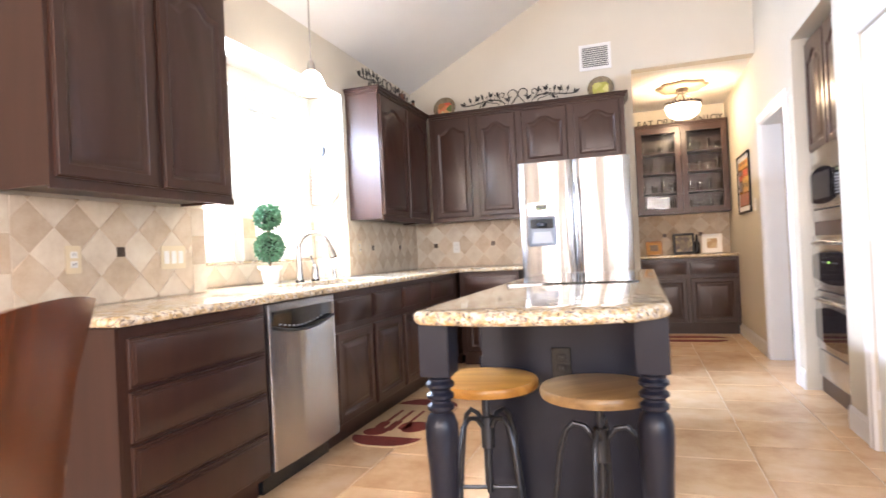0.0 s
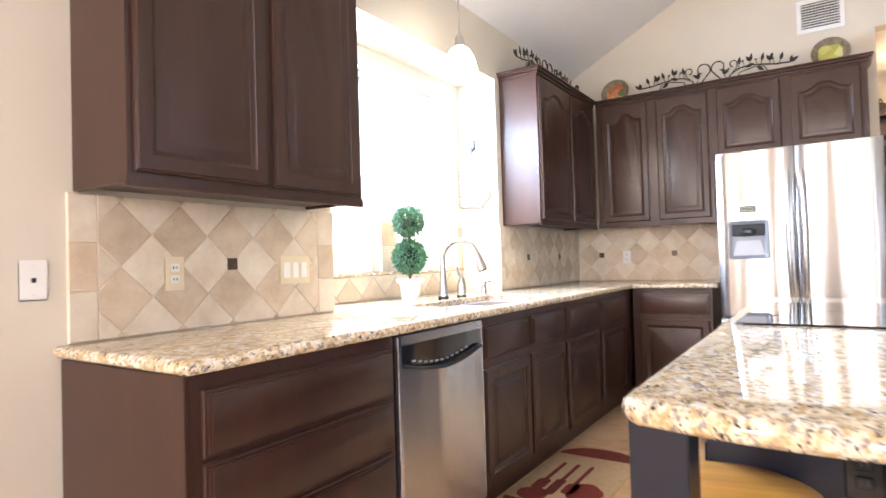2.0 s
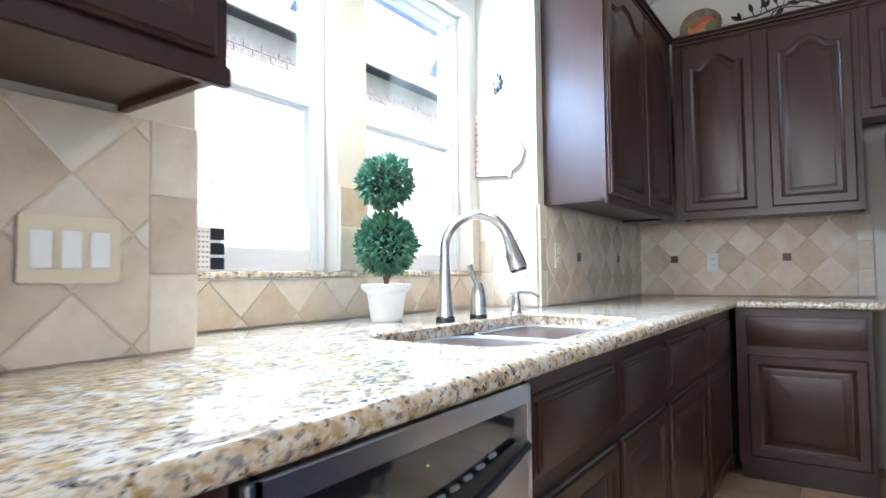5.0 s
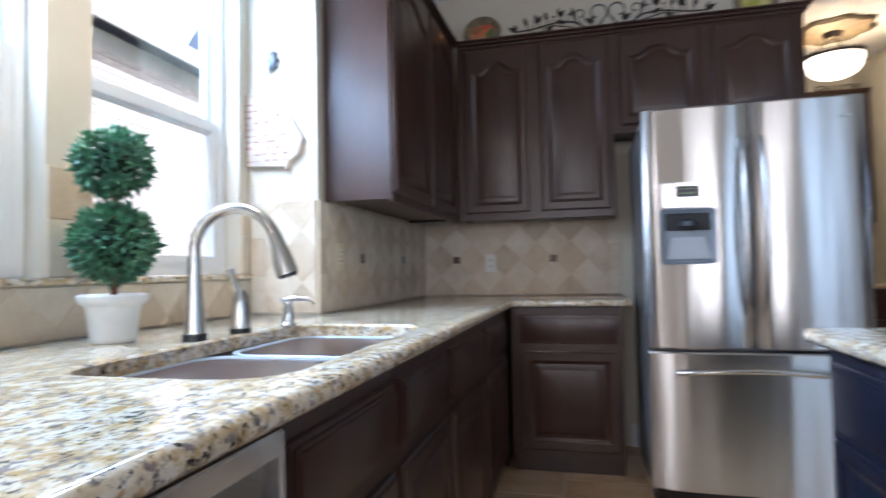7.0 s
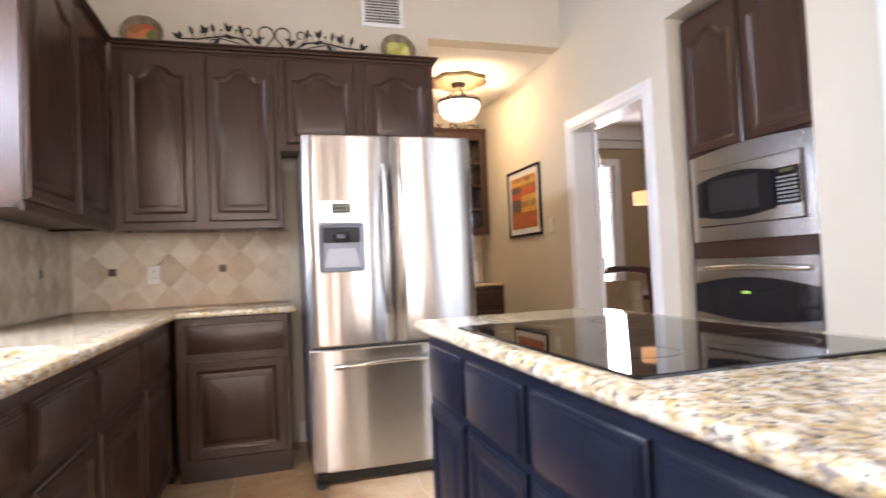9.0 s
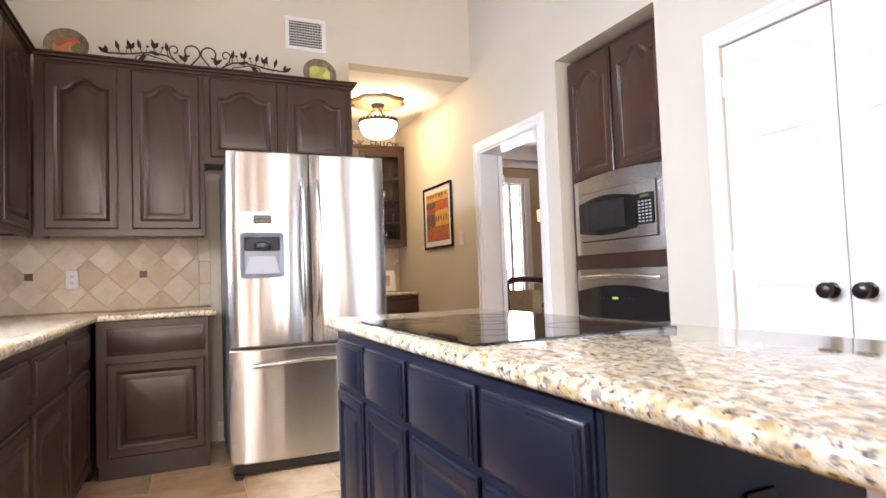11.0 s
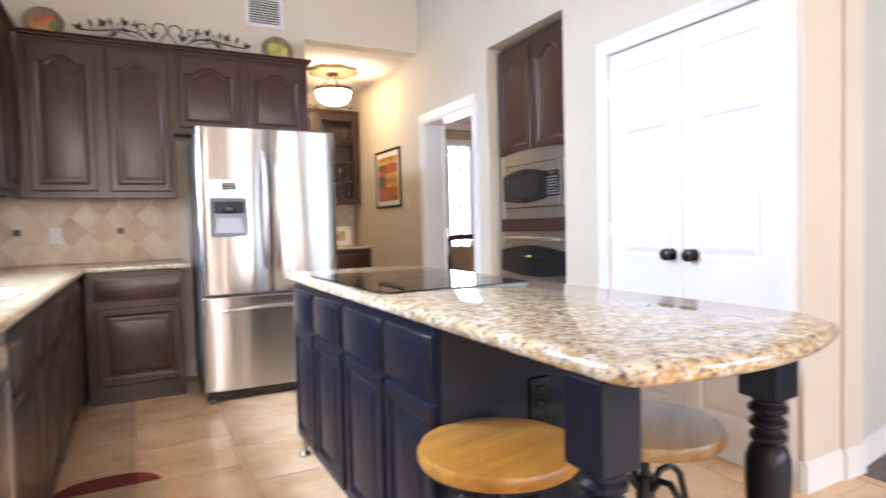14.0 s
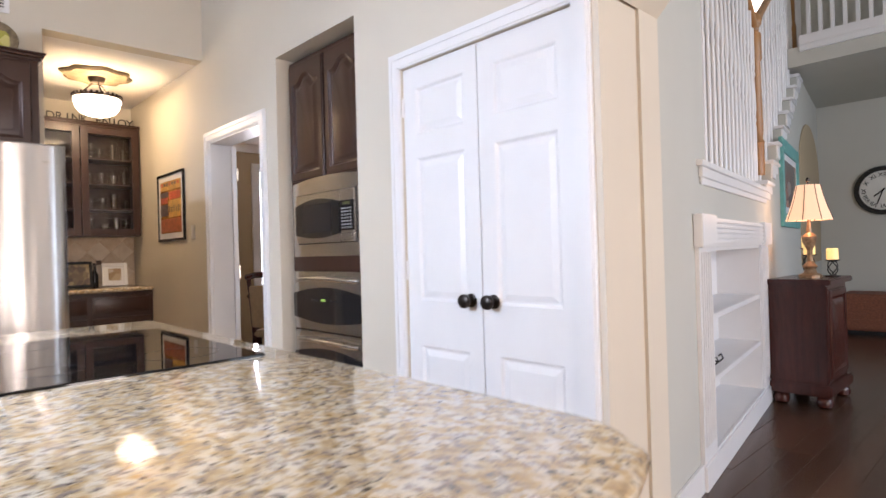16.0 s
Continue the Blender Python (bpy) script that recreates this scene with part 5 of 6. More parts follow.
part("cord", tube(bmesh.new(), [(-0.02, -0.008, 0.30), (-0.012, -0.012, 0.36), (-0.005, -0.016, 0.40)], 0.003, 6), SIGN, bd)
hk = thing("wall_hook", pose(-0.19, R1 - 0.002, 1.955), "dark ornate cast-iron wall hook", "hook")
bm = bmesh.new()
rings = [[(x * k, y, z * k) for x, z in [(0.024 * (1 + 0.22 * math.cos(8 * a)) * math.cos(a), 0.042 * (1 + 0.16 * math.cos(8 * a)) * math.sin(a)) for a in [2 * math.pi * i / 48 for i in range(48)]]] for k, y in ((1, -0.001), (1, -0.006), (0.8, -0.010), (0.4, -0.013))]
part("rose", loft(bm, rings), GUN, hk)
part("hook", tube(bmesh.new(), [(0, -0.008, -0.03), (0, -0.014, -0.055), (0, -0.028, -0.062), (0, -0.036, -0.046)], 0.004, 8), GUN, hk)
cn = thing("patterned_canister", pose(-0.333, 1.405, 1.0787), "small grey canister with rows of dark dots", "canister")
part("body", loft(bmesh.new(), [[(x, y, z) for x, y in round_rect(-0.032, 0.032, -0.042, 0.042, 0.012)] for z in (0.0, 0.118)]), WHITEPL, cn)
for k in range(3):
    part("band", loft(bmesh.new(), [[(x, y, z) for x, y in round_rect(-0.033, 0.033, -0.0005, 0.043, 0.0004)] for z in (0.004 + k * 0.04, 0.036 + k * 0.04)]), GUN, cn, "grey band")
for i in range(3):
    for k in range(8):
        part("dot", boxes((0.0315, 0.033, -0.036 + i * 0.012, -0.031 + i * 0.012, 0.008 + k * 0.0135, 0.013 + k * 0.0135)), INK, cn)

# ---- rugs ----


def rug(m, w, l, label, fork=True):
    """A flat kitchen mat with red ends, a tan field and printed cutlery."""
    ob = thing("kitchen_rug", m, label, "rug", "kitchen mats")
    o = round_rect(0, w, 0, l, 0.18)
    part("field", loft(bmesh.new(), [[(*p, 0.0) for p in o], [(*p, 0.006) for p in o], [(*p, 0.008) for p in inset(o, 0.004)]]), RUGTAN, ob)

    def flat(name, pts, z0=0.0078, z1=0.0092):
        part(name, loft(bmesh.new(), [[(*p, z0) for p in pts], [(*p, z1) for p in pts]]), RUGRED, ob, "dark red printed area")

    for y0, y1 in ((0.0, 0.16), (l - 0.16, l)):
        band = [p for p in inset(o, 0.006)]
        band = clip(clip(band, 1, y0, False), 1, y1, True)
        flat("end_band", band)
    if fork:
        for i in range(3):
            x = w * (0.20 + 0.17 * i)
            flat("printed_handle", round_rect(x, x + 0.022, l * 0.42, l * 0.70, 0.008, 2))
            flat("printed_head", round_rect(x - 0.022, x + 0.044, l * 0.30, l * 0.44, 0.03, 3) if i != 1 else round_rect(x - 0.015, x + 0.037, l * 0.26, l * 0.46, 0.012, 3))
        flat("printed_fruit", [(w * 0.25 + 0.075 * math.cos(a), l * 0.26 + 0.075 * math.sin(a) - 0.02) for a in [2 * math.pi * k / 18 for k in range(18)]])
        flat("printed_fruit", [(w * 0.72 + 0.08 * math.cos(a) * (1 + 0.2 * math.cos(3 * a)), l * 0.36 + 0.11 * math.sin(a)) for a in [2 * math.pi * k / 18 for k in range(18)]])
    return ob


rug(pose(0.57, 1.535, 0), 0.45, 1.01, "tan kitchen mat with dark red ends and printed cutlery")
rug(pose(2.40, 5.16, 0), 0.72, 0.42, "small tan and red mat before the alcove cabinet", False)

# ---- drinks alcove ----
AY = 6.30
al = base(pose(2.262, AY, 0), XR - 2.264, "dark brown alcove base cabinet with two drawers and doors", [(0.03, 0.50), (0.54, 1.02)], 0.58, group="alcove cabinets")
tagged(part("alcove_worktop", slab([(2.262, AY - 0.60), (XR - 0.002, AY - 0.60), (XR - 0.002, AY - 0.002), (2.262, AY - 0.002)], 0.877, 0.915), GRANITE, None), "speckled granite top on the alcove cabinet", "worktop")
splash(pose(2.262, AY, 0), 0.0, XR - 2.264, 0.916, 1.40, 0.52, 1.15, False, SPL, (), (0.31, 0.72))
hu = thing("glass_cabinet", pose(2.275, AY, 0), "dark brown wall cabinet with two glass doors", "cabinet")
HW_, Z0, Z1 = 1.02, 1.40, 2.44
part("body", boxes((0, 0.018, -0.30, -0.012, Z0, Z1), (HW_ - 0.018, HW_, -0.30, -0.012, Z0, Z1), (0.018, HW_ - 0.018, -0.30, -0.012, Z0, Z0 + 0.03), (0.018, HW_ - 0.018, -0.30, -0.012, Z1 - 0.03, Z1), (0.018, HW_ - 0.018, -0.024, -0.012, Z0 + 0.03, Z1 - 0.03)), BROWN, hu)
part("crown_moulding", crown(bmesh.new(), 0, HW_, -0.30, -0.012, Z1 + 0.04, True, False), BROWN, hu)
for z in (1.66, 1.90, 2.14):
    part("shelf", boxes((0.018, HW_ - 0.018, -0.28, -0.026, z - 0.009, z + 0.009)), BROWN, hu)
for a, b in ((0.012, HW_ / 2 - 0.004), (HW_ / 2 + 0.004, HW_ - 0.012)):
    r = 0.062
    dr = part("door", boxes((a, a + r, -0.32, -0.30, Z0 + 0.01, Z1 - 0.01), (b - r, b, -0.32, -0.30, Z0 + 0.01, Z1 - 0.01), (a + r, b - r, -0.32, -0.30, Z0 + 0.01, Z0 + 0.01 + r), (a + r, b - r, -0.32, -0.30, Z1 - 0.01 - r, Z1 - 0.01), bevel=0.003), BROWN, hu)
    part("pane", boxes((a + r - 0.004, b - r + 0.004, -0.312, -0.308, Z0 + r, Z1 - r)), CLEAR, dr, "clear glass pane").visible_shadow = False


def tumbler(m, r, h, label, group):
    ob = thing("drinking_glass", m, label, "glass", group)
    part("wall", loft(bmesh.new(), [[(q * math.cos(2 * math.pi * i / 14), q * math.sin(2 * math.pi * i / 14), z) for i in range(14)] for q, z in ((r * 0.8, 0), (r, h), (r * 0.94, h), (r * 0.74, 0.006))]), TUMBLER, ob)
    return ob


rnd = random.Random(11)
first = {}
for z in (1.431, 1.67, 1.91, 2.15):
    for k in range(9):
        x = 2.275 + 0.09 + k * 0.105 + rnd.uniform(-0.015, 0.015)
        key = rnd.choice((0, 1, 2))
        m = pose(x, AY - rnd.uniform(0.10, 0.22), z)
        if key not in first:
            first[key] = tumbler(m, (0.034, 0.038, 0.030)[key], (0.11, 0.09, 0.15)[key], "clear drinking glass on the cabinet shelf", "glasses in the cabinet")
        else:
            copy_thing(first[key], m)


def letters(text, x0, x1, m_y, z, size):
    """Standing metal letters, one thing a letter."""
    n = len(text)
    for i, ch in enumerate(text):
        if ch == " ":
            continue
        cu = bpy.data.curves.new("letter", "FONT")
        cu.body, cu.size, cu.extrude, cu.align_x = ch, size, 0.004, "CENTER"
        cu.materials.append(IRON)
        ob = new("letter", cu)
        ob.matrix_world = pose(x0 + (x1 - x0) * (i + 0.5) / n, m_y, z, 90, 0, 0)
        tagged(ob, "black metal letter " + ch + " standing on the cabinet", "letter", "standing letters")


letters("EAT", 2.30, 2.50, AY - 0.22, Z1 + 0.042, 0.105)
letters("DRINK", 2.54, 2.88, AY - 0.22, Z1 + 0.042, 0.105)
letters("ENJOY", 2.93, 3.27, AY - 0.22, Z1 + 0.042, 0.105)

cl = thing("ceiling_lamp", pose(2.77, 5.25, 2.722), "lit semi-flush bowl lamp with beaded glass and bronze rods", "ceiling lamp")
MEDAL = plain("aged_plaster_medallion", (0.10, 0.075, 0.045), 0.6, vary=0.3, scale=14, relief=0.5, relief_scale=30)
bm = bmesh.new()
prof = [(0.0, -0.002), (0.0, -0.010), (-0.025, -0.028), (-0.05, -0.022), (-0.09, -0.034), (-0.16, -0.03)]
loft(bm, [[((0.255 + d + 0.016 * math.cos(8 * a)) * math.cos(a), (0.255 + d + 0.016 * math.cos(8 * a)) * math.sin(a), z) for a in [2 * math.pi * i / 96 for i in range(96)]] for d, z in prof])
part("ceiling_medallion", bm, MEDAL, cl, "scalloped tan ceiling medallion")
part("canopy", lathe(bmesh.new(), [(0.03, -0.075), (0.05, -0.07), (0.065, -0.04), (0.065, -0.03)], 28), BRONZE, cl)
for k in range(3):
    a = radians(30 + 120 * k)
    part("rod", tube(bmesh.new(), [(0.03 * math.cos(a), 0.03 * math.sin(a), -0.07), (0.165 * math.cos(a), 0.165 * math.sin(a), -0.20)], 0.006, 8), BRONZE, cl)
part("rim", ring(0.178, 0.010, (0, 0, -0.20)), BRONZE, cl)
# opaque beads added above the rim to streak the bulb's light on the walls
for k in range(28):
    a = 2 * math.pi * k / 28
    part("rim_bead", lathe(bmesh.new(), [(0.002, -0.011), (0.008, -0.007), (0.010, 0.0), (0.008, 0.007), (0.002, 0.011)], 10, (0.178 * math.cos(a), 0.178 * math.sin(a), -0.184)), BRONZE, cl, "added bronze bead that casts light streaks")
bm = bmesh.new()
loft(bm, [[(r * (1 + 0.02 * math.cos(24 * a)) * math.cos(a), r * (1 + 0.02 * math.cos(24 * a)) * math.sin(a), z) for a in [2 * math.pi * i / 96 for i in range(96)]] for r, z in ((0.172, -0.20), (0.174, -0.235), (0.165, -0.245), (0.158, -0.285), (0.13, -0.32), (0.08, -0.345), (0.03, -0.352))], False, True)
part("bowl", bm, BOWLGLOW, cl, "glowing beaded glass bowl").visible_shadow = False


def framed(m, w, h, frame_w, frame_mat, mat_w, art_mat, label, depth=0.02, name="framed_picture", category="picture", mat_mat=None):
    ob = thing(name, m, label, category)
    part("frame", boxes((-w / 2, -w / 2 + frame_w, -depth, -0.001, 0, h), (w / 2 - frame_w, w / 2, -depth, -0.001, 0, h), (-w / 2 + frame_w, w / 2 - frame_w, -depth, -0.001, 0, frame_w), (-w / 2 + frame_w, w / 2 - frame_w, -depth, -0.001, h - frame_w, h), bevel=0.003), frame_mat, ob)
    if mat_w:
        part("mat_board", boxes((-w / 2 + frame_w, w / 2 - frame_w, -depth * 0.5, -0.002, frame_w, h - frame_w)), mat_mat or TRIM, ob, "white mat board")
    f = frame_w + mat_w
    part("print", boxes((-w / 2 + f, w / 2 - f, -depth * 0.5 - 0.002, -0.003, f, h - f)), art_mat, ob, "printed picture")
    return ob


ART1 = art("street_print", [(0.0, (0.42, 0.22, 0.06)), (0.3, (0.50, 0.30, 0.10)), (0.5, (0.36, 0.17, 0.05)), (0.7, (0.30, 0.15, 0.08)), (0.9, (0.55, 0.36, 0.14))], 30, (1, 1, 2))
street = framed(on_right(5.15, XR, 1.325), 0.66, 0.605, 0.022, BLACK, 0.05, ART1, "black-framed print of a red and orange street")
PAINT_RED = plain("print_red", (0.50, 0.085, 0.04), 0.3, vary=0.4, scale=40)
PAINT_OCHRE = plain("print_ochre", (0.58, 0.34, 0.08), 0.3, vary=0.35, scale=25)
PAINT_DARK = plain("print_dark", (0.10, 0.075, 0.075), 0.3, vary=0.5, scale=30)
PAINT_BRICK = plain("print_ground", (0.40, 0.12, 0.05), 0.3, vary=0.35, scale=25)


def painted(name, mat, u0, u1, v0, v1, lift=0.0):
    """A flat patch of the street print; u from 0 to 1 across, v from 0 to 1 downwards."""
    part(name, boxes((-0.258 + 0.516 * u0, -0.258 + 0.516 * u1, -0.0145 - lift, -0.011, 0.533 - 0.461 * v1, 0.533 - 0.461 * v0)), mat, street)


painted("painted_wall", PAINT_OCHRE, 0.0, 1.0, 0.0, 0.17)
for k in range(7):
    painted("painted_sign_bar", PAINT_DARK if k % 3 else PAINT_RED, 0.06 + 0.13 * k, 0.14 + 0.13 * k, 0.03, 0.09, 0.001)
painted("painted_wall", PAINT_OCHRE, 0.42, 1.0, 0.37, 0.70)
painted("painted_shade", PAINT_DARK, 0.0, 0.40, 0.20, 0.30)
painted("painted_shade", PAINT_DARK, 0.0, 0.38, 0.44, 0.66)
painted("painted_ground", PAINT_BRICK, 0.0, 1.0, 0.72, 0.98)
for k in range(6):
    painted("painted_awning_stripe", PAINT_RED, 0.44 + 0.09 * k, 0.51 + 0.09 * k, 0.21, 0.36)
for k in range(4):
    painted("painted_awning_stripe", PAINT_RED, 0.03 + 0.09 * k, 0.10 + 0.09 * k, 0.31, 0.42)
for k in range(5):
    painted("painted_blot", PAINT_DARK, 0.44 + 0.11 * k, 0.48 + 0.11 * k, 0.48 + 0.02 * (k % 2), 0.60, 0.001)
ART2 = art("dark_label_print", [(0.0, (0.05, 0.05, 0.06)), (0.4, (0.25, 0.20, 0.12)), (0.6, (0.10, 0.08, 0.08)), (0.9, (0.40, 0.33, 0.2))], 24, (1, 1, 1))
ART3 = art("photo_print", [(0.0, (0.72, 0.70, 0.64)), (0.5, (0.35, 0.25, 0.15)), (0.8, (0.6, 0.5, 0.35))], 14, (1, 1, 1))
framed(pose(2.78, AY - 0.14, 0.9155, -10, 0, 0), 0.24, 0.25, 0.025, BLACK, 0, ART2, "black picture frame with a dark print")
framed(pose(3.09, AY - 0.15, 0.9155, -14, 0, -8), 0.22, 0.23, 0.035, TRIM, 0.02, ART3, "distressed white picture frame on the granite")
framed(pose(2.44, AY - 0.15, 0.9155, -14, 0, 6), 0.19, 0.17, 0.012, OAK, 0.035, ART2, "small wooden frame with a dark emblem", mat_mat=SEATWOOD)
bt = thing("dark_bottle", pose(2.93, AY - 0.08, 0.9155), "small dark glass bottle behind the frames", "bottle")
part("body", lathe(bmesh.new(), [(0.03, 0), (0.032, 0.005), (0.032, 0.12), (0.014, 0.16), (0.012, 0.21)], 18), BLACK, bt)
part("cap", lathe(bmesh.new(), [(0.014, 0.21), (0.014, 0.225), (0.01, 0.23)], 14), BRONZE, bt, "dark cap")

# ---- dining room beyond the doorway ----
structure("wall_dining", boxes((XR + 0.14, 7.1, 6.95, 7.1, 0, 0.80), (XR + 0.14, 4.98, 6.95, 7.1, 0.80, 2.3), (5.42, 7.1, 6.95, 7.1, 0.80, 2.3), (XR + 0.14, 7.1, 6.95, 7.1, 2.3, 2.9), (7.0, 7.12, 3.2, 6.95, 0, 2.9), (XR + 0.80, 7.0, 3.20, 3.30, 0, 2.9),
                               (XR + 0.1405, XR + 0.148, D1 + 0.1, 6.95, 0, 2.9), (XR + 0.1405, XR + 0.148, 3.3, D0 - 0.1, 0, 2.9)), TANWALL, "tan painted dining room walls")
structure("ceiling_dining", boxes((XR + 0.14, 7.1, 3.2, 7.1, 2.80, 2.9)), CEIL, "white dining room ceiling")
structure("trim_crown", boxes((XR + 0.15, 7.0, 6.86, 6.95, 2.62, 2.80), (XR + 0.15, 7.0, 6.92, 6.95, 2.52, 2.62), (6.9, 7.0, 3.3, 6.86, 2.62, 2.80)), TRIM, "wide white crown moulding")
SKYGLOW = glow("pale_sky_distance", (0.86, 0.95, 1.0), 3.2)
tagged(part("backdrop", boxes((2.0, 9.0, 9.6, 9.65, 0.2, 5.0)), SKYGLOW, None), "pale bright sky beyond the dining window", "backdrop", kind="structure")
wd = tagged(new("window_6"), "white dining window with plantation shutters", "window", kind="structure")
part("window_frame", boxes((4.90, 4.98, 6.92, 6.97, 0.72, 2.38), (5.42, 5.50, 6.92, 6.97, 0.72, 2.38), (4.98, 5.42, 6.92, 6.97, 2.30, 2.38), (4.98, 5.42, 6.90, 6.97, 0.72, 0.80)), TRIM, wd)
part("shutter_stile", boxes((4.98, 5.02, 6.96, 6.99, 0.8, 2.3), (5.38, 5.42, 6.96, 6.99, 0.8, 2.3), (5.18, 5.22, 6.96, 6.99, 0.8, 2.3)), TRIM, wd)
for k in range(22):
    s = part("shutter_slat", boxes((5.0, 5.4, -0.03, 0.03, -0.003, 0.003)), TRIM, wd)
    s.matrix_local = pose(0, 6.985, 0.85 + k * 0.065, 3, 0, 0)
tb = thing("dining_table", pose(4.75, 5.25, 0), "dark wooden dining table in the next room", "table")
part("tabletop", boxes((-0.48, 0.75, -0.55, 0.55, 0.72, 0.76), bevel=0.008), MAHOGANY, tb)
for x in (-0.40, 0.67):
    for y in (-0.47, 0.47):
        part("leg", lathe(bmesh.new(), [(0.03, 0), (0.045, 0.1), (0.04, 0.4), (0.05, 0.6), (0.05, 0.72)], 16, (x, y, 0)), MAHOGANY, tb)
CANE = plain("tan_upholstery", (0.45, 0.33, 0.2), 0.9, vary=0.1, scale=30, relief=0.4, relief_scale=200)


def dining_chair(m, label):
    ob = thing("dining_chair", m, label, "chair", "dining chairs")
    part("seat", boxes((-0.23, 0.23, -0.22, 0.22, 0.43, 0.49), bevel=0.015), CANE, ob, "tan upholstered seat")
    for x in (-0.21, 0.21):
        part("front_leg", tube(bmesh.new(), [(x, -0.2, 0), (x, -0.2, 0.43)], [0.016, 0.022], 10), MAHOGANY, ob)
        part("back_post", tube(bmesh.new(), [(x, 0.24, 0), (x, 0.2, 0.45), (x, 0.27, 1.0)], [0.016, 0.022, 0.018], 10), MAHOGANY, ob)
    part("top_rail", tube(bmesh.new(), [(-0.23, 0.265, 0.98), (-0.12, 0.29, 1.0), (0, 0.295, 1.005), (0.12, 0.29, 1.0), (0.23, 0.265, 0.98)], 0.028, 10), MAHOGANY, ob)
    part("back_pad", boxes((-0.17, 0.17, 0.215, 0.245, 0.55, 0.93), bevel=0.012), CANE, ob, "tan padded back").rotation_euler = (radians(-5), 0, 0)
    return ob


dining_chair(pose(4.18, 4.75, 0, 0, 0, 115), "dark wooden dining chair with tan upholstery")
dining_chair(pose(4.65, 4.45, 0, 0, 0, 180), "dark wooden dining chair with tan upholstery")
dl = thing("dining_pendant", pose(4.60, 5.2, 0), "orange drum-shade pendant over the dining table", "pendant lamp")
ORANGE = glow("lit_amber_shade", (1.0, 0.55, 0.25), 0.75)
bm = bmesh.new()
loft(bm, [[(r * math.cos(2 * math.pi * i / 32), r * math.sin(2 * math.pi * i / 32), z) for i in range(32)] for r, z in ((0.115, 1.60), (0.12, 1.72), (0.117, 1.72), (0.112, 1.60))], True, False)
part("shade", bm, ORANGE, dl, "glowing amber shade")
part("rod", tube(bmesh.new(), [(0, 0, 1.60), (0, 0, 2.80)], 0.006, 8), BRONZE, dl)
part("medallion", lathe(bmesh.new(), [(0.36, 0), (0.36, -0.012), (0.28, -0.035), (0.22, -0.02), (0.08, -0.05), (0.03, -0.05)], 36, (0, 0, 2.799)), BRONZE, dl, "dark ceiling medallion")
bulb("dining_bulb", (4.60, 5.2, 1.66), 4, (1, 0.6, 0.3))

# ---- passage and living room ----
LA = 8.9
LW = pose(3.72, 0.88, 0, 0, 0, LA)       # local x runs along the angled shelf wall, its face looks to -y


def on_shelf_wall(x, y=0.0, z=0.0, rz=0.0):
    return LW @ pose(x, y, z, 0, 0, rz)


def place(ob, m):
    ob.matrix_world = m
    return ob


structure("wall_jamb", boxes((XR + 0.14, 3.58, 0.873, 1.05, 0, 5.6), (3.58, 3.73, 0.86, 1.05, 0, 5.6)), WALL, "beige stepped wall end at the passage")
bm = boxes((3.45, 3.73, -4.0, 0.86, 2.62, 5.6))
prism2 = [(0.86, 2.06), (0.86, 2.62), (0.30, 2.62)]
loft(bm, [[(3.45, y, z) for y, z in prism2], [(3.73, y, z) for y, z in prism2]])
structure("wall_header", bm, WALL, "beige clipped-corner header over the passage")
skirting(pose(3.45, 0.873, 0), 0.13)
skirting(pose(3.58, 0.86, 0), 0.15)
LED = 1.545
bm = bmesh.new()
for r in ((-0.05, 0.80, 0, 0.14, 0, 5.4), (0.80, 2.30, 0, 0.14, 1.15, LED), (2.30, 2.60, 0, 0.14, 0, LED), (0.80, 2.30, 0, 0.14, 0, 0.02)):
    box(bm, *r)
steps = []
for k in range(11):
    steps.append((2.60 + 0.33 * k, LED + 0.06 + 0.19 * k))
for x, z in steps:
    box(bm, x, x + 0.33, 0, 0.14, 0, z)
box(bm, 6.23, 7.4, 0, 0.14, 0, 3.4)
place(structure("wall_stair", bm, SAGE, "pale wall below the staircase, with a built-in bookcase"), LW)
place(structure("wall_stairwell", boxes((-0.1, 8, 1.1, 1.25, 0, 6.0), (-0.2, -0.05, 0.14, 1.25, 0, 6.0)), SAGE, "pale stairwell wall"), LW)
structure("wall_far", boxes((10.8, 10.95, -4.1, 2.4, 0, 5.6)), SAGE, "grey-green far living-room wall")
structure("ceiling_living", boxes((3.45, 11, -4.1, 3.5, 5.6, 5.75)), CEIL, "high white living-room ceiling")
structure("ceiling_gallery", boxes((8.4, 10.8, -4.0, 2.3, 3.0, 3.2)), SAGE, "soffit below the upstairs gallery")
structure("wall_south_far", boxes((9.9, 10.95, -4.1, -3.96, 0, 5.6)), SAGE, "far corner of the living-room wall")
gl = thing("gallery_rail", pose(8.38, 0, 0), "white gallery railing above the soffit", "railing")
part("fascia", boxes((-0.02, 0.02, -3.9, 1.55, 3.14, 3.30), (-0.035, 0.0, -3.9, 1.55, 3.20, 3.26)), TRIM, gl, "white moulded fascia")
part("hand_rail", boxes((-0.03, 0.03, -3.9, 1.55, 4.20, 4.25), bevel=0.008), OAK, gl, "oak hand rail")
for k in range(34):
    part("baluster", boxes((-0.016, 0.016, -2.0 + k * 0.105 - 0.016, -2.0 + k * 0.105 + 0.016, 3.30, 4.20)), TRIM, gl)

bk = thing("built_in_bookcase", LW, "white built-in bookcase with fluted pilasters", "bookcase")
for x in (0.80, 2.28):
    part("side_panel", boxes((x, x + 0.02, 0.0, 0.30, 0.10, 1.15)), TRIM, bk)
part("back_panel", boxes((0.82, 2.28, 0.28, 0.30, 0.10, 1.15)), TRIM, bk)
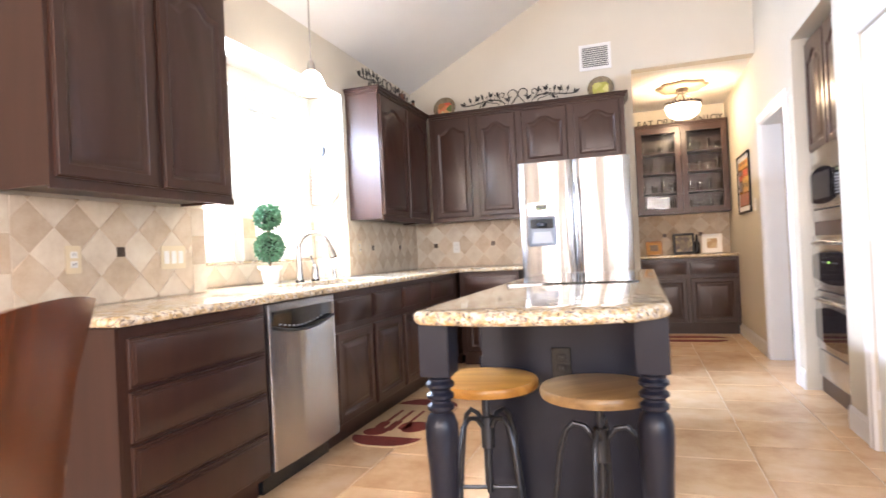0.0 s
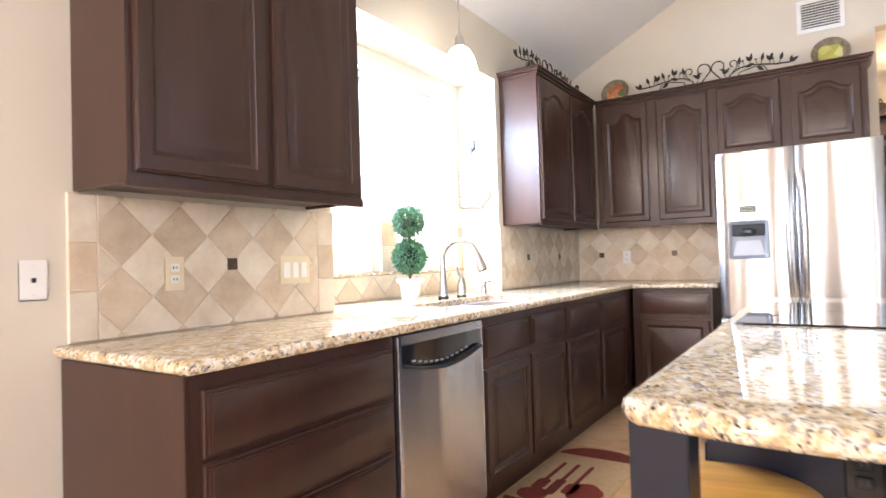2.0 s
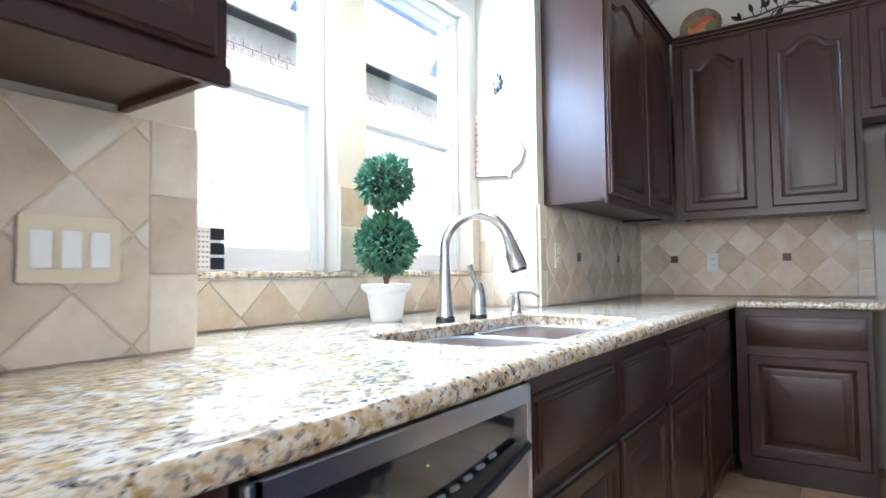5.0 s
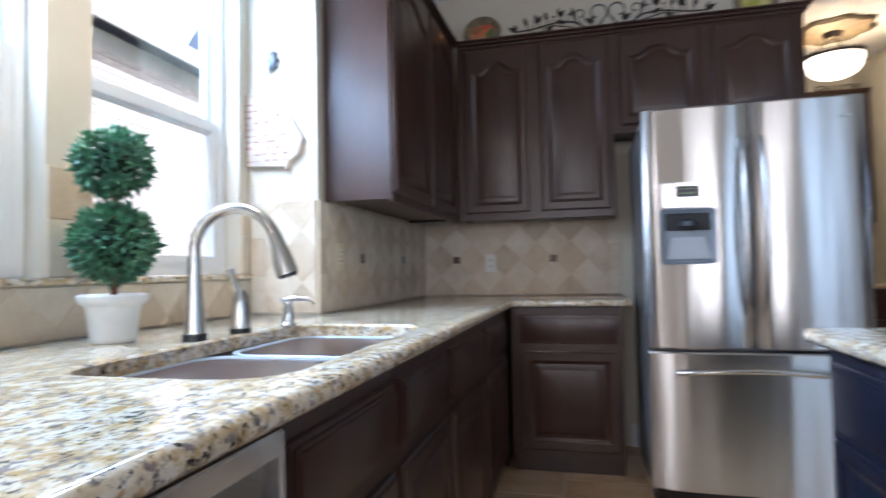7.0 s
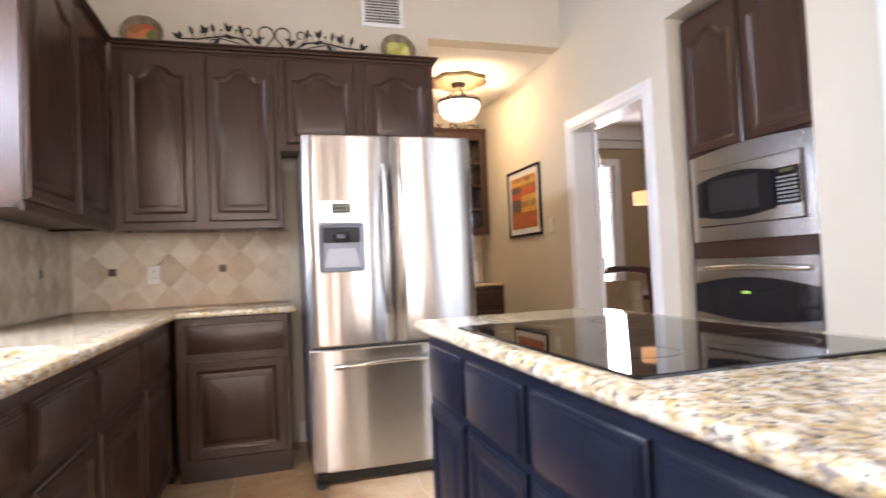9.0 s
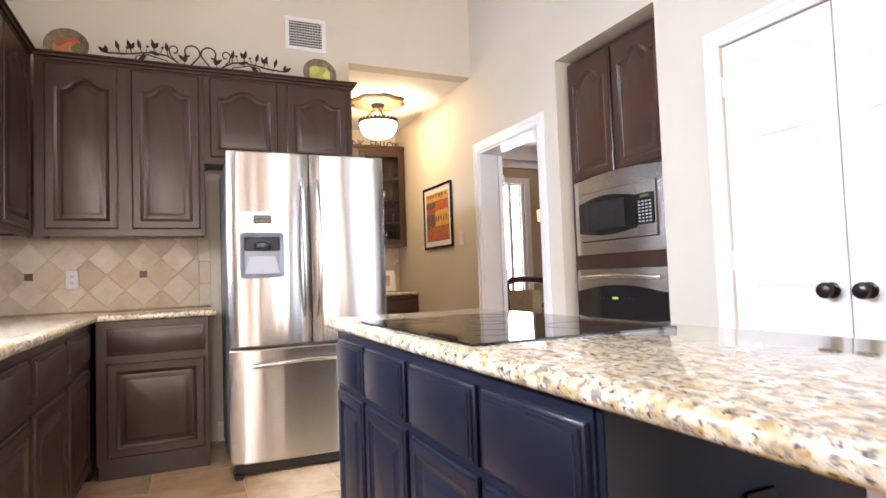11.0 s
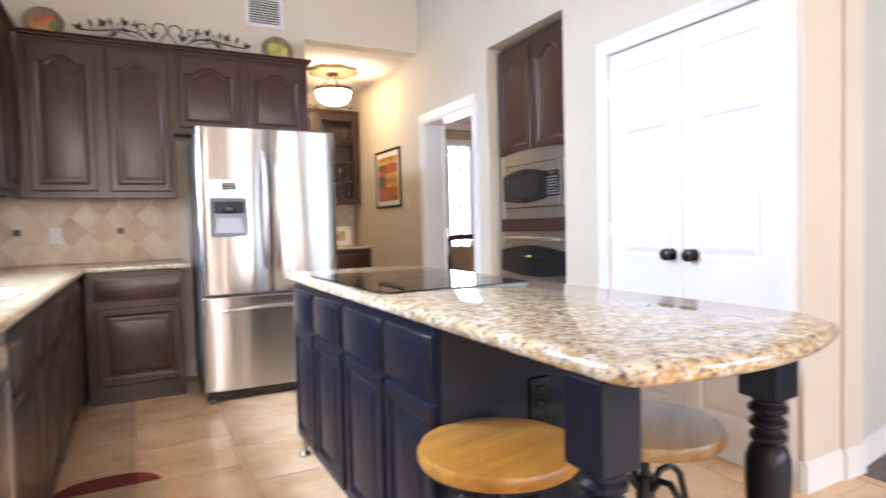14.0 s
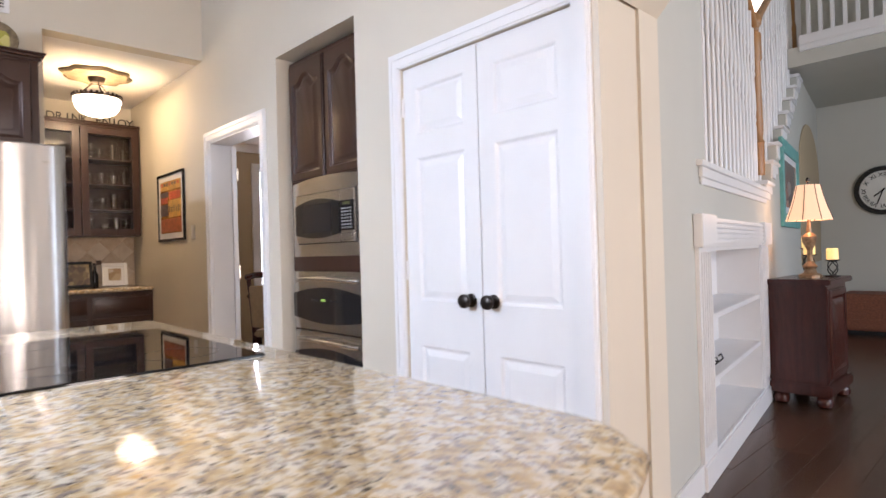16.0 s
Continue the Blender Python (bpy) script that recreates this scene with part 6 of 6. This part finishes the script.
part("bottom_panel", boxes((0.82, 2.28, 0.0, 0.28, 0.10, 0.13)), TRIM, bk)
part("top_panel", boxes((0.82, 2.28, 0.0, 0.28, 1.13, 1.15)), TRIM, bk)
for z in (0.47, 0.80):
    part("shelf", boxes((0.82, 2.28, 0.005, 0.28, z - 0.03, z), bevel=0.003), TRIM, bk)
for x0, x1 in ((0.55, 0.80), (2.30, 2.55)):
    part("pilaster", boxes((x0, x1, -0.02, -0.001, 0.13, 1.15)), TRIM, bk)
    for k in range(5):
        part("flute", boxes((x0 + 0.03 + k * 0.042, x0 + 0.052 + k * 0.042, -0.026, -0.019, 0.2, 1.13), bevel=0.003), TRIM, bk)
    part("corner_block", boxes((x0 - 0.02, x1 + 0.02, -0.045, -0.001, 1.15, 1.31), bevel=0.004), TRIM, bk)
part("lintel", boxes((0.82, 2.28, -0.02, -0.001, 1.151, 1.30)), TRIM, bk)
for k in range(5):
    part("reed", boxes((0.82, 2.28, -0.034, -0.019, 1.165 + k * 0.027, 1.185 + k * 0.027), bevel=0.005), TRIM, bk)
part("plinth", boxes((0.0, 2.60, -0.016, -0.001, 0, 0.13), (0.55, 2.55, -0.03, -0.016, 0, 0.12), bevel=0.002), TRIM, bk)
skirting(on_shelf_wall(2.60), 4.6)
lt = thing("lantern", on_shelf_wall(1.02, 0.10, 0.80), "small dark blue lantern ornament on the shelf", "ornament")
part("base", boxes((-0.07, 0.07, -0.05, 0.05, 0, 0.02), bevel=0.003), GUN, lt)
bm = bmesh.new()
loft(bm, [[(s * a, s2 * a, z) for s, s2 in ((-1, -1), (1, -1), (1, 1), (-1, 1))] for a, z in ((0.045, 0.02), (0.04, 0.10), (0.03, 0.16), (0.048, 0.165), (0.012, 0.24))])
part("body", bm, plain("blue_painted_tin", (0.03, 0.05, 0.09), 0.4, 0.3, vary=0.3), lt)
part("finial", lathe(bmesh.new(), [(0.006, 0.238), (0.018, 0.25), (0.018, 0.265), (0.006, 0.28)], 12), GUN, lt)
es = thing("plate_easel", on_shelf_wall(1.25, 0.12, 0.47), "cream tile propped on a black iron easel", "ornament")
part("tile", boxes((-0.12, 0.12, -0.006, 0.006, 0.02, 0.24), bevel=0.003), POTWHITE, es, "cream tile").rotation_euler = (radians(-14), 0, 0)
for s in (-1, 1):
    part("easel_foot", tube(bmesh.new(), [(s * 0.06, 0.04, 0.006), (s * 0.06, -0.05, 0.01), (s * 0.06, -0.07, 0.03), (s * 0.06, -0.06, 0.055), (s * 0.06, -0.045, 0.04)], 0.005, 8), IRON, es)

st = thing("staircase", LW, "white staircase with turned balusters and oak rails", "staircase")
part("ledge_trim", boxes((0.62, 2.68, -0.03, 0.16, LED, LED + 0.03), (0.66, 2.64, -0.02, -0.001, LED - 0.05, LED), (0.68, 2.62, -0.012, -0.001, LED - 0.085, LED - 0.05), bevel=0.003), TRIM, st, "white moulded ledge")
BAL = [(0.016, 0.0), (0.016, 0.36), (0.011, 0.38), (0.018, 0.40), (0.012, 0.42), (0.019, 0.47), (0.016, 0.56), (0.010, 0.68), (0.018, 0.70), (0.012, 0.72), (0.016, 0.74), (0.016, 1.0)]


def baluster(x, y, z0, z1):
    bm = bmesh.new()
    lathe(bm, [(r, z0 + h * (z1 - z0)) for r, h in BAL], 10, (x, y, 0))
    return bm


for k in range(15):
    x = 0.86 + k * 0.125
    part("baluster", baluster(x, 0.07, LED + 0.03, 2.90 + (2.75 - x) * 0.45), TRIM, st)
part("hand_rail", tube(bmesh.new(), [(0.6, 0.07, 3.86), (2.80, 0.07, 2.88)], 0.032, 12), OAK, st, "oak hand rail")
newel = [(0.045, 1.70), (0.045, 1.95), (0.05, 1.96), (0.036, 1.99), (0.042, 2.05), (0.034, 2.6), (0.046, 2.62), (0.046, 2.82), (0.03, 2.84), (0.03, 2.87), (0.05, 2.90), (0.055, 2.94), (0.03, 2.99), (0.01, 3.0)]
part("newel_post", lathe(bmesh.new(), newel, 16, (2.84, 0.07, 0)), OAK, st, "turned oak newel post")
for k, (x, z) in enumerate(steps):
    part("tread", boxes((x - 0.03, x + 0.335, -0.03, 1.1, z, z + 0.03), bevel=0.006), TRIM, st, "white tread end")
    part("scroll_bracket", boxes((x + 0.02, x + 0.20, -0.012, -0.001, z - 0.11, z), (x + 0.20, x + 0.31, -0.012, -0.001, z - 0.06, z)), TRIM, st)
    for q in (0.05, 0.20):
        part("baluster", baluster(x + 0.05 + q, 0.07, z + 0.03, 2.92 + (x + q - 2.8) * 0.60), TRIM, st)
part("hand_rail", tube(bmesh.new(), [(2.86, 0.07, 2.92), (6.2, 0.07, 2.92 + 3.34 * 0.60)], 0.032, 12), OAK, st, "oak hand rail")
part("upper_newel", lathe(bmesh.new(), [(0.045, 3.3), (0.045, 3.6), (0.036, 3.65), (0.036, 4.3), (0.05, 4.35), (0.02, 4.45)], 16, (5.3, 0.07, 0)), OAK, st, "turned oak newel post")

TEAL = plain("teal_painted_wood", (0.12, 0.36, 0.34), 0.5, vary=0.2, scale=20, relief=0.2)
ART4 = art("portrait_print", [(0.0, (0.65, 0.62, 0.55)), (0.5, (0.10, 0.09, 0.09)), (0.7, (0.45, 0.14, 0.10)), (0.9, (0.5, 0.4, 0.3))], 6, (1, 1, 1))
framed(on_shelf_wall(4.0, 0.0, 1.30), 1.2, 0.78, 0.12, TEAL, 0.06, ART4, "teal-framed print on the stair wall", 0.03)
ar = tagged(thing("trim_arch", on_shelf_wall(6.0)), "arched niche in the pale wall", "niche", kind="structure")
bm = bmesh.new()
o = [(-1.15, 0.9), (1.15, 0.9)] + [(1.15 * math.cos(radians(a)), 1.95 + 0.62 * math.sin(radians(a))) for a in range(0, 181, 12)]
loft(bm, [[(x, -0.010, z) for x, z in o], [(x, -0.002, z) for x, z in o]])
part("niche_back", bm, TANWALL, ar)

# chest, lamp, candles
ch = thing("chest", pose(6.13, 1.24, 0), "dark mahogany side chest on bun feet", "chest")
part("body", boxes((0.02, 0.60, -0.36, 0, 0.17, 0.86), bevel=0.006), MAHOGANY, ch)
part("base_moulding", boxes((0, 0.62, -0.39, 0, 0.085, 0.17), bevel=0.012), MAHOGANY, ch)
part("top", boxes((-0.015, 0.635, -0.40, 0, 0.86, 0.90), bevel=0.008), MAHOGANY, ch)
part("corner_pilaster", boxes((0.005, 0.06, -0.375, -0.32, 0.17, 0.86), bevel=0.012), MAHOGANY, ch)
for x in (0.07, 0.55):
    for y in (-0.33, -0.06):
        part("bun_foot", lathe(bmesh.new(), [(0.03, 0), (0.052, 0.015), (0.056, 0.045), (0.045, 0.075), (0.03, 0.086)], 16, (x, y, 0)), MAHOGANY, ch)
front("door", panel_door(0.46, 0.62, 0.0, 0.016), (0.09, -0.361, 0.20), MAHOGANY, ch)
tl = thing("table_lamp", pose(6.42, 1.03, 0.90), "lit peach fabric lamp on a turned gold base", "lamp")
part("base", lathe(bmesh.new(), [(0.075, 0), (0.075, 0.02), (0.045, 0.035), (0.035, 0.06), (0.05, 0.08), (0.02, 0.12), (0.018, 0.20), (0.045, 0.26), (0.05, 0.30), (0.02, 0.33), (0.012, 0.40), (0.012, 0.45)], 24), plain("antique_gold", (0.30, 0.19, 0.11), 0.3, 0.5, vary=0.4, scale=40), tl)
bm = bmesh.new()
loft(bm, [[(r * (1 + 0.03 * math.cos(8 * a)) * math.cos(a), r * (1 + 0.03 * math.cos(8 * a)) * math.sin(a), z) for a in [2 * math.pi * i / 64 for i in range(64)]] for r, z in ((0.150, 0.42), (0.122, 0.50), (0.098, 0.58), (0.076, 0.68))], False, False)
part("shade", bm, SHADEGLOW, tl, "glowing pleated peach shade").visible_shadow = False
for k in range(8):
    a = 2 * math.pi * k / 8
    part("shade_rib", tube(bmesh.new(), [(0.154 * math.cos(a), 0.154 * math.sin(a), 0.42), (0.126 * math.cos(a), 0.126 * math.sin(a), 0.50), (0.101 * math.cos(a), 0.101 * math.sin(a), 0.58), (0.079 * math.cos(a), 0.079 * math.sin(a), 0.68)], 0.003, 6), CHAIRWOOD, tl, "dark shade seam")
part("finial", lathe(bmesh.new(), [(0.006, 0.66), (0.006, 0.70), (0.014, 0.71), (0.014, 0.725), (0.004, 0.735)], 12), BRONZE, tl)


def candle(m, h, label):
    ob = thing("candle_holder", m, label, "candle", "pillar candles on the chest")
    part("foot", lathe(bmesh.new(), [(0.05, 0), (0.05, 0.008), (0.012, 0.014)], 20), IRON, ob)
    for k in range(4):
        a = math.pi / 2 * k
        part("scroll_wire", tube(bmesh.new(), [(0.01 * math.cos(a + q * 1.5), 0.01 * math.sin(a + q * 1.5), 0.012 + h * q) if q in (0, 1) else ((0.01 + 0.03 * math.sin(math.pi * q)) * math.cos(a + q * 2), (0.01 + 0.03 * math.sin(math.pi * q)) * math.sin(a + q * 2), 0.012 + h * q) for q in (0, 0.2, 0.4, 0.6, 0.8, 1)], 0.004, 6), IRON, ob)
    part("dish", lathe(bmesh.new(), [(0.02, h), (0.05, h + 0.012), (0.05, h + 0.016)], 20), IRON, ob)
    part("candle", lathe(bmesh.new(), [(0.038, h + 0.016), (0.038, h + 0.095), (0.03, h + 0.10)], 24), CANDLE, ob, "cream pillar candle")
    return ob


candle(pose(6.53, 1.06, 0.90), 0.15, "cream pillar candle on a black wire holder")
candle(pose(6.56, 0.92, 0.90), 0.11, "cream pillar candle on a short black wire holder")
candle(pose(6.64, 1.10, 0.90), 0.20, "cream pillar candle on a tall black wire holder")

ck2 = thing("wall_clock", pose(10.79, 1.27, 1.80, 0, 0, -90), "round black wall clock with roman numerals", "clock")
FACE = plain("clock_face_paper", (0.66, 0.66, 0.62), 0.5, vary=0.05, scale=10)
rim = part("rim", lathe(bmesh.new(), [(0.30, 0), (0.315, 0.02), (0.30, 0.045), (0.26, 0.045), (0.25, 0.03)], 48), BLACK, ck2)
rim.matrix_local = pose(0, 0, 0, 90, 0, 0)
f = part("face", lathe(bmesh.new(), [(0.255, 0.02), (0.255, 0.031), (0.25, 0.032)], 48), FACE, ck2, "pale dial")
f.matrix_local = pose(0, 0, 0, 90, 0, 0)
for i, txt in enumerate(("XII", "I", "II", "III", "IIII", "V", "VI", "VII", "VIII", "IX", "X", "XI")):
    a = radians(90 - 30 * i)
    cu = bpy.data.curves.new("numeral", "FONT")
    cu.body, cu.size, cu.extrude, cu.align_x, cu.align_y = txt, 0.075, 0.001, "CENTER", "CENTER"
    cu.materials.append(BLACK)
    ob = new("numeral", cu)
    ob.parent = ck2
    ob.matrix_local = pose(0.20 * math.cos(a), -0.034, 0.20 * math.sin(a), 90, 0, 0) @ pose(0, 0, 0, 0, 0, -30 * i)
for a, ln, w in ((200, 0.19, 0.006), (232, 0.12, 0.009)):
    d = part("clock_pointer", boxes((-w, w, -0.004, -0.001, -0.03, ln)), BLACK, ck2)
    d.matrix_local = pose(0, -0.034, 0, 0, a, 0)
bn = thing("storage_bench", pose(10.1, 0.75, 0), "low rough brown woven storage bench", "bench")
part("body", boxes((0, 0.6, -1.2, 0.9, 0.05, 0.50), bevel=0.02), ROUGHWOOD, bn)
part("plinth", boxes((0.04, 0.56, -1.15, 0.85, 0.0, 0.05)), BLACK, bn)
for k in range(6):
    part("woven_band", boxes((-0.012, 0.0, -1.18, 0.88, 0.075 + k * 0.07, 0.125 + k * 0.07), bevel=0.005), ROUGHWOOD, bn)

# ---- breakfast chair ----
bc = thing("breakfast_stool", pose(1.52, -1.225, 0, 0, 0, -51), "counter stool with a curved cherry-wood back and steel legs", "chair")
SB = bmesh.new()
rings = []
for i in range(13):
    u = -1 + 2 * i / 12
    x = 0.245 * u
    yb = 0.272 - 0.012 * u * u
    top = 1.046 - 0.012 * u * u
    bot = 0.775 + 0.15 * u ** 4
    rings.append([(x, yb, bot), (x, yb - 0.022, bot + 0.004), (x, yb - 0.008, (top + bot) / 2), (x, yb + 0.010, top - 0.004), (x, yb + 0.034, top), (x, yb + 0.014, (top + bot) / 2)])
part("backrest", loft(SB, rings), CHAIRWOOD, bc, "curved cherry-wood backrest")
part("seat", loft(bmesh.new(), [[(x, y, z) for x, y in round_rect(-0.21 + d, 0.21 - d, -0.20 + d, 0.21 - d, 0.07)] for d, z in ((0.01, 0.585), (0.0, 0.595), (0.0, 0.615), (0.012, 0.625))]), CHAIRWOOD, bc)
for x in (-0.17, 0.17):
    part("back_strut", tube(bmesh.new(), [(x, 0.19, 0.58), (x, 0.23, 0.70), (x, 0.262, 0.86)], 0.012, 10), NICKEL, bc, "steel back strut")
    part("front_leg", tube(bmesh.new(), [(x, -0.17, 0.585), (x * 1.15, -0.21, 0)], 0.013, 10), NICKEL, bc, "steel leg")
    part("back_leg", tube(bmesh.new(), [(x, 0.18, 0.585), (x * 1.15, 0.25, 0)], 0.013, 10), NICKEL, bc, "steel leg")
part("foot_rail", tube(bmesh.new(), [(-0.187, -0.197, 0.2), (0.187, -0.197, 0.2)], 0.010, 10), NICKEL, bc)

# ---- floor pieces ----
T = 0.455
tile_me = None
FX0, FY0 = 1.365 - 3 * T, 3.29 - 16 * T
flo = bpy.data.objects["floor"]
bm = bmesh.new()
g = 0.0028
loft(bm, [[(x, y, z) for x, y in inset([(0, 0), (T, 0), (T, T), (0, T)], d)] for d, z in ((g, -0.006), (g, -0.0012), (g + 0.003, 0.0))], False, True)
tile_me = mesh_of("floor_tile", bm, TILE_FLOOR, None)
cuts = {}
for i in range(9):
    for jj in range(-1, 24):
        x, y = FX0 + i * T, FY0 + jj * T + (T / 2 if i % 2 else 0)
        x1, y1 = min(x + T, 3.70), min(y + T, 6.30)
        if x1 - x < 0.05 or y1 - y < 0.05:
            continue
        if x1 < x + T - 1e-4 or y1 < y + T - 1e-4:
            key = (round(x1 - x, 3), round(y1 - y, 3))
            if key not in cuts:
                bm = bmesh.new()
                loft(bm, [[(a, b, z) for a, b in inset([(0, 0), (key[0], 0), key, (0, key[1])], d)] for d, z in ((g, -0.006), (g, -0.0012), (g + 0.003, 0.0))], False, True)
                cuts[key] = mesh_of("floor_tile", bm, TILE_FLOOR, None)
            t = new("floor_tile", cuts[key])
        else:
            t = new("floor_tile", tile_me)
        t.parent = flo
        t.location = (x, y, random.uniform(-0.0004, 0.0004))
rnd = random.Random(21)
bm = bmesh.new()
PW, PL = 0.127, 1.2
loft(bm, [[(x, y, z) for x, y in inset([(0, 0), (PL, 0), (PL, PW), (0, PW)], d)] for d, z in ((0.0006, -0.008), (0.0006, -0.001), (0.0026, 0.0))], False, True)
plank_me = mesh_of("floor_plank", bm, PLANK, None)
for r in range(24):
    off = rnd.uniform(0, PL)
    for k in range(7):
        x, y = 3.70 + k * PL, 1.60 - (r + 1) * PW
        if k == 0:
            continue
        t = new("floor_plank", plank_me)
        t.parent = flo
        t.location = (x - off, y, 0)
bm = bmesh.new()
for r in range(24):
    box(bm, 3.703, 4.95, 1.60 - (r + 1) * PW + 0.001, 1.60 - r * PW - 0.001, -0.0075, -0.0022)
for r in range(20):
    box(bm, 3.703, 10.8, 1.60 - (r + 25) * PW + 0.001, 1.60 - (r + 24) * PW - 0.001, -0.0075, -0.0022)
for r in range(30):
    box(bm, 3.46, 7.0, 3.3 + r * PW + 0.001, 3.3 + (r + 1) * PW - 0.001, -0.0055, -0.0005) if 3.3 + (r + 1) * PW < 6.95 else None
box(bm, 9.5, 10.8, -1.4, 2.4, -0.0075, -0.003)
tagged(part("far_planks", bm, PLANK, flo, "dark wood boards", None), kind="stuff")
